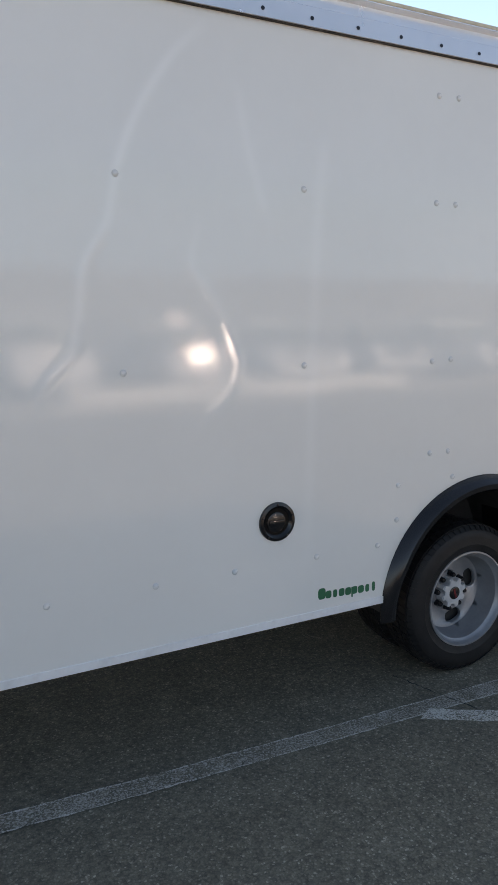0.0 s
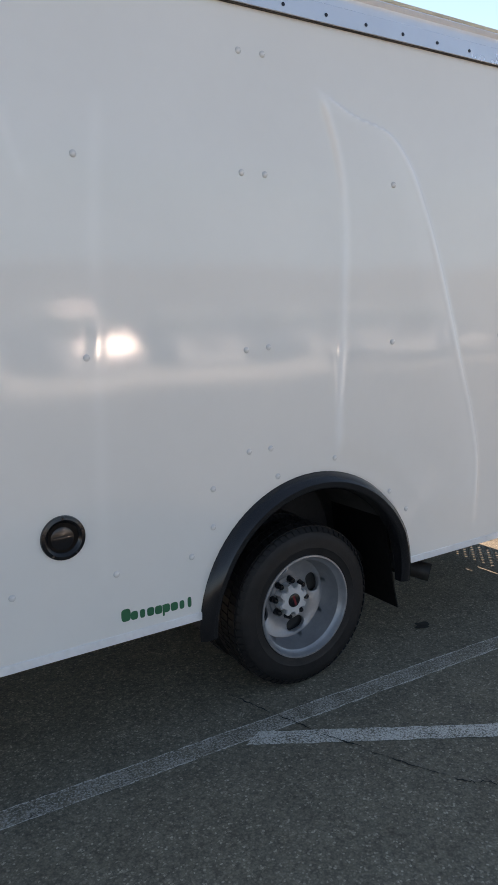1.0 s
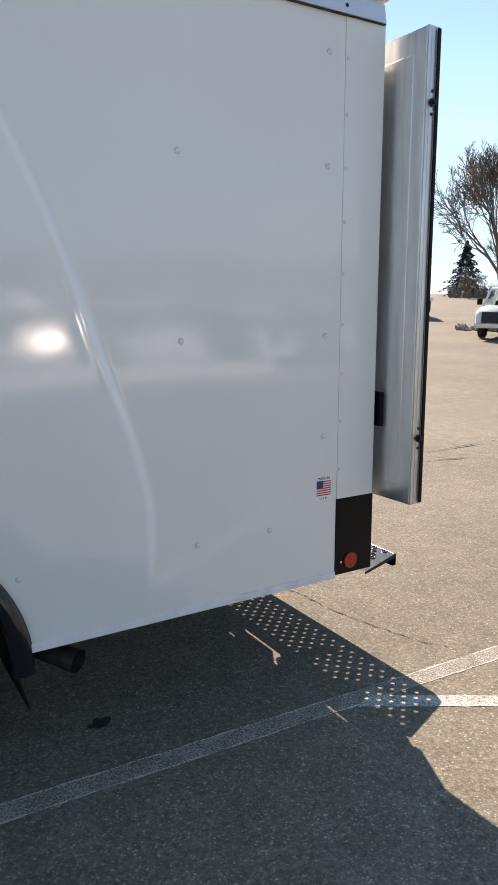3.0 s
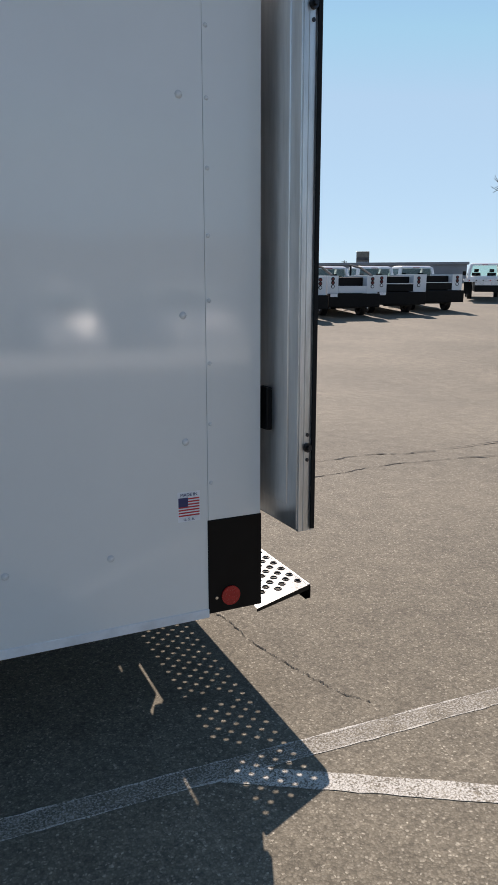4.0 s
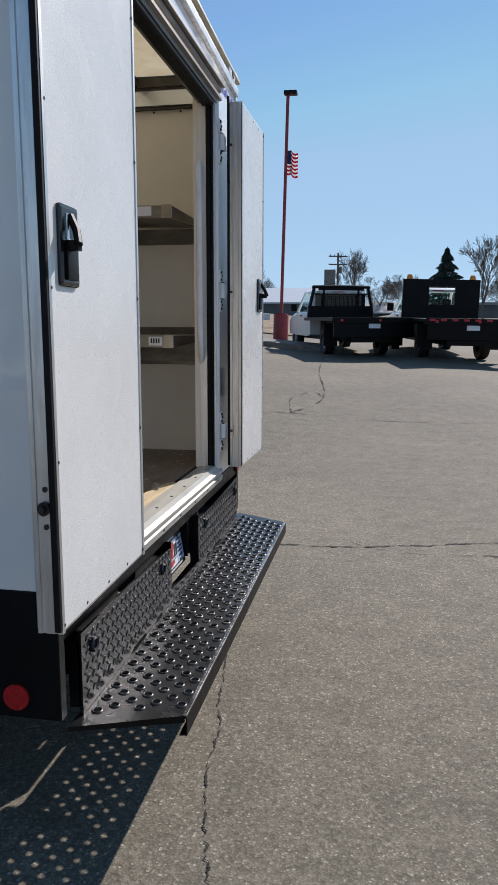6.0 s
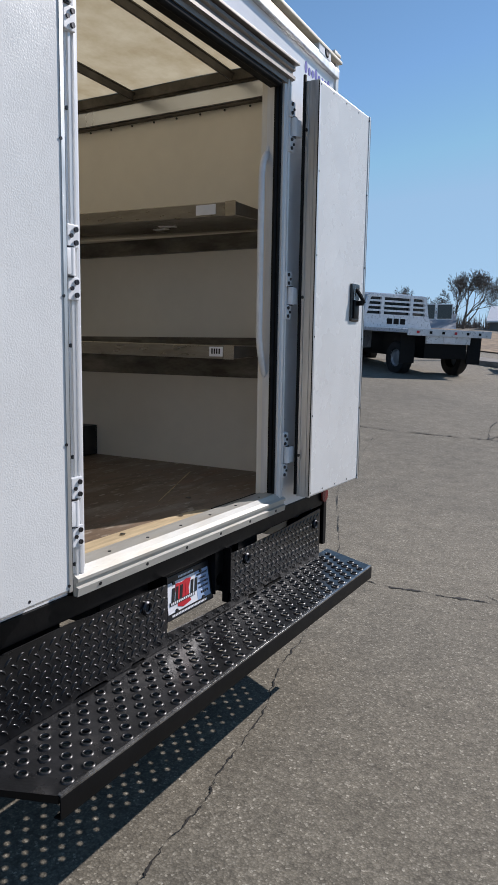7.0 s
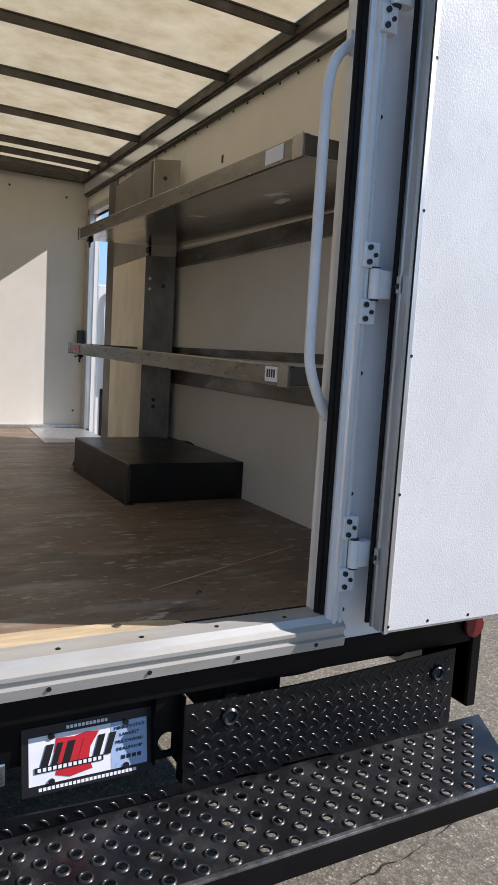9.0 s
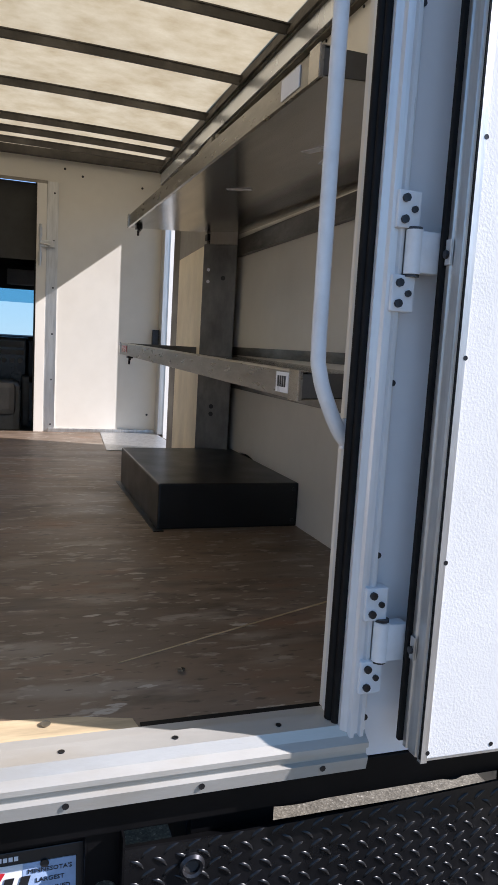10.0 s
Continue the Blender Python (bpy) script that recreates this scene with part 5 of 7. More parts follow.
def step_pan():
    """Sheet with real holes in staggered rows: each cell is an oblong with an eight-sided hole; rows end at the slanting ends."""
    verts, faces, rims, rf = [], [], [], []
    px, py, r = 0.039, 0.0775, 0.0131

    def cell(cx, cy, hx, hy):
        b = len(verts)
        verts.extend([(cx - hx, cy - hy, SZ), (cx, cy - hy, SZ), (cx + hx, cy - hy, SZ), (cx + hx, cy, SZ), (cx + hx, cy + hy, SZ), (cx, cy + hy, SZ), (cx - hx, cy + hy, SZ), (cx - hx, cy, SZ)])
        for k in range(8):
            a = radians(225 + 45 * k)
            verts.append((cx + r * math.cos(a), cy + r * math.sin(a), SZ))
        for k in range(8):
            faces.append((b + k, b + (k + 1) % 8, b + 8 + (k + 1) % 8, b + 8 + k))
        q = len(rims)
        for rr, z in ((r + 0.0055, SZ - 0.0005), (r + 0.002, SZ + 0.0045), (r - 0.0008, SZ + 0.004), (r - 0.001, SZ - 0.003)):
            for k in range(12):
                a = 2 * math.pi * k / 12
                rims.append((cx + rr * math.cos(a), cy + rr * math.sin(a), z))
        for j in range(3):
            for k in range(12):
                rf.append((q + j * 12 + k, q + j * 12 + (k + 1) % 12, q + (j + 1) * 12 + (k + 1) % 12, q + (j + 1) * 12 + k))

    def ends(x):
        f = (x - SX0) / (SX1 - SX0)
        return 0.030 + 0.120 * f, W + 0.030 - 0.165 * f

    def filler(xa, xb, ya, yb):
        """Plain sheet between two depths, each end given at both depths."""
        b = len(verts)
        verts.extend([(xa, ya[0], SZ), (xb, ya[1], SZ), (xb, yb[1], SZ), (xa, yb[0], SZ)])
        faces.append((b, b + 1, b + 2, b + 3))

    xs = [0.059 + px * k for k in range(7)]
    for xa, xb in ((SX0, xs[0] - px / 2), (xs[-1] + px / 2, SX1)):
        filler(xa, xb, (ends(xa)[0], ends(xb)[0]), (ends(xa)[1], ends(xb)[1]))
    for j, cx in enumerate(xs):
        xa, xb = cx - px / 2, cx + px / 2
        first = 0.981 + (py / 2 if j % 2 else 0)
        lo, hi = max(ends(xa)[0], ends(xb)[0]) + 0.012, min(ends(xa)[1], ends(xb)[1]) - 0.012
        ys = [first + py * k for k in range(-14, 20) if first + py * k - py / 2 > lo and first + py * k + py / 2 < hi]
        for cy in ys:
            cell(cx, cy, px / 2, py / 2)
        filler(xa, xb, (ends(xa)[0], ends(xb)[0]), (ys[0] - py / 2, ys[0] - py / 2))
        filler(xa, xb, (ys[-1] + py / 2, ys[-1] + py / 2), (ends(xa)[1], ends(xb)[1]))
    return verts, faces, rims, rf


sv, sf, rv, rfc = step_pan()
me = bpy.data.meshes.new("step_sheet")
me.from_pydata(sv, [], sf)
bm = B()
bm.from_mesh(me)
bmesh.ops.remove_doubles(bm, verts=bm.verts, dist=1e-4)
bm.to_mesh(me)
bm.free()
me.materials.append(M_STEP)
step = thing("rear_step", "worn black perforated steel rear step bumper", "step bumper")
step_sheet = part("step_sheet", me, None, step, "worn black perforated steel sheet")
me = bpy.data.meshes.new("hole_rims")
me.from_pydata(rv, [], rfc)
me.materials.append(M_HOLE)
me.shade_smooth()
tagged(part("hole_rims", me, None, step_sheet, "raised scuffed hole rims"), kind="stuff")
bm = B()
prof = [(SX1 - 0.004, SZ), (SX1 + 0.005, SZ - 0.003), (SX1 + 0.008, SZ - 0.010), (SX1 + 0.008, SZ - 0.062), (SX1 - 0.016, SZ - 0.064), (SX1 - 0.016, SZ - 0.060), (SX1 + 0.004, SZ - 0.058), (SX1 + 0.004, SZ - 0.012)]
loft(bm, [[(x, y, z) for x, z in prof] for y in (0.150, W - 0.135)])
part("step_lip", bm, M_BLACK, step, "bent front lip of the step", True)
# lighter strip: the sky's highlight on the edge put into the colour
part("edge_highlight", box(B(), SX1 - 0.006, SX1 + 0.0072, 0.152, W - 0.137, SZ - 0.006, SZ + 0.0016, 0.002), M_SHEEN, step, "bright front edge, the sky's highlight put into its colour")
for s, ya, yb in ((-1, 0.030, 0.150), (1, W + 0.030, W - 0.135)):
    bm = B()
    loft(bm, [[(SX0, ya, SZ - 0.001), (SX0, ya - s * 0.004, SZ - 0.001), (SX0, ya - s * 0.004, SZ - 0.014), (SX0, ya, SZ - 0.014)],
              [(SX1, yb, SZ - 0.001), (SX1, yb - s * 0.004, SZ - 0.001), (SX1, yb - s * 0.004, SZ - 0.022), (SX1, yb, SZ - 0.022)]])
    part("end_lip", bm, M_BLACK, step)
bm = B()
for y in (0.42, 0.80, 1.60, 2.02):
    prism(bm, [(-0.04, 0.50), (-0.04, 0.40), (0.05, 0.405), (0.27, SZ - 0.02), (0.27, SZ - 0.004), (-0.02, SZ - 0.004)], "y", y, y + 0.008)
box(bm, -0.05, -0.01, 0.25, 2.2, 0.40, 0.455)
part("step_bracket", bm, M_BLACK, step, "black support brackets")

# ---- box truck: inside ----
for xa, xb, ya in ((-4.53, -2.837, 0.06), (-2.835, -1.627, 0.645), (-1.625, -0.076, 0.06)):
    part("deck", box(B(), xa, xb, ya, W - ya, FLOOR - 0.018, FLOOR), M_DECK, truck, "dark scuffed plywood floor")
bm = B()
prism(bm, [(-0.372, 1.470), (-0.372, 1.478), (-0.676, 2.172), (-0.681, 2.165)], "z", FLOOR, FLOOR + 0.0015)
part("scrape", bm, M_PLYEDGE, truck, "long pale scrape across the floor")
for i, (x, y) in enumerate(((-0.13, 1.30), (-0.14, 0.95), (-0.30, 1.60), (-0.55, 1.05))):
    part("screw", disc(B(), (x, y, FLOOR + 0.005), 0.010, 0.002, "z", 12), M_LIP, truck)
# paler bare wood strip; sun on the threshold is put into its colour
bm = B()
prism(bm, [(-0.077, 0.10), (-0.077, 1.470), (-0.120, 1.462), (-0.150, 1.36), (-0.175, 1.10), (-0.178, 0.80), (-0.19, 0.45), (-0.18, 0.10)], "z", FLOOR + 0.0005, FLOOR + 0.0025)
part("sunlit_bare_deck_edge", bm, M_PLYEDGE, truck, "bare plywood along the threshold, its sunlit tone painted in")
part("deck_edge_seal", box(B(), -0.098, -0.0775, 1.472, W - 0.13, FLOOR + 0.0005, FLOOR + 0.006, 0.002), M_SEAL, truck, "black strip behind the sill")
part("deck", box(B(), -2.834, -2.505, W - 0.644, W - 0.062, FLOOR - 0.018, FLOOR), M_DECK, truck, "dark scuffed plywood floor")
# liners
bm = B()
prism(bm, [(-0.05, 0.86), (-0.05, 2.93), (-4.53, 2.93), (-4.53, 0.86)] + arch_outline(0.615, 0.86)[::-1], "y", 0.031, 0.06)
part("wall_liner", bm, M_LINER, truck, "cream wall liner")
bm = B()
prism(bm, [(-0.05, 0.86), (-0.05, 2.93), (-3.60, 2.93), (-3.60, 0.86)] + arch_outline(0.615, 0.86)[::-1], "y", W - 0.06, W - 0.031)
liner_r = part("wall_liner", bm, M_LINER, truck, "cream wall liner with small rivets below the rail")
bm = B()
box(bm, -4.53, -3.601, W - 0.06, W - 0.03, 2.69, 2.93)
part("lintel_liner", bm, M_LINER, truck)
scr = mesh_of("screw", disc(B(), (0, 0, 0), 0.006, -0.004, "y", 8), M_BOLT)
for i in range(24):
    part("screw", scr, None, liner_r, m=pose(-0.3 - 0.155 * i, W - 0.06, 2.79))
part("liner_hole", box(B(), -1.96, -1.94, W - 0.062, W - 0.05, 2.56, 2.60), M_DARK, liner_r)
# interior top rails and roof bows
for y0, y1 in ((0.06, 0.112), (W - 0.112, W - 0.06)):
    bm = B()
    ym = y0 if y0 < 1 else y1
    box(bm, -4.53, -0.06, y0, y1, 2.895, 2.965, 0.003)
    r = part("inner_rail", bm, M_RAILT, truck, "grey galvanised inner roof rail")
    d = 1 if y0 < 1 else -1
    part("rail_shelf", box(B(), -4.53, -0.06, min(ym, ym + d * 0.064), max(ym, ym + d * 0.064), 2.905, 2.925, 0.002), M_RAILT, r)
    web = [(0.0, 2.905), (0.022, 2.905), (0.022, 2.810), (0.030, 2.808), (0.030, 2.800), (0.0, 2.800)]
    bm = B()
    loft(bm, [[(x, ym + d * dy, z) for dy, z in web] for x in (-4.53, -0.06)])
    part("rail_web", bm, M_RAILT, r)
    for i in range(18):
        part("slot", box(B(), -0.35 - 0.22 * i, -0.31 - 0.22 * i, min(ym, ym + (0.023 if y0 < 1 else -0.023)), max(ym, ym + (0.023 if y0 < 1 else -0.023)), 2.842, 2.850), M_DARK, r)
bm = B()
box(bm, -4.53, -4.49, 0.113, W - 0.113, 2.90, 2.96, 0.003)
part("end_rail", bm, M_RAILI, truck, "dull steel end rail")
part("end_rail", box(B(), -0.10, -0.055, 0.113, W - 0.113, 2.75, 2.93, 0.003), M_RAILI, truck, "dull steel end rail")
for i in range(8):
    x = (-0.535, -1.18, -1.825, -2.47, -3.115, -3.76, -4.05, -4.33)[i]
    bm = B()
    prof = [(-0.012, 0.006), (-0.012, 0.0), (-0.007, 0.0), (-0.006, -0.026), (0.006, -0.026), (0.007, 0.0), (0.012, 0.0), (0.012, 0.006)]
    rings = []
    for k in range(13):
        y = 0.07 + (W - 0.14) * k / 12
        up = 0.022 * (1 - ((y - W / 2) / (W / 2)) ** 2)
        rings.append([(x + a, y, 2.928 + up + b + (0.012 if b > -0.01 else 0)) for a, b in prof])
    loft(bm, rings)
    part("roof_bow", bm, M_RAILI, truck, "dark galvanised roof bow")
bm = B()
rows = []
for k in range(13):
    y = 0.02 + (W - 0.04) * k / 12
    z = 2.985 - 0.012 * y + 0.02 * (1 - ((y - W / 2) / (W / 2)) ** 2)
    rows.append([(x, y, z + 0.004 * math.sin(7 * x + 3 * y) + (0.004 if y > 0.1 else 0)) for x in [-L + (L - 0.03) * q / 40 for q in range(41)]])
loft(bm, rows, False, False)
part("roof_skin", bm, M_ROOF, truck, "translucent yellowed fibreglass roof", True)
# bulkhead with its doorway
BX = -4.53
bulk = part("bulkhead", box(B(), BX - 0.04, BX, 0.98, 1.435, 2.73, 2.95), M_BULK, truck, "cream front bulkhead with an open cab doorway")
part("bulkhead_panel", box(B(), BX - 0.04, BX, 0.06, 0.98, 0.86, 2.95), M_BULK, bulk)
part("bulkhead_panel", box(B(), BX - 0.04, BX, 1.435, W - 0.06, 0.86, 2.95), M_BULK, bulk)
for y, sg in ((0.99, -1), (1.425, 1)):
    bm = B()
    box(bm, BX, BX + 0.022, min(y, y + sg * 0.070), max(y, y + sg * 0.070), FLOOR, 2.715, 0.002)
    j = part("door_post", bm, M_LINER, bulk, "cream painted doorway post")
    bm = B()
    box(bm, BX, BX + 0.010, min(y + sg * 0.072, y + sg * 0.155), max(y + sg * 0.072, y + sg * 0.155), FLOOR, 2.735, 0.002)
    j = part("bulkhead_jamb", bm, M_ALU, bulk, "dull aluminium doorway trim")
    for i in range(6):
        part("screw", mesh_of("screw", disc(B(), (0, 0, 0), 0.007, 0.004, "x", 8), M_BOLT), None, j, m=pose(BX + 0.010, y + sg * 0.125, 0.93 + 0.345 * i))
part("bulkhead_jamb", box(B(), BX, BX + 0.008, 0.92, 1.497, 2.716, 2.740, 0.002), M_CASE, bulk)
bm = B()
box(bm, BX + 0.022, BX + 0.034, 1.435, 1.465, 2.33, 2.40, 0.003)
box(bm, BX + 0.022, BX + 0.034, 1.435, 1.465, 2.15, 2.22, 0.003)
box(bm, BX + 0.022, BX + 0.046, 1.45, 1.555, 2.255, 2.305, 0.004)
tube(bm, [(BX + 0.04, 1.45, 2.12), (BX + 0.04, 1.45, 2.42)], 0.009, 8)
tube(bm, [(BX + 0.045, 1.45, 2.28), (BX + 0.07, 1.48, 2.275), (BX + 0.07, 1.52, 2.27)], 0.007, 8)
part("latch", bm, M_ALU, bulk, "small aluminium door latch")
part("base_channel", box(B(), BX, BX + 0.028, 1.53, W - 0.06, FLOOR, FLOOR + 0.028, 0.003), M_ALU, bulk, "aluminium floor channel")
for y, z in ((1.75, 2.80), (2.20, 2.77), (1.62, 2.84), (2.31, 1.48), (2.30, 1.02)):
    part("screw", disc(B(), (BX, y, z), 0.009, 0.004, "x", 8), M_BOLT, bulk)
bm = B()
prism(bm, [(-4.49, 1.93), (-4.49, 2.37), (-3.56, 2.37), (-3.56, 1.86)], "z", FLOOR + 0.001, FLOOR + 0.005)
part("floor_plate", bm, M_ALU, truck, "bright aluminium entry floor plate")
# side doorway trim
part("side_door_frame", box(B(), -4.525, -4.395, W - 0.075, W + 0.012, FLOOR + 0.006, 2.64, 0.003), M_ALU, truck, "bright aluminium side door frame")
part("side_door_head", box(B(), -4.395, -3.60, W - 0.085, W + 0.01, 2.64, 2.69, 0.003), M_ALU, truck, "aluminium head of the side doorway")
leaf = part("side_door", box(B(), -4.47, -4.425, W + 0.02, W + 0.74, 0.70, 2.09, 0.01), M_CARW, truck, "white side door swung open")
part("dark_panel", box(B(), -4.424, -4.418, W + 0.06, W + 0.70, 0.74, 1.22, 0.004), M_SEAL, leaf)
part("door_lock", box(B(), -4.50, -4.46, W - 0.13, W - 0.076, 1.57, 1.70, 0.006), M_BOLT, truck, "dark door lock")
# boxed-in casing beside the doorway, faced with plywood
part("side_door_post", prism(B(), [(-3.455, 2.235), (-3.335, 2.250), (-3.335, 2.262), (-3.455, 2.247)], "z", FLOOR, 2.70), M_GALV, truck, "brown-grey steel door post")
part("post_return", box(B(), -3.455, -3.440, 2.262, W - 0.061, FLOOR, 2.70), M_GALV, truck)
part("plywood_panel", prism(B(), [(-3.334, 2.246), (-2.536, 2.204), (-2.536, 2.218), (-3.334, 2.260)], "z", FLOOR, 2.12), M_PLYWALL, truck, "pale plywood wall panel")
part("casing_panel", prism(B(), [(-3.334, 2.246), (-2.536, 2.204), (-2.536, 2.218), (-3.334, 2.260)], "z", 2.122, 2.66), M_CASE, truck, "cream scratched steel casing panel")
turn_up = pose(-2.535, 2.194, 0, 0, 0, -30)
up = part("upright_plate", box(B(), 0.0, 0.012, 0.0, 0.178, FLOOR, 2.12, 0.003), M_UPR, truck, "dark scratched steel upright", m=turn_up)
high = part("bracket_plate", box(B(), 0.0, 0.012, 0.03, 0.178, 2.121, 2.665, 0.003), M_CASE, truck, "pale scratched bracket plate", m=turn_up)
for y, z in ((2.285, 2.56), (2.30, 1.95), (2.27, 1.28), (2.27, 1.24)):
    part("plate_hole", disc(B(), (0.010, y - 2.19, z), 0.012, 0.0035, "x", 12), M_DARK, high if z > 2.2 else up)
for y, z in ((0.03, 1.99), (0.03, 1.93)):
    part("bright_hole", disc(B(), (0.010, y, z), 0.009, 0.0035, "x", 10), M_WHITEV, up)
# side grab bar seen in the doorway
bm = B()
yb = W + 0.05
yb = W + 0.16
tube(bm, curve_pts([(-4.418, yb - 0.06, 2.02), (-4.37, yb, 1.99), (-4.35, yb + 0.05, 1.88), (-4.35, yb + 0.06, 1.42), (-4.37, yb + 0.02, 1.28), (-4.418, yb - 0.05, 1.22)], 5), 0.018, 10)
part("grab_bar", bm, M_WHITE, leaf, "white tube grab bar on the open side door", True)
# wheel boxes over the rear wheels
bm = B()
box(bm, -2.48, -1.52, W - 0.65, W - 0.06, FLOOR, 1.056, 0.008)
wb = part("wheel_box", bm, M_BOXB, truck, "black painted steel wheel box on the floor")
part("box_flange", box(B(), -2.50, -1.49, W - 0.67, W - 0.63, FLOOR, FLOOR + 0.004), M_BOXB, wb)
for z in (0.90, 1.03):
    part("bolt", disc(B(), (-1.516, W - 0.085, z), 0.008, 0.006, "x", 8), M_BOLT, wb)
wb = part("wheel_box", box(B(), -2.84, -1.62, 0.625, 0.65, FLOOR - 0.01, 1.07, 0.004), M_BOXB, truck, "black painted steel wheel box on the floor")
part("box_top", box(B(), -2.84, -1.62, 0.061, 0.65, 1.071, 1.08), M_BOXB, wb)


# ---- shelves ----
def shelf(z, label, tag_x, tag_len, x0, rise, rail):
    """A folded steel pan that climbs a little towards the cab, hung on a wall rail, with clips, a paper tag and a front lip."""
    s = thing("wall_shelf", label, "shelf", "shelves on the truck wall")
    x1, yf, yw = -0.19, 1.797, W - 0.065
    def up(x):
        return z + rise * (x1 - x) / (x1 - x0)
    bm = B()
    loft(bm, [[(x, yf + 0.002, up(x) - 0.060), (x, yw, up(x) - 0.036), (x, yw, up(x) - 0.033), (x, yf + 0.006, up(x) - 0.056)] for x in (x0, x1)])
    part("pan", bm, M_SHELF, s, "smooth zinc steel shelf pan")
    bm = B()
    loft(bm, [[(x, yf, up(x)), (x, yf - 0.004, up(x) - 0.004), (x, yf - 0.004, up(x) - 0.060), (x, yf + 0.004, up(x) - 0.062), (x, yf + 0.004, up(x) - 0.006), (x, yf + 0.02, up(x) - 0.006), (x, yf + 0.02, up(x))] for x in (x0, x1)])
    part("front_lip", bm, M_LIP, s, "folded steel front lip")
    for x in (x0, x1 - 0.004):
        part("end_lip", prism(B(), [(yf + 0.004, up(x) - 0.058), (yw, up(x) - 0.034), (yw, up(x) - 0.002), (yf + 0.004, up(x) - 0.002)], "x", x, x + 0.004), M_GALV, s)
    part("corner_piece", box(B(), x1 - 0.05, x1 + 0.003, yf - 0.007, yf - 0.003, z - 0.063, z + 0.002, 0.001), M_SHELF, s)
    part("corner_piece", box(B(), x0 - 0.003, x0 + 0.035, yf - 0.007, yf - 0.003, z + rise - 0.063, z + rise + 0.002, 0.001), M_SHELF, s)
    lo, hi, proud = rail
    bm = B()
    box(bm, x0 + 0.06, -0.06, yw - proud, yw + 0.004, z + lo, z + min(hi, -0.040), 0.003)
    if hi > 0:
        box(bm, x0 + 0.06, -0.06, yw - 0.003, yw + 0.004, z + 0.002, z + hi, 0.001)
    part("wall_rail", bm, M_WRAIL, s, "scratched galvanised wall rail")
    bm = B()
    box(bm, x0 - 0.02, x0 + 0.03, 2.20, 2.25, up(x0) - 0.085, up(x0) - 0.052, 0.004)
    tube(bm, [(x0, 2.225, up(x0) - 0.085), (x0 + 0.005, 2.23, up(x0) - 0.110)], 0.010, 8)
    part("bracket_clip", bm, M_BLACK, s, "black shelf clip")
    bm = B()
    xc = x0 + 0.10
    box(bm, xc - 0.02, xc + 0.02, yf + 0.02, yf + 0.05, up(xc) - 0.078, up(xc) - 0.058, 0.003)
    tube(bm, [(xc - 0.045, yf + 0.05, up(xc) - 0.074), (xc + 0.005, yf + 0.03, up(xc) - 0.090), (xc + 0.04, yf + 0.03, up(xc) - 0.082)], 0.006, 6)
    tube(bm, [(xc, yf + 0.035, up(xc) - 0.07), (xc + 0.012, yf + 0.03, up(xc) - 0.108)], 0.006, 6)
    part("spring_clip", bm, M_BOLT, s, "dark bent spring clip")
    part("paper_tag", box(B(), tag_x - tag_len, tag_x, yf - 0.0065, yf - 0.0045, z - 0.050, z - 0.006), M_WHITEV, s, "white paper tag")
    return s


M_HEADL = mat("dark_grey_cab_lining", (0.05, 0.05, 0.048), 0.9, bump=0.1)
part("windscreen_header", box(B(), -6.12, -6.0, 0.27, W - 0.27, 2.03, 2.415, 0.02), M_HEADL, truck, "dark grey lining above the windscreen")
s1 = shelf(2.190, "folded zinc steel shelf with a blank white tag", -0.29, 0.105, -2.54, 0.034, (-0.124, -0.038, 0.030))
s2 = shelf(1.556, "folded zinc steel shelf with a white tag, at eye height", -0.245, 0.072, -2.68, 0.034, (-0.172, 0.044, 0.012))
for i in range(4):
    part("tag_bar", box(B(), -0.305 + 0.013 * i, -0.298 + 0.013 * i, 1.789, 1.7905, 1.518, 1.542), M_BLACKV, s2)
part("red_tape", box(B(), -2.60, -2.44, 1.7905, 1.7928, 1.542, 1.576), M_RED, s2, "strip of red reflective tape")
for x, y, a in ((-0.72, 2.02, 20), (-0.82, 2.1, -10), (-1.35, 2.0, 60)):
    bm = B()
    box(bm, -0.045, 0.045, -0.016, 0.016, -0.0025, 0.0, 0, pose(x, y, 2.130 + 0.0145 * (-0.19 - x) + 0.042 * (y - 1.799), 2.4, 0.83, a))
    part("torn_paper", bm, M_WHITEV, s1, "torn scrap of white paper")

# ---- cab beyond the bulkhead ----
M_LININ = mat("dark_cab_trim", (0.045, 0.045, 0.043), 0.85, bump=0.1)
cab = part("cab_shell", box(B(), -6.0, -4.58, 0.22, W - 0.22, 2.42, 2.47), M_CARW, truck, "white van cab")
for k, e in enumerate(((-6.4, -4.58, 0.22, 0.26, 0.6, 2.42), (-6.4, -4.58, W - 0.26, W - 0.22, 0.6, 2.42), (-4.75, -4.70, 0.02, 1.0, 0.6, 2.93),
                       (-4.75, -4.70, 1.42, W - 0.02, 0.6, 2.93), (-4.579, -4.572, 0.98, 1.434, 2.16, 2.72))):
    part("cab_panel", box(B(), *e), M_CARW if k < 2 else M_LININ, cab)
part("bonnet", box(B(), -7.4, -6.41, 0.3, W - 0.3, 0.6, 1.42, 0.08), M_CARW, cab)
part("cab_floor", box(B(), -6.4, -4.58, 0.26, W - 0.26, 0.70, 0.74), M_DARK, truck)
part("cab_lining", box(B(), -5.9, -4.58, 0.3, W - 0.3, 2.38, 2.415), mat("grey_headlining", (0.16, 0.15, 0.14), 0.9, bump=0.1), truck)
bm = B()
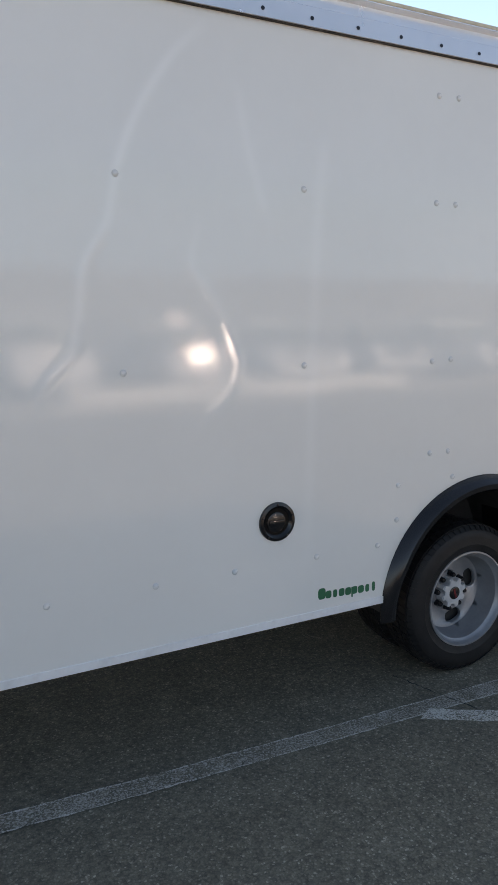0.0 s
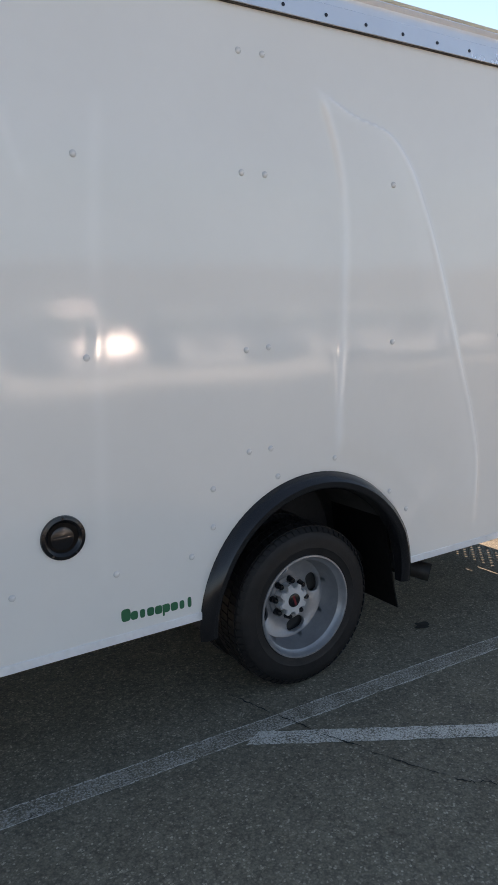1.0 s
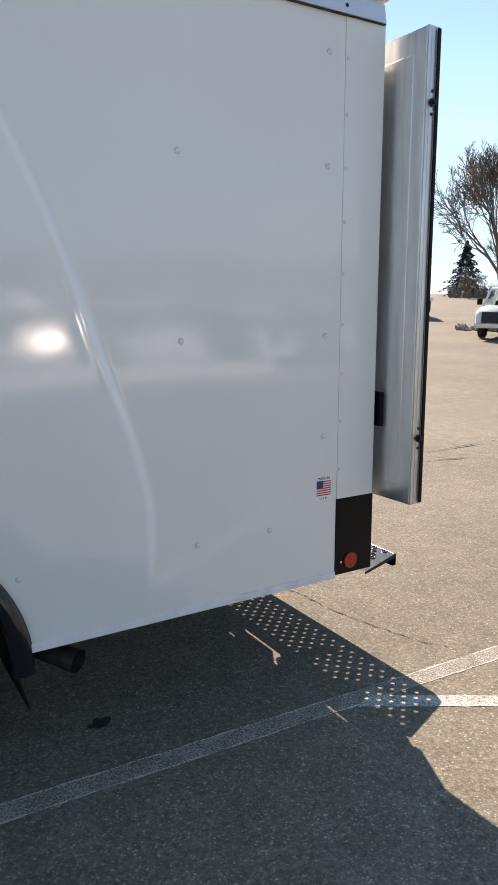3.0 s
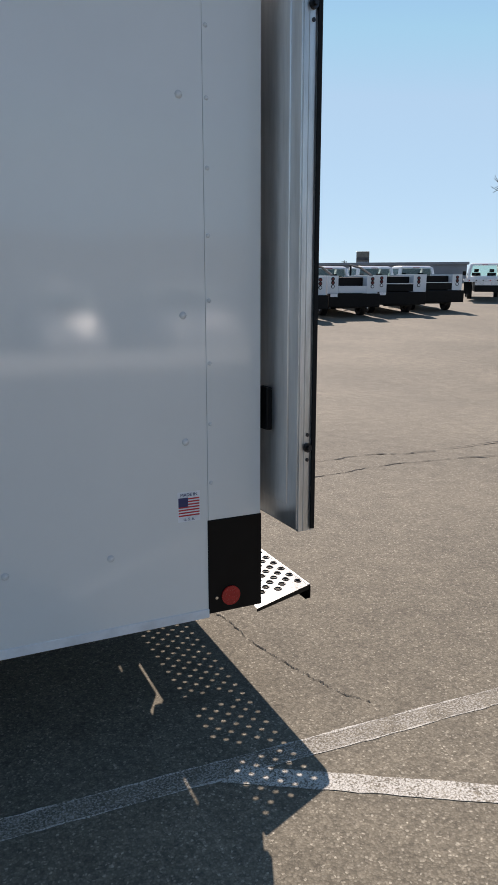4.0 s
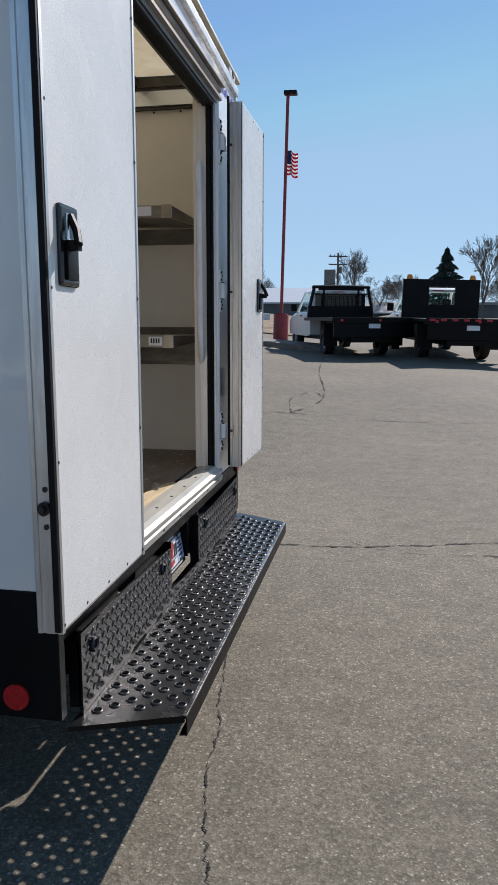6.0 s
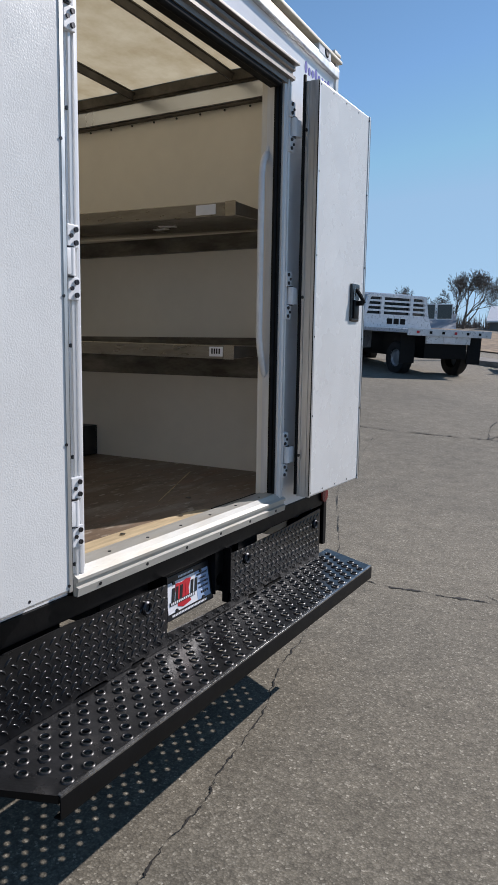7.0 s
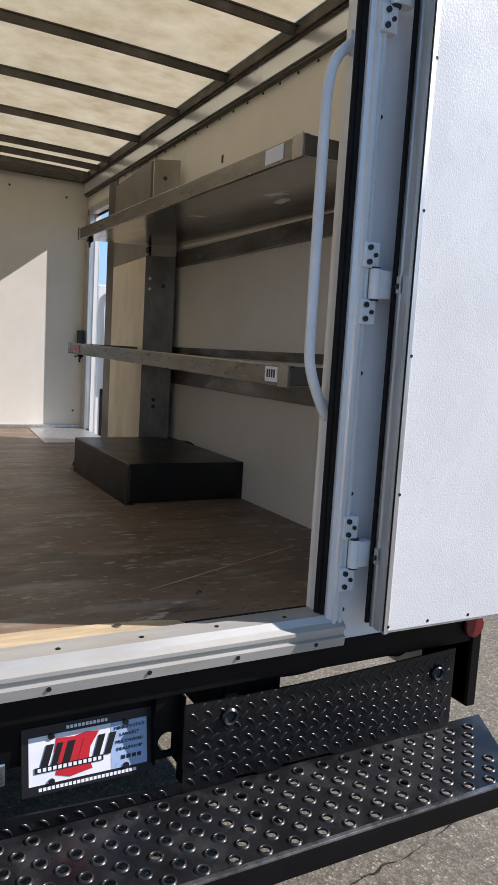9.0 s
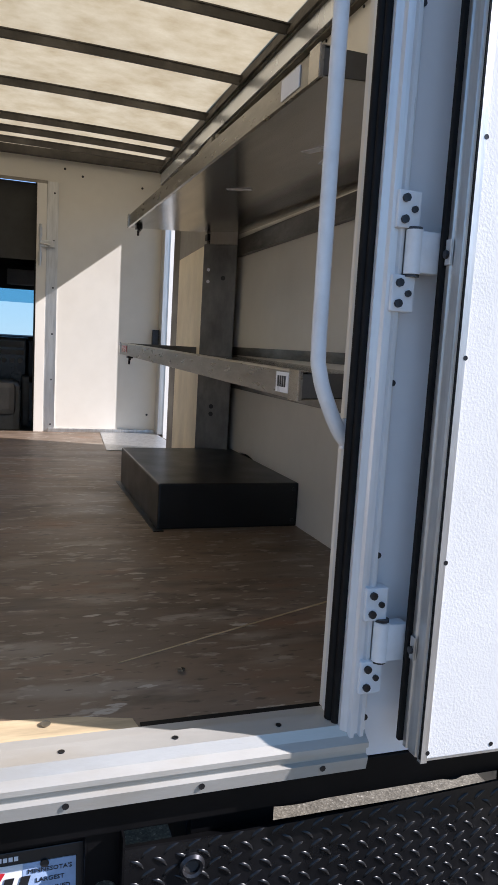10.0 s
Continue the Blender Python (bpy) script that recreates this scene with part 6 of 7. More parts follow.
loft(bm, [[(-6.32, 0.35, 1.45), (-6.32, W - 0.35, 1.45), (-6.30, W - 0.35, 1.45), (-6.30, 0.35, 1.45)], [(-5.95, 0.42, 2.36), (-5.95, W - 0.42, 2.36), (-5.93, W - 0.42, 2.36), (-5.93, 0.42, 2.36)]])
ws = part("windscreen", bm, M_GLASS, truck, "cab windscreen")
ws.visible_shadow = False
bm = B()
loft(bm, [[(-6.14, 0.39, 1.91), (-6.14, W - 0.39, 1.91), (-6.132, W - 0.39, 1.91), (-6.132, 0.39, 1.91)], [(-6.075, 0.40, 2.06), (-6.075, W - 0.40, 2.06), (-6.067, W - 0.40, 2.06), (-6.067, 0.40, 2.06)]])
tint = part("tint_band", bm, M_TINT, ws, "blue tinted band along the windscreen top")
tint.visible_shadow = False
for ya, yb in ((0.55, 1.10), (1.22, 1.80)):
    bm = B()
    box(bm, -5.83, -5.80, ya, yb, 2.05, 2.19, 0.012)
    part("sun_visor", bm, M_VISOR, truck, "pale grey folded sun visor")
bm = B()
box(bm, -6.28, -5.85, 0.32, W - 0.32, 1.16, 1.60, 0.05)
box(bm, -5.9, -5.78, 1.02, 1.42, 0.80, 1.58, 0.03)
dash = part("dashboard", bm, M_FLARE, truck, "black cab dashboard")
bm = B()
for z, h in ((1.515, 0.030), (1.44, 0.022)):
    box(bm, -5.778, -5.768, 1.10, 1.38, z - h, z + h, 0.003)
for i in range(4):
    disc(bm, (-5.775, 1.13 + 0.072 * i, 1.365), 0.024, 0.016, "x", 12)
part("dash_controls", bm, M_VISOR, dash, "grey radio and dials")
bm = B()
box(bm, -5.70, -4.95, 1.00, 1.34, 0.74, 1.20, 0.06)
box(bm, -5.02, -4.90, 1.02, 1.30, 0.95, 1.22, 0.05)
box(bm, -5.70, -5.45, 1.36, 1.42, 0.80, 1.24, 0.02)
part("engine_cover", bm, mat("grey_cab_plastic", (0.22, 0.215, 0.21), 0.5, var=0.1), truck, "grey plastic engine cover")
bm = B()
box(bm, -5.25, -4.72, 1.48, 2.0, 0.95, 1.12, 0.06)
box(bm, -4.88, -4.72, 1.50, 1.98, 1.05, 1.70, 0.05)
part("cab_seat", bm, M_SEAL, truck, "black cab seat")

# ---- parked trucks across the lot ----
def rounded(x, y, z0, z1, r=0.1):
    """A ring across the vehicle at one y: a rectangle with cut corners."""
    return [(-x, y, z0), (x, y, z0), (x, y, z1 - r), (x - r, y, z1), (-x + r, y, z1), (-x, y, z1 - r)]


def car_wheel():
    bm = B()
    lathe(bm, [(0.20, 0.03), (0.22, 0.0), (0.36, -0.005), (0.385, 0.03), (0.39, 0.06), (0.39, 0.20), (0.375, 0.235), (0.20, 0.235)], (0, 0, 0), "x", 20)
    tyre = mesh_of("tyre", bm, M_TYRE, True)
    bm = B()
    lathe(bm, [(0.215, 0.01), (0.20, 0.05), (0.17, 0.07), (0.09, 0.05), (0.0, 0.04)], (0, 0, 0), "x", 14)
    return tyre, mesh_of("rim", bm, M_RIM, True)


CAR_TYRE, CAR_RIM = car_wheel()


def add_wheels(t, ys, dual=True):
    for y in ys:
        for s in (-1, 1):
            w = part("wheel", CAR_TYRE, None, t, "black tyre", m=pose(s * 0.93, y, 0.39, 0, 0, 0 if s < 0 else 180))
            part("rim", CAR_RIM, None, w)


def add_cab(t, paint, y0, crew=False):
    """Pick-up cab and bonnet from y0 forwards, with glass set in."""
    y1 = y0 + (2.35 if crew else 1.65)
    bm = B()
    loft(bm, [rounded(0.93, y0, 0.55, 1.20, 0.06), rounded(0.95, y0 + 0.2, 0.50, 1.24, 0.08), rounded(0.95, y1, 0.50, 1.24, 0.08), rounded(0.94, y1 + 0.9, 0.52, 1.20, 0.12), rounded(0.92, y1 + 1.25, 0.52, 1.10, 0.14), rounded(0.86, y1 + 1.36, 0.56, 0.98, 0.12)])
    part("cab_body", bm, paint, t, smooth=True)
    bm = B()
    def sec(y_a, y_b, x, z):
        return [(-x, y_a, z), (x, y_a, z), (x, y_b, z), (-x, y_b, z)]
    loft(bm, [sec(y0 + 0.18, y1 - 0.24, 0.775, 1.82), sec(y0 + 0.20, y1 - 0.28, 0.765, 1.88), sec(y0 + 0.32, y1 - 0.42, 0.66, 1.94)])
    part("cab_roof", bm, paint, t, smooth=True)
    def pillar(pts, r):
        part("pillar", tube(B(), pts, r, 6), paint, t, smooth=True)
    for s in (-1, 1):
        pillar([(s * 0.86, y1 + 0.34, 1.22), (s * 0.735, y1 - 0.27, 1.85)], 0.045)
        pillar([(s * 0.86, y0 + 0.09, 1.20), (s * 0.735, y0 + 0.22, 1.85)], 0.085)
        if crew:
            pillar([(s * 0.885, y0 + 1.04, 1.22), (s * 0.76, y0 + 1.04, 1.84)], 0.05)
        part("seat", box(B(), s * 0.42 - 0.24, s * 0.42 + 0.24, y1 - 0.95, y1 - 0.80, 0.95, 1.42, 0.05), M_SEAL, t)
        part("headrest", box(B(), s * 0.42 - 0.13, s * 0.42 + 0.13, y1 - 0.95, y1 - 0.86, 1.44, 1.62, 0.03), M_SEAL, t)
    part("high_stop_lamp", box(B(), -0.16, 0.16, y0 + 0.185, y0 + 0.21, 1.835, 1.865, 0.004), M_RED, t, "dark red high stop lamp")
    def pane(name, pts):
        bm = B()
        bm.faces.new([bm.verts.new(p) for p in pts])
        ob = part(name, mesh_of(name, bm, M_CABGL), None, t, "pale green window glass")
        ob.modifiers.new("thickness", "SOLIDIFY").thickness = 0.008
        ob.visible_shadow = False
        return ob
    pane("rear_window", [(-0.78, y0 + 0.045, 1.25), (0.78, y0 + 0.045, 1.25), (0.67, y0 + 0.19, 1.83), (-0.67, y0 + 0.19, 1.83)])
    pane("windscreen", [(-0.82, y1 + 0.33, 1.25), (0.82, y1 + 0.33, 1.25), (0.70, y1 - 0.25, 1.83), (-0.70, y1 - 0.25, 1.83)])
    for s in (-1, 1):
        spans = ((y0 + 0.22, y0 + 1.0), (y0 + 1.08, y1 + 0.1)) if crew else ((y0 + 0.25, y1 + 0.1),)
        for a, b in spans:
            pane("side_window", [(s * 0.895, a, 1.28), (s * 0.895, b, 1.28), (s * 0.79, min(b, y1 - 0.28), 1.80), (s * 0.79, a + 0.05, 1.80)])
        bm = B()
        box(bm, min(s * 0.96, s * 1.16), max(s * 0.96, s * 1.16), y1 + 0.02, y1 + 0.10, 1.26, 1.50, 0.02)
        part("side_mirror", bm, M_BLACK, t, "black side mirror")
        bm = B()
        box(bm, min(s * 0.945, s * 0.97), max(s * 0.945, s * 0.97), y1 - 0.62, y1 - 0.42, 1.10, 1.14, 0.006)
        part("door_handle", bm, M_BLACK, t)
    return y1


def service_truck(m, paint=None, rack=False, gate_dark=False):
    """Pick-up with white side boxes, open dark bed and black rear bumper."""
    t = thing("service_truck", "white service-body pickup truck with black bumper, parked on asphalt", "truck", "parked trucks", m=m)
    add_wheels(t, (0.0, 3.45))
    add_cab(t, M_CARW, 1.42)
    for s in (-1, 1):
        bm = B()
        prism(bm, [(-1.15, 0.96), (-1.15, 1.56), (1.38, 1.56), (1.38, 0.62), (0.55, 0.62), (0.42, 0.86), (-0.42, 0.86), (-0.55, 0.66), (-1.15, 0.66)], "x", min(s * 0.58, s * 1.02), max(s * 0.58, s * 1.02))
        sb = part("side_box", bm, M_CARW, t, "white tool compartment side")
        for k, (a, b) in enumerate(((-1.05, -0.50), (-0.42, 0.42), (0.50, 1.30))):
            dr = part("compartment_door", box(B(), min(s * 1.02, s * 1.034), max(s * 1.02, s * 1.034), a, b, 0.90 if k == 1 else 0.72, 1.50, 0.004), M_CARW, sb)
            part("latch", box(B(), min(s * 1.034, s * 1.044), max(s * 1.034, s * 1.044), (a + b) / 2 - 0.05, (a + b) / 2 + 0.05, 1.20, 1.27, 0.003), M_BOLT, dr)
        for z, mt in ((1.44, M_REDD), (1.30, M_REDD), (1.16, M_WHITEV)):
            lm = part("tail_lamp", disc(B(), (s * 0.80, -1.152, z), 0.072, -0.012, "y", 16), M_BLACK, sb)
            part("lens", disc(B(), (s * 0.80, -1.165, z), 0.045, -0.010, "y", 14), mt, lm)
    part("bed", box(B(), -0.58, 0.58, -1.12, 1.38, 0.66, 0.74), M_BLACK, t)
    part("bed_front", box(B(), -0.58, 0.58, 1.30, 1.37, 0.74, 1.50), M_BLACK, t)
    if gate_dark:
        part("tailgate", box(B(), -0.575, 0.575, -1.15, -1.09, 0.92, 1.20, 0.008), M_BLACK, t, "black tailgate")
        part("gate_rail", box(B(), -0.575, 0.575, -1.15, -1.10, 1.202, 1.235, 0.006), M_CARW, t)
    else:
        part("tailgate", box(B(), -0.575, 0.575, -1.15, -1.09, 0.92, 1.18, 0.008), M_CARW, t)
    part("rear_bumper", box(B(), -1.02, 1.02, -1.42, -1.16, 0.40, 0.90, 0.02), M_BLACK, t, "deep black step bumper")
    part("show_plate", box(B(), -0.98, -0.70, -1.427, -1.421, 0.78, 0.90), M_WHITEV, t, "plain pale plate")
    part("bed_box", box(B(), -0.55, 0.57, -0.75, 0.1, 0.741, 1.50, 0.02), M_BLACK, t, "black box in the bed")
    part("hitch_panel", box(B(), -0.62, 0.62, -1.05, -0.98, 0.33, 0.60, 0.02), M_DARK, t)
    part("chassis_frame", box(B(), -0.45, 0.45, -1.1, 4.2, 0.42, 0.60), M_DARK, t)
    if rack:
        for s in (-1, 1):
            bm = B()
            tube(bm, [(s * 0.80, -1.05, 1.56), (s * 0.80, 0.1, 1.86), (s * 0.80, 1.2, 1.98)], 0.05, 6)
            tube(bm, [(s * 0.80, 1.2, 1.56), (s * 0.80, 1.2, 1.98)], 0.04, 6)
            part("ladder_rack", bm, M_BLACK, t, "black tube ladder rack")
    return t


def flatbed_truck(m, deck_mat, rack_kind, paint, label, crew=False):
    """Cab with a flat deck and a headache rack behind the rear window."""
    t = thing("flatbed_truck", label, "truck", "parked trucks", m=m)
    add_wheels(t, (0.0, 3.9 if crew else 3.6))
    add_cab(t, paint, 1.55, crew)
    bm = B()
    back = -0.75 if crew else -1.75
    box(bm, -1.15, 1.15, back, 1.45, 0.98, 1.07, 0.01)
    deck = part("deck", bm, deck_mat, t)
    part("deck_rail", box(B(), -1.18, 1.18, back - 0.04, back, 0.93, 1.09, 0.006), deck_mat, deck)
    for i in range(6):
        part("stake_pocket", box(B(), -0.95 + 0.35 * i, -0.88 + 0.35 * i, back - 0.047, back - 0.04, 0.98, 1.04), M_REDV if i % 3 == 0 else M_BLACK, deck)
    ax, az = (1.12, 0.56) if deck_mat is M_BLACK else (0.62, 0.76)
    part("rear_apron", box(B(), -ax, ax, back + 0.01, back + 0.07, az, 0.975, 0.01), deck_mat, t)
    part("show_plate", box(B(), -0.16, 0.16, back - 0.002, back + 0.009, 0.80, 0.92), M_WHITEV, t, "plain pale plate")
    for s in (-1, 1):
        part("mud_flap", box(B(), s * 0.95 - 0.2, s * 0.95 + 0.2, -0.50 if crew else -0.85, -0.48 if crew else -0.83, 0.30, 0.93), M_SEAL, t)
    part("chassis_frame", box(B(), -0.6, 0.6, back + 0.1, 4.4, 0.42, 0.95), M_BLACK, t)
    bm = B()
    if rack_kind == "slots":
        for k in range(5):
            z = 1.37 + 0.118 * k
            w = 0.98 - 0.20 * (z - 1.37)
            box(bm, -w, w, 1.40, 1.46, z - 0.022, z + 0.026)
        prism(bm, [(-1.12, 1.07), (1.12, 1.07), (1.06, 1.22), (1.00, 1.36), (-1.00, 1.36), (-1.06, 1.22)], "y", 1.40, 1.46)
        for s in (-1, 1):
            prism(bm, [(s * 1.0, 1.35), (s * 0.90, 1.80), (s * 0.84, 1.89), (s * 0.74, 1.89), (s * 0.82, 1.76), (s * 0.90, 1.35)], "y", 1.398, 1.462)
            box(bm, s * 0.44 - 0.045, s * 0.44 + 0.045, 1.398, 1.462, 1.36, 1.87)
        box(bm, -0.80, 0.80, 1.39, 1.47, 1.835, 1.90, 0.01)
        part("rear_window", box(B(), -0.86, 0.86, 1.50, 1.53, 1.30, 1.84, 0.01), M_GLASSD, t, "dark rear window behind the rack")
    elif rack_kind == "mesh":
        part("rear_window", box(B(), -0.80, 0.80, 1.50, 1.53, 1.34, 1.80, 0.01), M_GLASSD, t, "dark rear window behind the rack")
        tube(bm, curve_pts([(-1.02, 1.42, 1.07), (-0.98, 1.42, 1.4), (-0.86, 1.42, 1.92), (-0.78, 1.42, 1.99), (0.78, 1.42, 1.99), (0.86, 1.42, 1.92), (0.98, 1.42, 1.4), (1.02, 1.42, 1.07)], 4), 0.05, 6)
        box(bm, -0.98, 0.98, 1.40, 1.44, 1.07, 1.42)
        for i in range(9):
            tube(bm, [(-0.5 + 0.125 * i, 1.42, 1.42), (-0.5 + 0.125 * i, 1.42, 1.72)], 0.012, 4)
        for i in range(4):
            tube(bm, [(-0.5, 1.42, 1.45 + 0.09 * i), (0.5, 1.42, 1.45 + 0.09 * i)], 0.012, 4)
        for x in (-0.55, 0.55):
            box(bm, x - 0.03, x + 0.03, 1.40, 1.44, 1.40, 1.97)
        box(bm, -0.85, 0.85, 1.40, 1.44, 1.76, 1.80)
        box(bm, -0.72, 0.72, 1.40, 1.44, 1.88, 1.95)
    elif rack_kind == "solid":
        box(bm, -1.1, -0.35, 1.36, 1.46, 1.07, 2.16, 0.01)
        box(bm, 0.40, 1.1, 1.36, 1.46, 1.07, 2.16, 0.01)
        box(bm, -0.35, 0.40, 1.36, 1.46, 1.07, 1.45)
        box(bm, -0.35, 0.40, 1.36, 1.46, 1.95, 2.16)
    if rack_kind:
        part("headache_rack", bm, deck_mat if rack_kind == "slots" else M_BLACK, t, "headache rack behind the cab")
    if rack_kind == "solid":
        for x in (-0.92, 0.88):
            part("beacon", lathe(B(), [(0.09, 0), (0.09, 0.04), (0.06, 0.12), (0.0, 0.13)], (x, 1.41, 2.16), "z", 12), M_AMBER, t, "amber beacon")
        for i in range(8):
            part("tape", box(B(), -1.1 + 0.28 * i, -0.96 + 0.28 * i, back - 0.05, back - 0.04, 1.02, 1.07), M_REDV, deck)
    return t


M_GRILLE = mat("satin_chrome_grille", (0.62, 0.62, 0.62), 0.14, 1.0, var=0.05, scale=5, rough_var=0.04)
M_AMBER = mat("amber_lens", (0.8, 0.28, 0.02), 0.3, var=0.1)
M_DECKW = mat("bright_aluminium_deck", (0.72, 0.73, 0.75), 0.3, 0.3, var=0.05)


def on_ground(x, y, yaw, lift=0.0, k=1.1):
    """A pose that stands on the slope of the lot."""
    nx, ny = -(ground_z(x + 1.5, y) - ground_z(x - 1.5, y)) / 3, -(ground_z(x, y + 1.5) - ground_z(x, y - 1.5)) / 3
    tilt = Vector((0, 0, 1)).rotation_difference(Vector((0.5 * nx, 0.5 * ny, 1)).normalized()).to_matrix().to_4x4()
    return Matrix.Translation((x, y, ground_z(x, y) + lift - 0.03)) @ tilt @ pose(0, 0, 0, 0, 0, yaw) @ Matrix.Diagonal((k, k, k, 1))


for x, y, yaw, rack, dark in ((7.1, 23.3, -9, False, False), (10.4, 23.9, -10, False, True), (13.3, 24.4, -11, False, False), (16.1, 24.8, -12, True, False), (19.0, 25.4, -13, False, True), (21.95, 26.2, -17, False, True)):
    service_truck(on_ground(x, y, yaw), None, rack, dark)
flatbed_truck(on_ground(2.84, 20.5, 11), M_BLACK, "solid", M_CARW, "white truck with a black flat deck and tall black cab guard")
flatbed_truck(on_ground(-0.08, 21.65, 20), M_BLACK, "mesh", M_CARW, "white truck with a black flat deck and mesh cab guard")
gea = flatbed_truck(on_ground(-3.81, 17.8, 53), M_DECKW, "slots", M_CARG, "silver crew-cab truck with a white aluminium flat deck", True)
for i in range(3):
    part("brand_mark", box(B(), -0.28 + 0.2 * i, -0.13 + 0.2 * i, 1.385, 1.398, 1.16, 1.30), M_BLACK, gea, "plain dark shape of a brand mark")
flatbed_truck(on_ground(-8.3, 16.4, 45), M_BLACK, "mesh", M_CARW, "dark flat-deck truck beside a silver pickup", False)
flatbed_truck(on_ground(30.5, 31.5, -40, 0.1), M_DECKW, "", M_CARW, "white truck with a plain white flat deck", False)
service_truck(on_ground(-9.3, 22.5, 150), None)
near_fence = service_truck(on_ground(26.2, 19.6, 118), None)
part("grille", box(B(), -0.66, 0.66, 4.43, 4.50, 0.62, 1.02, 0.03), M_LUG, near_fence, "dark grille")
part("front_bumper", box(B(), -0.9, 0.9, 4.40, 4.56, 0.42, 0.60, 0.03), M_CHROME, near_fence, "bright front bumper")
service_truck(on_ground(-12.0, 15.0, 60), None)
# an unseen row of pickups across the lot behind the walk, added for the truck's glossy side to mirror; the sun glints
# on one grille
for i, (x, y, yaw) in enumerate(((-14.9, -18.9, 2), (-11.4, -18.6, -2), (-8.0, -18.8, 1), (-4.6, -18.5, 0), (-1.2, -18.7, -2), (2.28, -18.6, 0), (5.6, -18.5, 1), (9.1, -18.9, -3), (12.5, -18.6, 2), (16.0, -18.8, 3))):
    p = service_truck(pose(x, y, 0, 0, 0, yaw), None)
    bm = B()
    box(bm, -0.9, 0.9, 4.40, 4.56, 0.50, 0.68, 0.03)
    part("front_bumper", bm, M_CARW, p, "white front bumper", True)
    # grille leaned to throw the sun at the side panel
    bm = B()
    box(bm, -0.42, 0.42, -0.03, 0.03, -0.22, 0.22, 0.02, pose(0, 4.50, 1.06, 19.0, 0, 0))
    part("grille", bm, M_GRILLE if i == 5 else M_LUG, p, "satin chrome grille" if i == 5 else "dark grille")
    if i == 5:
        # tilted bright strip added to throw the second, higher glint
        bm = B()
        box(bm, -0.30, 0.30, -0.02, 0.02, -0.03, 0.03, 0.01, pose(0, 2.62, 2.02, 19.0, 0, 0))
        box(bm, -0.40, 0.40, -0.05, 0.05, -0.08, -0.03, 0.01, pose(0, 2.56, 1.98))
        part("glint_strip", bm, M_GRILLE, p, "bright tilted strip added to throw a second glint")

# unseen kerb and white barrier, added for the bright streak the side mirrors
solid("kerb", box(B(), -16.0, 17.5, -13.4, -13.1, 0.0, 0.14, 0.03), mat("pale_concrete_kerb", (0.50, 0.48, 0.44), 0.8, var=0.12, scale=3, bump=0.2), "unseen pale concrete kerb added before the mirrored pickups", "kerb", "structure")
solid("low_barrier", box(B(), -1.2, 8.6, -13.75, -13.42, 0.0, 0.40, 0.04), mat("white_painted_barrier", (0.80, 0.79, 0.76), 0.6, var=0.06, scale=2, bump=0.1), "unseen low white barrier added to mirror as a bright streak", "barrier")

# ---- lamp poles and flags ----
def flag(m, seed):
    """A small striped flag rippling from its hoist; stripes and canton are strips of one wavy sheet."""
    f = thing("flag", "small striped flag with a blue canton, blown out from a pole", "flag", "flags on the poles", m=m)
    w, h = 1.45, 0.95
    def sheet(u0, u1, v0, v1, d):
        bm = B()
        n = 14
        rows = []
        for i in range(n + 1):
            u = u0 + (u1 - u0) * i / n
            rows.append([(w * u, 0.10 * u * math.sin(9 * u + seed) + dd, h * v - 0.16 * u * u + 0.03 * math.sin(11 * u + seed)) for v, dd in ((v0, d), (v1, d), (v1, -d), (v0, -d))])
        loft(bm, rows)
        return bm
    for k in range(13):
        part("stripe", sheet(0, 1, k / 13, (k + 1) / 13, 0.004), M_FLAGR if k % 2 == 0 else M_FLAGW, f)
    part("canton", sheet(0, 0.42, 6 / 13, 1.0, 0.009), M_FLAGB, f)
    return f


def lamp_pole(x, y, top, lean, arm, footing, label):
    z = ground_z(x, y) - 0.05
    p = thing("lamp_pole", label, "lamp pole", "red lamp poles", m=pose(x, y, z, 0, lean, 0))
    bm = B()
    h = top - z
    z0 = 0.0
    if footing:
        lathe(bm, [(0.30, -0.1), (0.30, 1.05), (0.28, 1.10), (0.0, 1.10)], (0, 0, 0), "z", 20)
        part("footing", bm, M_REDP, p, "red painted concrete footing", True)
        z0 = 1.08
        bm = B()
        box(bm, -0.17, 0.17, -0.17, 0.17, 1.10, 1.13)
        part("base_plate", bm, M_REDP, p)
        bm = B()
    box(bm, -0.058, 0.058, -0.058, 0.058, z0, h, 0.01)
    part("pole", bm, M_REDP, p, "square red steel pole")
    bm = B()
    if arm:
        box(bm, -0.05, 0.62, -0.05, 0.05, h - 0.08, h + 0.0, 0.02)
        box(bm, 0.25, 0.75, -0.15, 0.15, h - 0.06, h + 0.06, 0.04)
    else:
        box(bm, -0.15, 0.35, -0.16, 0.16, h, h + 0.14, 0.03)
    part("lamp_head", bm, M_BLACK, p, "flat dark lamp head")
    return p


lamp_pole(14.55, 29.3, 9.02, 1.2, True, False, "tall red steel lamp pole behind parked trucks")
flag(pose(14.72, 29.3, 6.06, 0, 6, -14) @ Matrix.Diagonal((0.85, 1.0, 0.85, 1)), 0.4)
lamp_pole(-3.22, 27.0, 10.4, 1.3, False, True, "tall red steel lamp pole on a red footing")
flag(pose(-3.06, 26.95, 7.5, 0, 0, 20) @ Matrix.Diagonal((0.30, 1.6, 0.95, 1)), 2.1)
bm = B()
tube(bm, [(15.3, 30.0, ground_z(15.3, 30.0)), (15.42, 30.0, 4.75)], 0.04, 8)
solid("flag_pole", bm, M_GALV, "thin grey bare metal pole behind trucks", "pole")


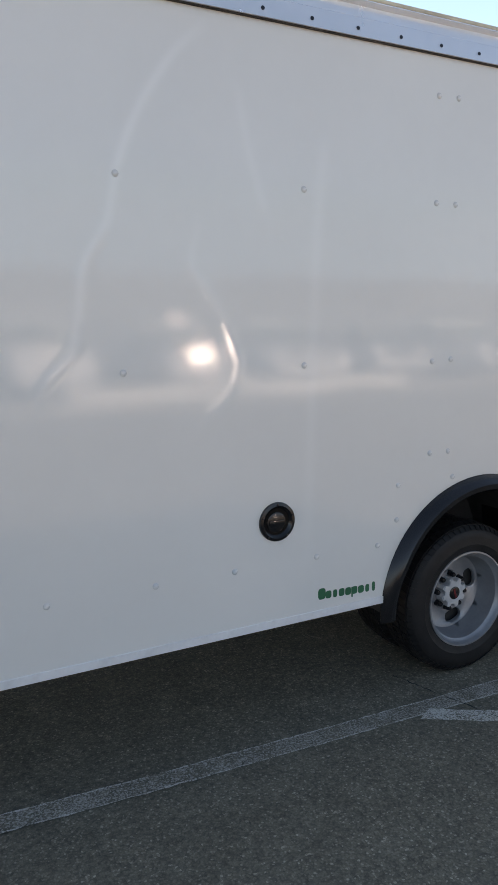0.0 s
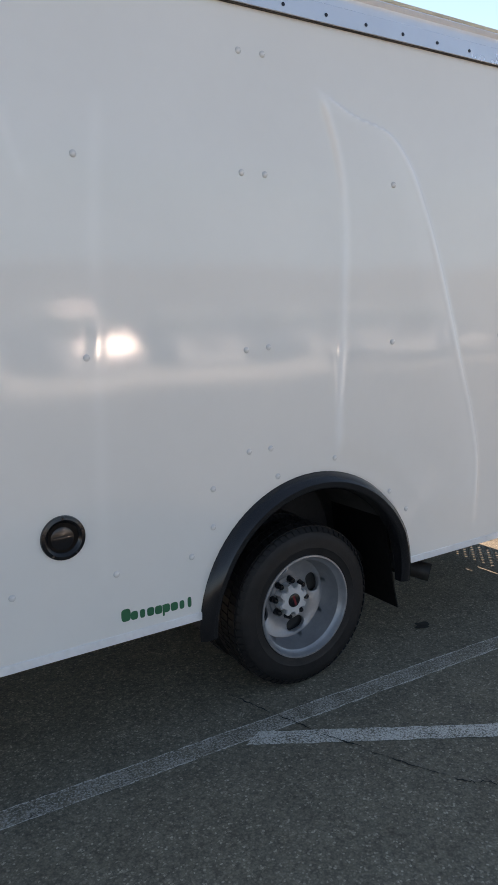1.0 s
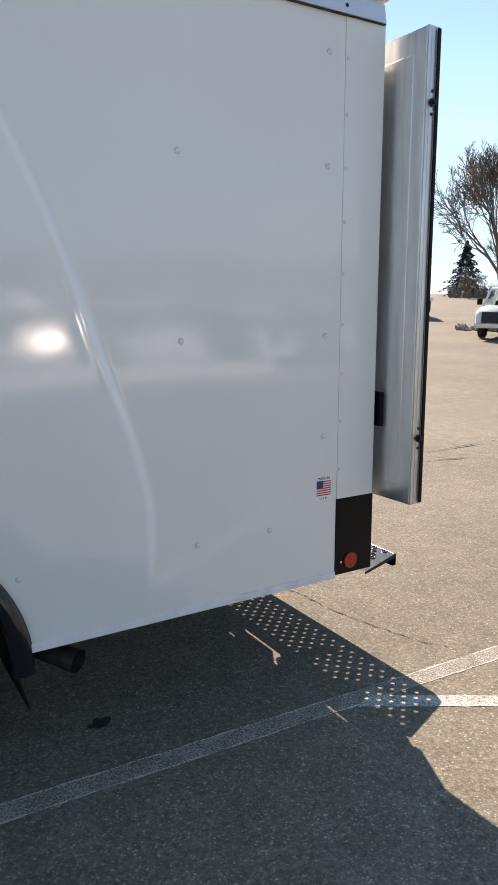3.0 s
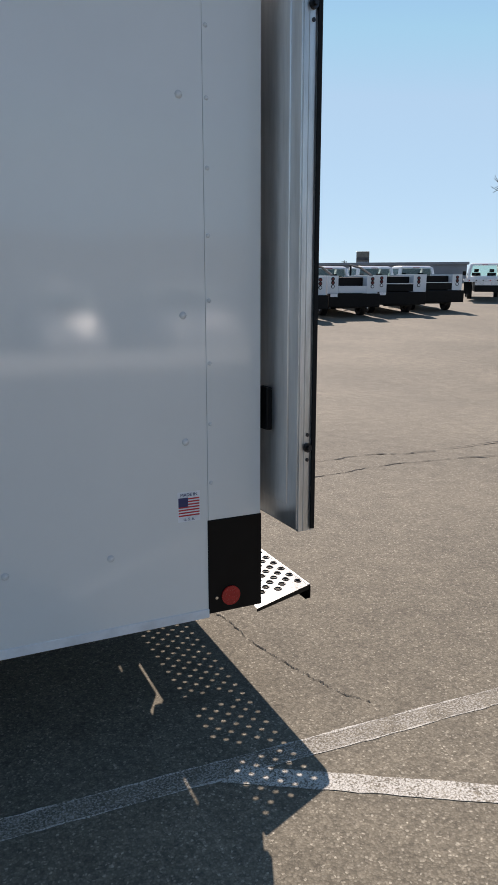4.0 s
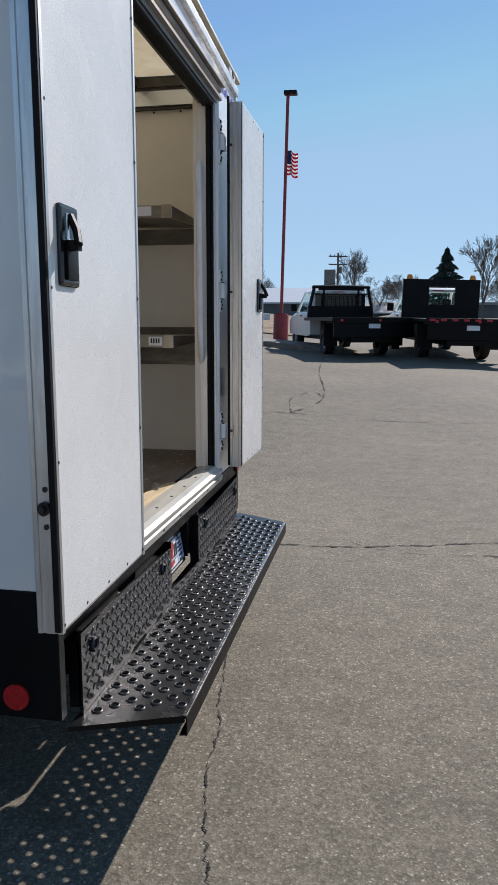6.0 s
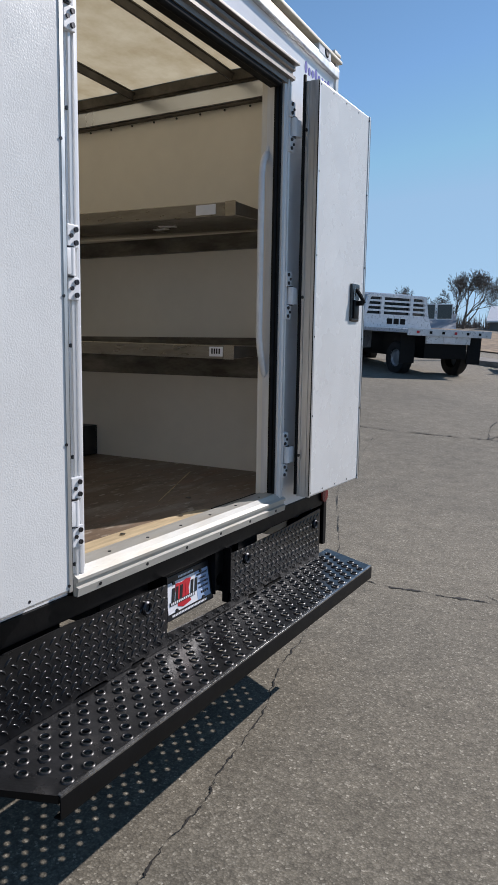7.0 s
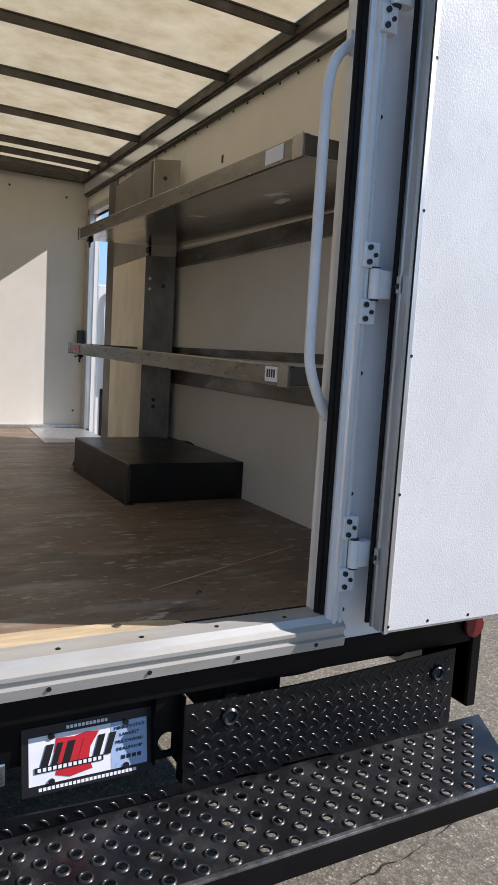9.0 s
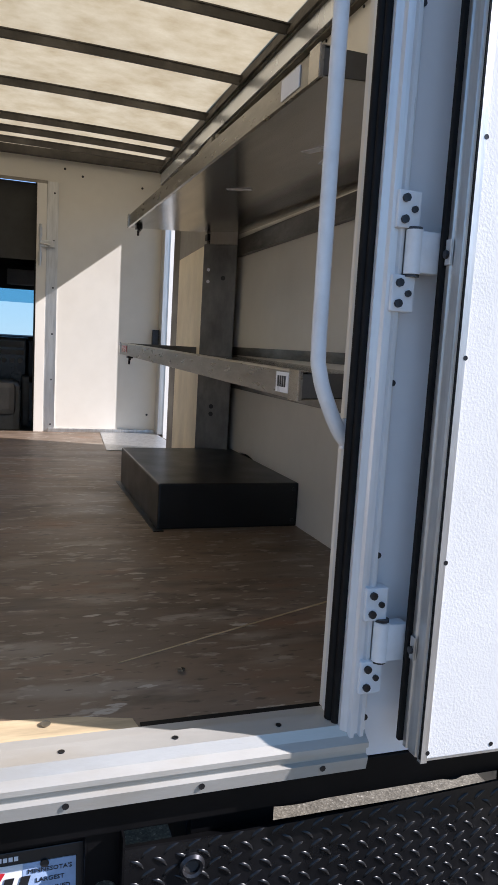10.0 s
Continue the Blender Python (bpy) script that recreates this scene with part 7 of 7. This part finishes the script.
def utility_pole(x, y, h, yaw):
    u = thing("utility_pole", "weathered wooden utility pole with cross-arms", "utility pole", "utility poles", m=pose(x, y, ground_z(x, y), 0, 0, yaw))
    part("mast", tube(B(), [(0, 0, 0), (0, 0, h)], [0.16, 0.11], 8), M_WOODP, u)
    for z in (h - 0.4, h - 1.3):
        part("cross_arm", box(B(), -1.1, 1.1, -0.06, 0.06, z - 0.07, z + 0.07), M_WOODP, u)
    for x in (-0.9, -0.4, 0.4, 0.9):
        part("insulator", disc(B(), (x, 0, h - 0.33), 0.05, 0.14, "z", 8), M_GALV, u)
    part("transformer", disc(B(), (0.28, 0, h - 2.3), 0.2, 0.7, "z", 12), M_GALV, u)


M_WOODP = mat("weathered_pole_wood", (0.12, 0.095, 0.075), 0.8, var=0.15, scale=4, bump=0.3)


def far_at(yaw, d, dx=0.0, dy=0.0):
    return 0.6 - d * math.sin(radians(yaw)) + dx, -1.8 + d * math.cos(radians(yaw)) + dy


for yaw, d, h in ((-19.46, 190, 11.2), (-12.3, 180, 7.5), (-10.82, 190, 7.6), (3.49, 85, 7.2), (-32.2, 190, 5.0)):
    utility_pole(*far_at(yaw, d), h, 20)


def sign_board(yaw, d, w, z0, z1, label, colours):
    x, y = far_at(yaw, d)
    g = ground_z(x, y)
    s = thing("sign_board", label, "sign", m=pose(x, y, g, 0, 0, yaw))
    part("panel", box(B(), -w / 2, w / 2, -0.15, 0.15, z0 - g, z1 - g, 0.03), M_GALV, s)
    for k in (-0.3, 0.3):
        part("post", tube(B(), [(k * w, 0, 0), (k * w, 0, z0 - g)], 0.12, 8), M_GALV, s)
    for a, b, c, e, mt in colours:
        part("print", box(B(), -w / 2 + a * w, -w / 2 + b * w, -0.17, -0.15, z0 - g + c * (z1 - z0), z0 - g + e * (z1 - z0)), mt, s)


M_GREY1 = mat("grey_building_metal", (0.30, 0.31, 0.33), 0.6, var=0.08, scale=0.5)
M_SIGNB = mat("pale_blue_grey_print", (0.36, 0.42, 0.50), 0.6, var=0.2, scale=2)
M_GREY2 = mat("dark_print", (0.06, 0.06, 0.07), 0.6, var=0.3, scale=2)
sign_board(-21.15, 92, 3.75, 3.9, 6.65, "large coloured advertising board on posts", ((0.04, 0.20, 0.1, 0.95, M_GREY2), (0.22, 0.36, 0.05, 0.90, M_WHITEV), (0.38, 0.52, 0.25, 0.95, M_GREY2), (0.56, 0.80, 0.52, 0.92, M_REDV), (0.54, 0.84, 0.34, 0.48, M_GREEN), (0.40, 0.84, 0.08, 0.30, M_SIGNB), (0.88, 1.0, 0.0, 1.0, M_GREY2)))
sign_board(-33.25, 92, 1.6, 4.3, 6.55, "tall grey roadside sign", ((0.06, 0.94, 0.52, 0.68, M_GREY2), (0.06, 0.94, 0.08, 0.44, M_SIGNB)))
sign_board(4.08, 70, 1.02, 5.4, 7.2, "back of a grey roadside sign", ())


# ---- buildings far off ----
def building(yaw_a, yaw_b, d, top, label, wall, roof=None, gable=0.0, n=6):
    xa, ya = far_at(yaw_a, d)
    xb, yb = far_at(yaw_b, d)
    ln = math.hypot(xb - xa, yb - ya)
    g = min(ground_z(xa, ya), ground_z(xb, yb)) - 0.3
    b = thing("building", label, "building", m=pose(xa, ya, g, 0, 0, math.degrees(math.atan2(yb - ya, xb - xa))))
    h = top - g
    if gable:
        part("wall", prism(B(), [(0, 0), (8, 0), (8, h - gable), (0, h - gable)], "x", 0, ln), wall, b)
        part("gable_wall", prism(B(), [(0, h - gable), (8, h - gable), (4, h - 0.05)], "x", 0.02, ln - 0.02), wall, b)
        bm = B()
        prism(bm, [(-0.4, h - gable - 0.1), (-0.4, h - gable + 0.05), (4, h + 0.12), (8.4, h - gable + 0.05), (8.4, h - gable - 0.1), (4, h - 0.04)], "x", -0.3, ln + 0.3)
        part("roof", bm, roof, b, "pale metal roof")
    else:
        part("wall", box(B(), 0, ln, 0, 10, 0, h), wall, b)
        part("roof", box(B(), -0.2, ln + 0.2, -0.25, 10.2, h, h + 0.25), roof or M_GREY1, b)
    for i in range(n):
        x = ln * (i + 0.5) / n
        wdw = part("window", box(B(), x - 0.6, x + 0.6, -0.04, 0.02, 1.2, 2.4), M_GLASSD, b)
        part("frame", box(B(), x - 0.68, x + 0.68, -0.03, 0.015, 1.12, 2.48), M_WHITEV, wdw)
    return b


M_BARN = mat("grey_barn_boards", (0.16, 0.155, 0.15), 0.8, var=0.12, scale=1)
M_TAN = mat("tan_siding", (0.40, 0.36, 0.30), 0.7, var=0.06, scale=1)
building(-28.7, -41.0, 78, 4.4, "long low grey metal building", M_GREY1, None, 0, 0)
building(-6.0, -10.85, 75, 4.0, "low dark brown shed row", M_BARN, None, 0, 0)
building(10.4, 4.0, 72, 5.7, "grey house with a pale gabled metal roof", M_BARN, M_WHITEV, 1.5, 0)
building(4.2, -5.5, 78, 4.5, "long dark shed with a pale roof", M_BARN, M_GREY1, 1.2, 0)
building(15.5, 13.0, 66, 4.7, "white house among trees", M_TAN, M_GREY1, 1.5, 2)
building(-14, -24, 105, 3.4, "low dark commercial building", M_BARN, None, 0, 0)

# unseen long plain building behind the walk, added to soften the horizon mirrored in the glossy side
back = thing("building", "unseen plain grey building added to soften the mirrored horizon", "building", m=pose(-45, -44, -0.1))
part("wall", box(B(), 0, 110, -12, 0, 0, 5.2), mat("weathered_grey_cladding", (0.20, 0.225, 0.24), 0.7, var=0.1, scale=0.4), back)
part("roof", box(B(), -0.3, 110.3, -12.3, 0.3, 5.2, 5.5), M_GREY1, back)

# white board fence past the lot's corner
x0, y0, x1, y1 = 27.6, 21.4, 38.5, 9.5
fence = thing("fence", "tall plain white board fence beyond the lot", "fence", m=pose(x0, y0, ground_z(x0, y0) - 0.1, 0, 0, math.degrees(math.atan2(y1 - y0, x1 - x0))))
for i in range(8):
    part("panel", box(B(), 2.02 * i, 2.02 * i + 2.0, 0, 0.05, 0, 1.85), M_CARW, fence)
    part("post", box(B(), 2.02 * i - 0.06, 2.02 * i + 0.06, -0.03, 0.08, 0, 1.95), M_CARW, fence)
bm = B()
rnd = random.Random(12)
for i in range(70):
    u = rnd.uniform(-0.12, 0.3)
    x, y = x0 + (x1 - x0) * u + rnd.uniform(-1.2, -0.3), y0 + (y1 - y0) * u - rnd.uniform(0.1, 1.0)
    s = rnd.uniform(0.1, 0.28)
    bmesh.ops.create_icosphere(bm, subdivisions=1, radius=s, matrix=pose(x, y, ground_z(x, y) + s * 0.3, rnd.uniform(0, 90), rnd.uniform(0, 90), 0) @ Matrix.Diagonal((1.4, 1, 0.7, 1)))
solid("rubble", bm, mat("pale_rubble", (0.42, 0.36, 0.29), 0.9, var=0.2, scale=3), "pale rubble stones along a fence foot", "rubble", "stuff")

# kerbed island with dead grass behind the pole
def island(pts, name, material, h, label, kind="structure"):
    bm = B()
    lo = [bm.verts.new((x, y, ground_z(x, y) - 0.1)) for x, y in pts]
    hi = [bm.verts.new((x, y, ground_z(x, y) + h)) for x, y in pts]
    bm.faces.new(hi)
    for i in range(len(pts)):
        j = (i + 1) % len(pts)
        bm.faces.new((lo[i], lo[j], hi[j], hi[i]))
    return solid(name, bm, material, label, "verge", kind)


M_KERB = mat("dusty_concrete_kerb", (0.22, 0.20, 0.175), 0.85, var=0.15, scale=3, bump=0.2)
M_GRASS = mat("dead_winter_grass", (0.27, 0.185, 0.105), 0.95, var=0.3, scale=1.5, bump=0.6, bump_scale=25)
island([(-4.4, 23.4), (-1.2, 22.3), (-0.9, 22.6), (-0.9, 24.0), (-4.4, 25.2)], "kerb_island", M_KERB, 0.14, "low worn concrete kerb island")
def verge(c):
    """A four-cornered sheet of grass draped over the ground."""
    n = 40
    verts, faces = [], []
    for j in range(n + 1):
        for i in range(n + 1):
            u, v = i / n, j / n
            x = (c[0][0] * (1 - u) + c[1][0] * u) * (1 - v) + (c[3][0] * (1 - u) + c[2][0] * u) * v
            y = (c[0][1] * (1 - u) + c[1][1] * u) * (1 - v) + (c[3][1] * (1 - u) + c[2][1] * u) * v
            verts.append((x, y, ground_z(x, y) + 0.05))
    for j in range(n):
        for i in range(n):
            b = j * (n + 1) + i
            faces.append((b, b + 1, b + n + 2, b + n + 1))
    me = bpy.data.meshes.new("verge")
    me.from_pydata(verts, [], faces)
    me.materials.append(M_GRASS)
    tagged(new("verge", me), "brown dead-grass verge beyond the lot", "verge", kind="structure")


verge([(-12.5, 31.0), (-0.5, 31.0), (1.0, 60.0), (-16, 60.0)])
verge([(2.5, 44.0), (30.0, 48.0), (36.0, 66.0), (3.5, 66.0)])

# ---- bare winter trees ----
M_BARK = mat("grey_brown_bark", (0.17, 0.14, 0.115), 0.9, var=0.2, scale=4, bump=0.4)


def tree_meshes(seed, depth=7, spread=32, height=1.0):
    """A bare tree of height about 1: trunk and limbs in one mesh, fine twigs in another."""
    rnd = random.Random(seed)
    limbs, twigs = B(), B()

    def grow(p, d, length, r, level):
        k = 3
        pts = [p]
        for i in range(k):
            d = (d + Vector((rnd.uniform(-1, 1), rnd.uniform(-1, 1), rnd.uniform(-0.3, 0.7))) * 0.12).normalized()
            pts.append(pts[-1] + d * length / k)
        tube(limbs if level < 3 else twigs, pts, [max(0.0012, r * (1 - 0.35 * i / k)) for i in range(k + 1)], 6 if level < 2 else 3, False)
        if level >= depth:
            return
        for i in range(rnd.choice((2, 3, 4)) if level else 5):
            q = pts[-1] if i < 2 else pts[rnd.choice((1, 2))]
            a = radians(rnd.uniform(0.5, 1.25) * spread)
            side = d.orthogonal().normalized()
            side.rotate(Matrix.Rotation(rnd.uniform(0, 6.28), 3, d))
            nd = (d * math.cos(a) + side * math.sin(a)).normalized()
            grow(q, nd, length * rnd.uniform(0.62, 0.82), r * 0.56, level + 1)

    grow(Vector((0, 0, -0.02)), Vector((0, 0, 1)), 0.25, 0.017, 0)
    return mesh_of("trunk", limbs, M_BARK), mesh_of("crown", twigs, M_BARK)


TREES = [tree_meshes(s, 7, sp) for s, sp in ((3, 30), (8, 36), (15, 26))]
rnd = random.Random(5)


def bare_tree(x, y, h, k, yaw):
    t = thing("bare_tree", "leafless grey-brown winter tree with fine twigs", "tree", "bare trees", m=pose(x, y, ground_z(x, y) - 0.2, 0, 0, yaw) @ Matrix.Diagonal((h * (0.72 if k == 2 or h > 15 else 1.1), h * (0.72 if k == 2 or h > 15 else 1.1), h, 1)))
    part("trunk", TREES[k][0], None, t)
    part("crown", TREES[k][1], None, t)


for yaw, d, h, k in ((12.3, 72, 7.9, 0), (12.9, 73, 7.0, 2), (14.3, 78, 4.8, 1), (9.4, 85, 5.4, 1), (2.5, 74, 9.2, 2), (0.2, 80, 6.0, 1), (-1.6, 86, 5.6, 0), (-7.5, 71, 9.9, 2), (-9.0, 80, 5.9, 0), (-6.4, 82, 5.4, 1), (-1.9, 84, 6.0, 1), (-49.4, 55, 17.5, 0),
                     (-53.6, 60, 13.0, 1), (-49.9, 72, 9.0, 2), (-55.5, 52, 12.0, 2), (23.5, 75, 4.8, 0), (25.4, 80, 4.5, 1), (21.8, 82, 4.6, 2), (27.0, 78, 4.8, 0), (-47.5, 90, 5.0, 1), (17.0, 80, 6.0, 2), (19.4, 84, 5.4, 0)):
    bare_tree(*far_at(yaw, d), h, k, rnd.uniform(0, 360))

# spruce behind the black flat-deck truck
def spruce(x, y, h):
    t = thing("spruce", "dark green spruce tree with ragged drooping boughs", "tree", m=pose(x, y, ground_z(x, y)))
    part("trunk", tube(B(), [(0, 0, 0), (0, 0, h)], [0.16, 0.02], 7), M_BARK, t)
    rn = random.Random(9)
    verts, faces = [], []
    for i in range(2600):
        u = rn.random() ** 0.8
        z = h * (0.08 + 0.9 * u)
        r = (1 - u) * h * 0.40 * rn.uniform(0.2, 1.0) * (1 + 0.34 * math.sin(44 * u + 0.8 * math.sin(9 * u))) + 0.05
        a = rn.uniform(0, 6.283)
        s = rn.uniform(0.16, 0.34) * (1.2 - 0.6 * u)
        c = Vector((r * math.cos(a), r * math.sin(a), z - 0.25 * r))
        o, tt = Vector((math.cos(a), math.sin(a), -0.45)), Vector((-math.sin(a), math.cos(a), 0))
        b = len(verts)
        verts += [c - o * s * 0.6, c + tt * s * 0.35 + Vector((0, 0, -0.05)), c + o * s, c - tt * s * 0.35 + Vector((0, 0, -0.05)), c + Vector((0, 0, s * 0.35))]
        faces += [(b, b + 1, b + 4), (b + 1, b + 2, b + 4), (b + 2, b + 3, b + 4), (b + 3, b, b + 4)]
    me = bpy.data.meshes.new("boughs")
    me.from_pydata(verts, [], faces)
    me.materials.append(mat("spruce_needles", (0.025, 0.045, 0.03), 0.8, var=0.3, scale=2))
    tagged(part("boughs", me, None, t), kind="stuff")


spruce(*far_at(-4.72, 64), 6.1)
spruce(*far_at(-47.2, 100), 7.5)
# thickets along the far edge
verts, faces = [], []
rn = random.Random(21)
for i in range(5200):
    yaw = rn.choice((rn.uniform(-60, -46), rn.uniform(-13.5, 34), rn.uniform(-13.5, 34)))
    x, y = far_at(yaw, rn.uniform(92, 108))
    g, h = ground_z(x, y), rn.uniform(0.8, 2.9) * (1.2 if yaw > 14 else 0.8 if yaw > 0 or yaw < -30 else 0.45)
    dx, dy, w = rn.uniform(-0.5, 0.5), rn.uniform(-0.5, 0.5), rn.uniform(0.03, 0.10)
    b = len(verts)
    verts += [(x - w, y, g - 0.2), (x + w, y, g - 0.2), (x + dx, y + dy, g + h), (x, y + w, g - 0.2)]
    faces += [(b, b + 1, b + 2), (b + 1, b + 3, b + 2), (b + 3, b, b + 2)]
me = bpy.data.meshes.new("thicket")
me.from_pydata(verts, [], faces)
me.materials.append(M_BARK)
tagged(new("thicket", me), "grey-brown leafless scrub along the horizon", "scrub", kind="stuff")
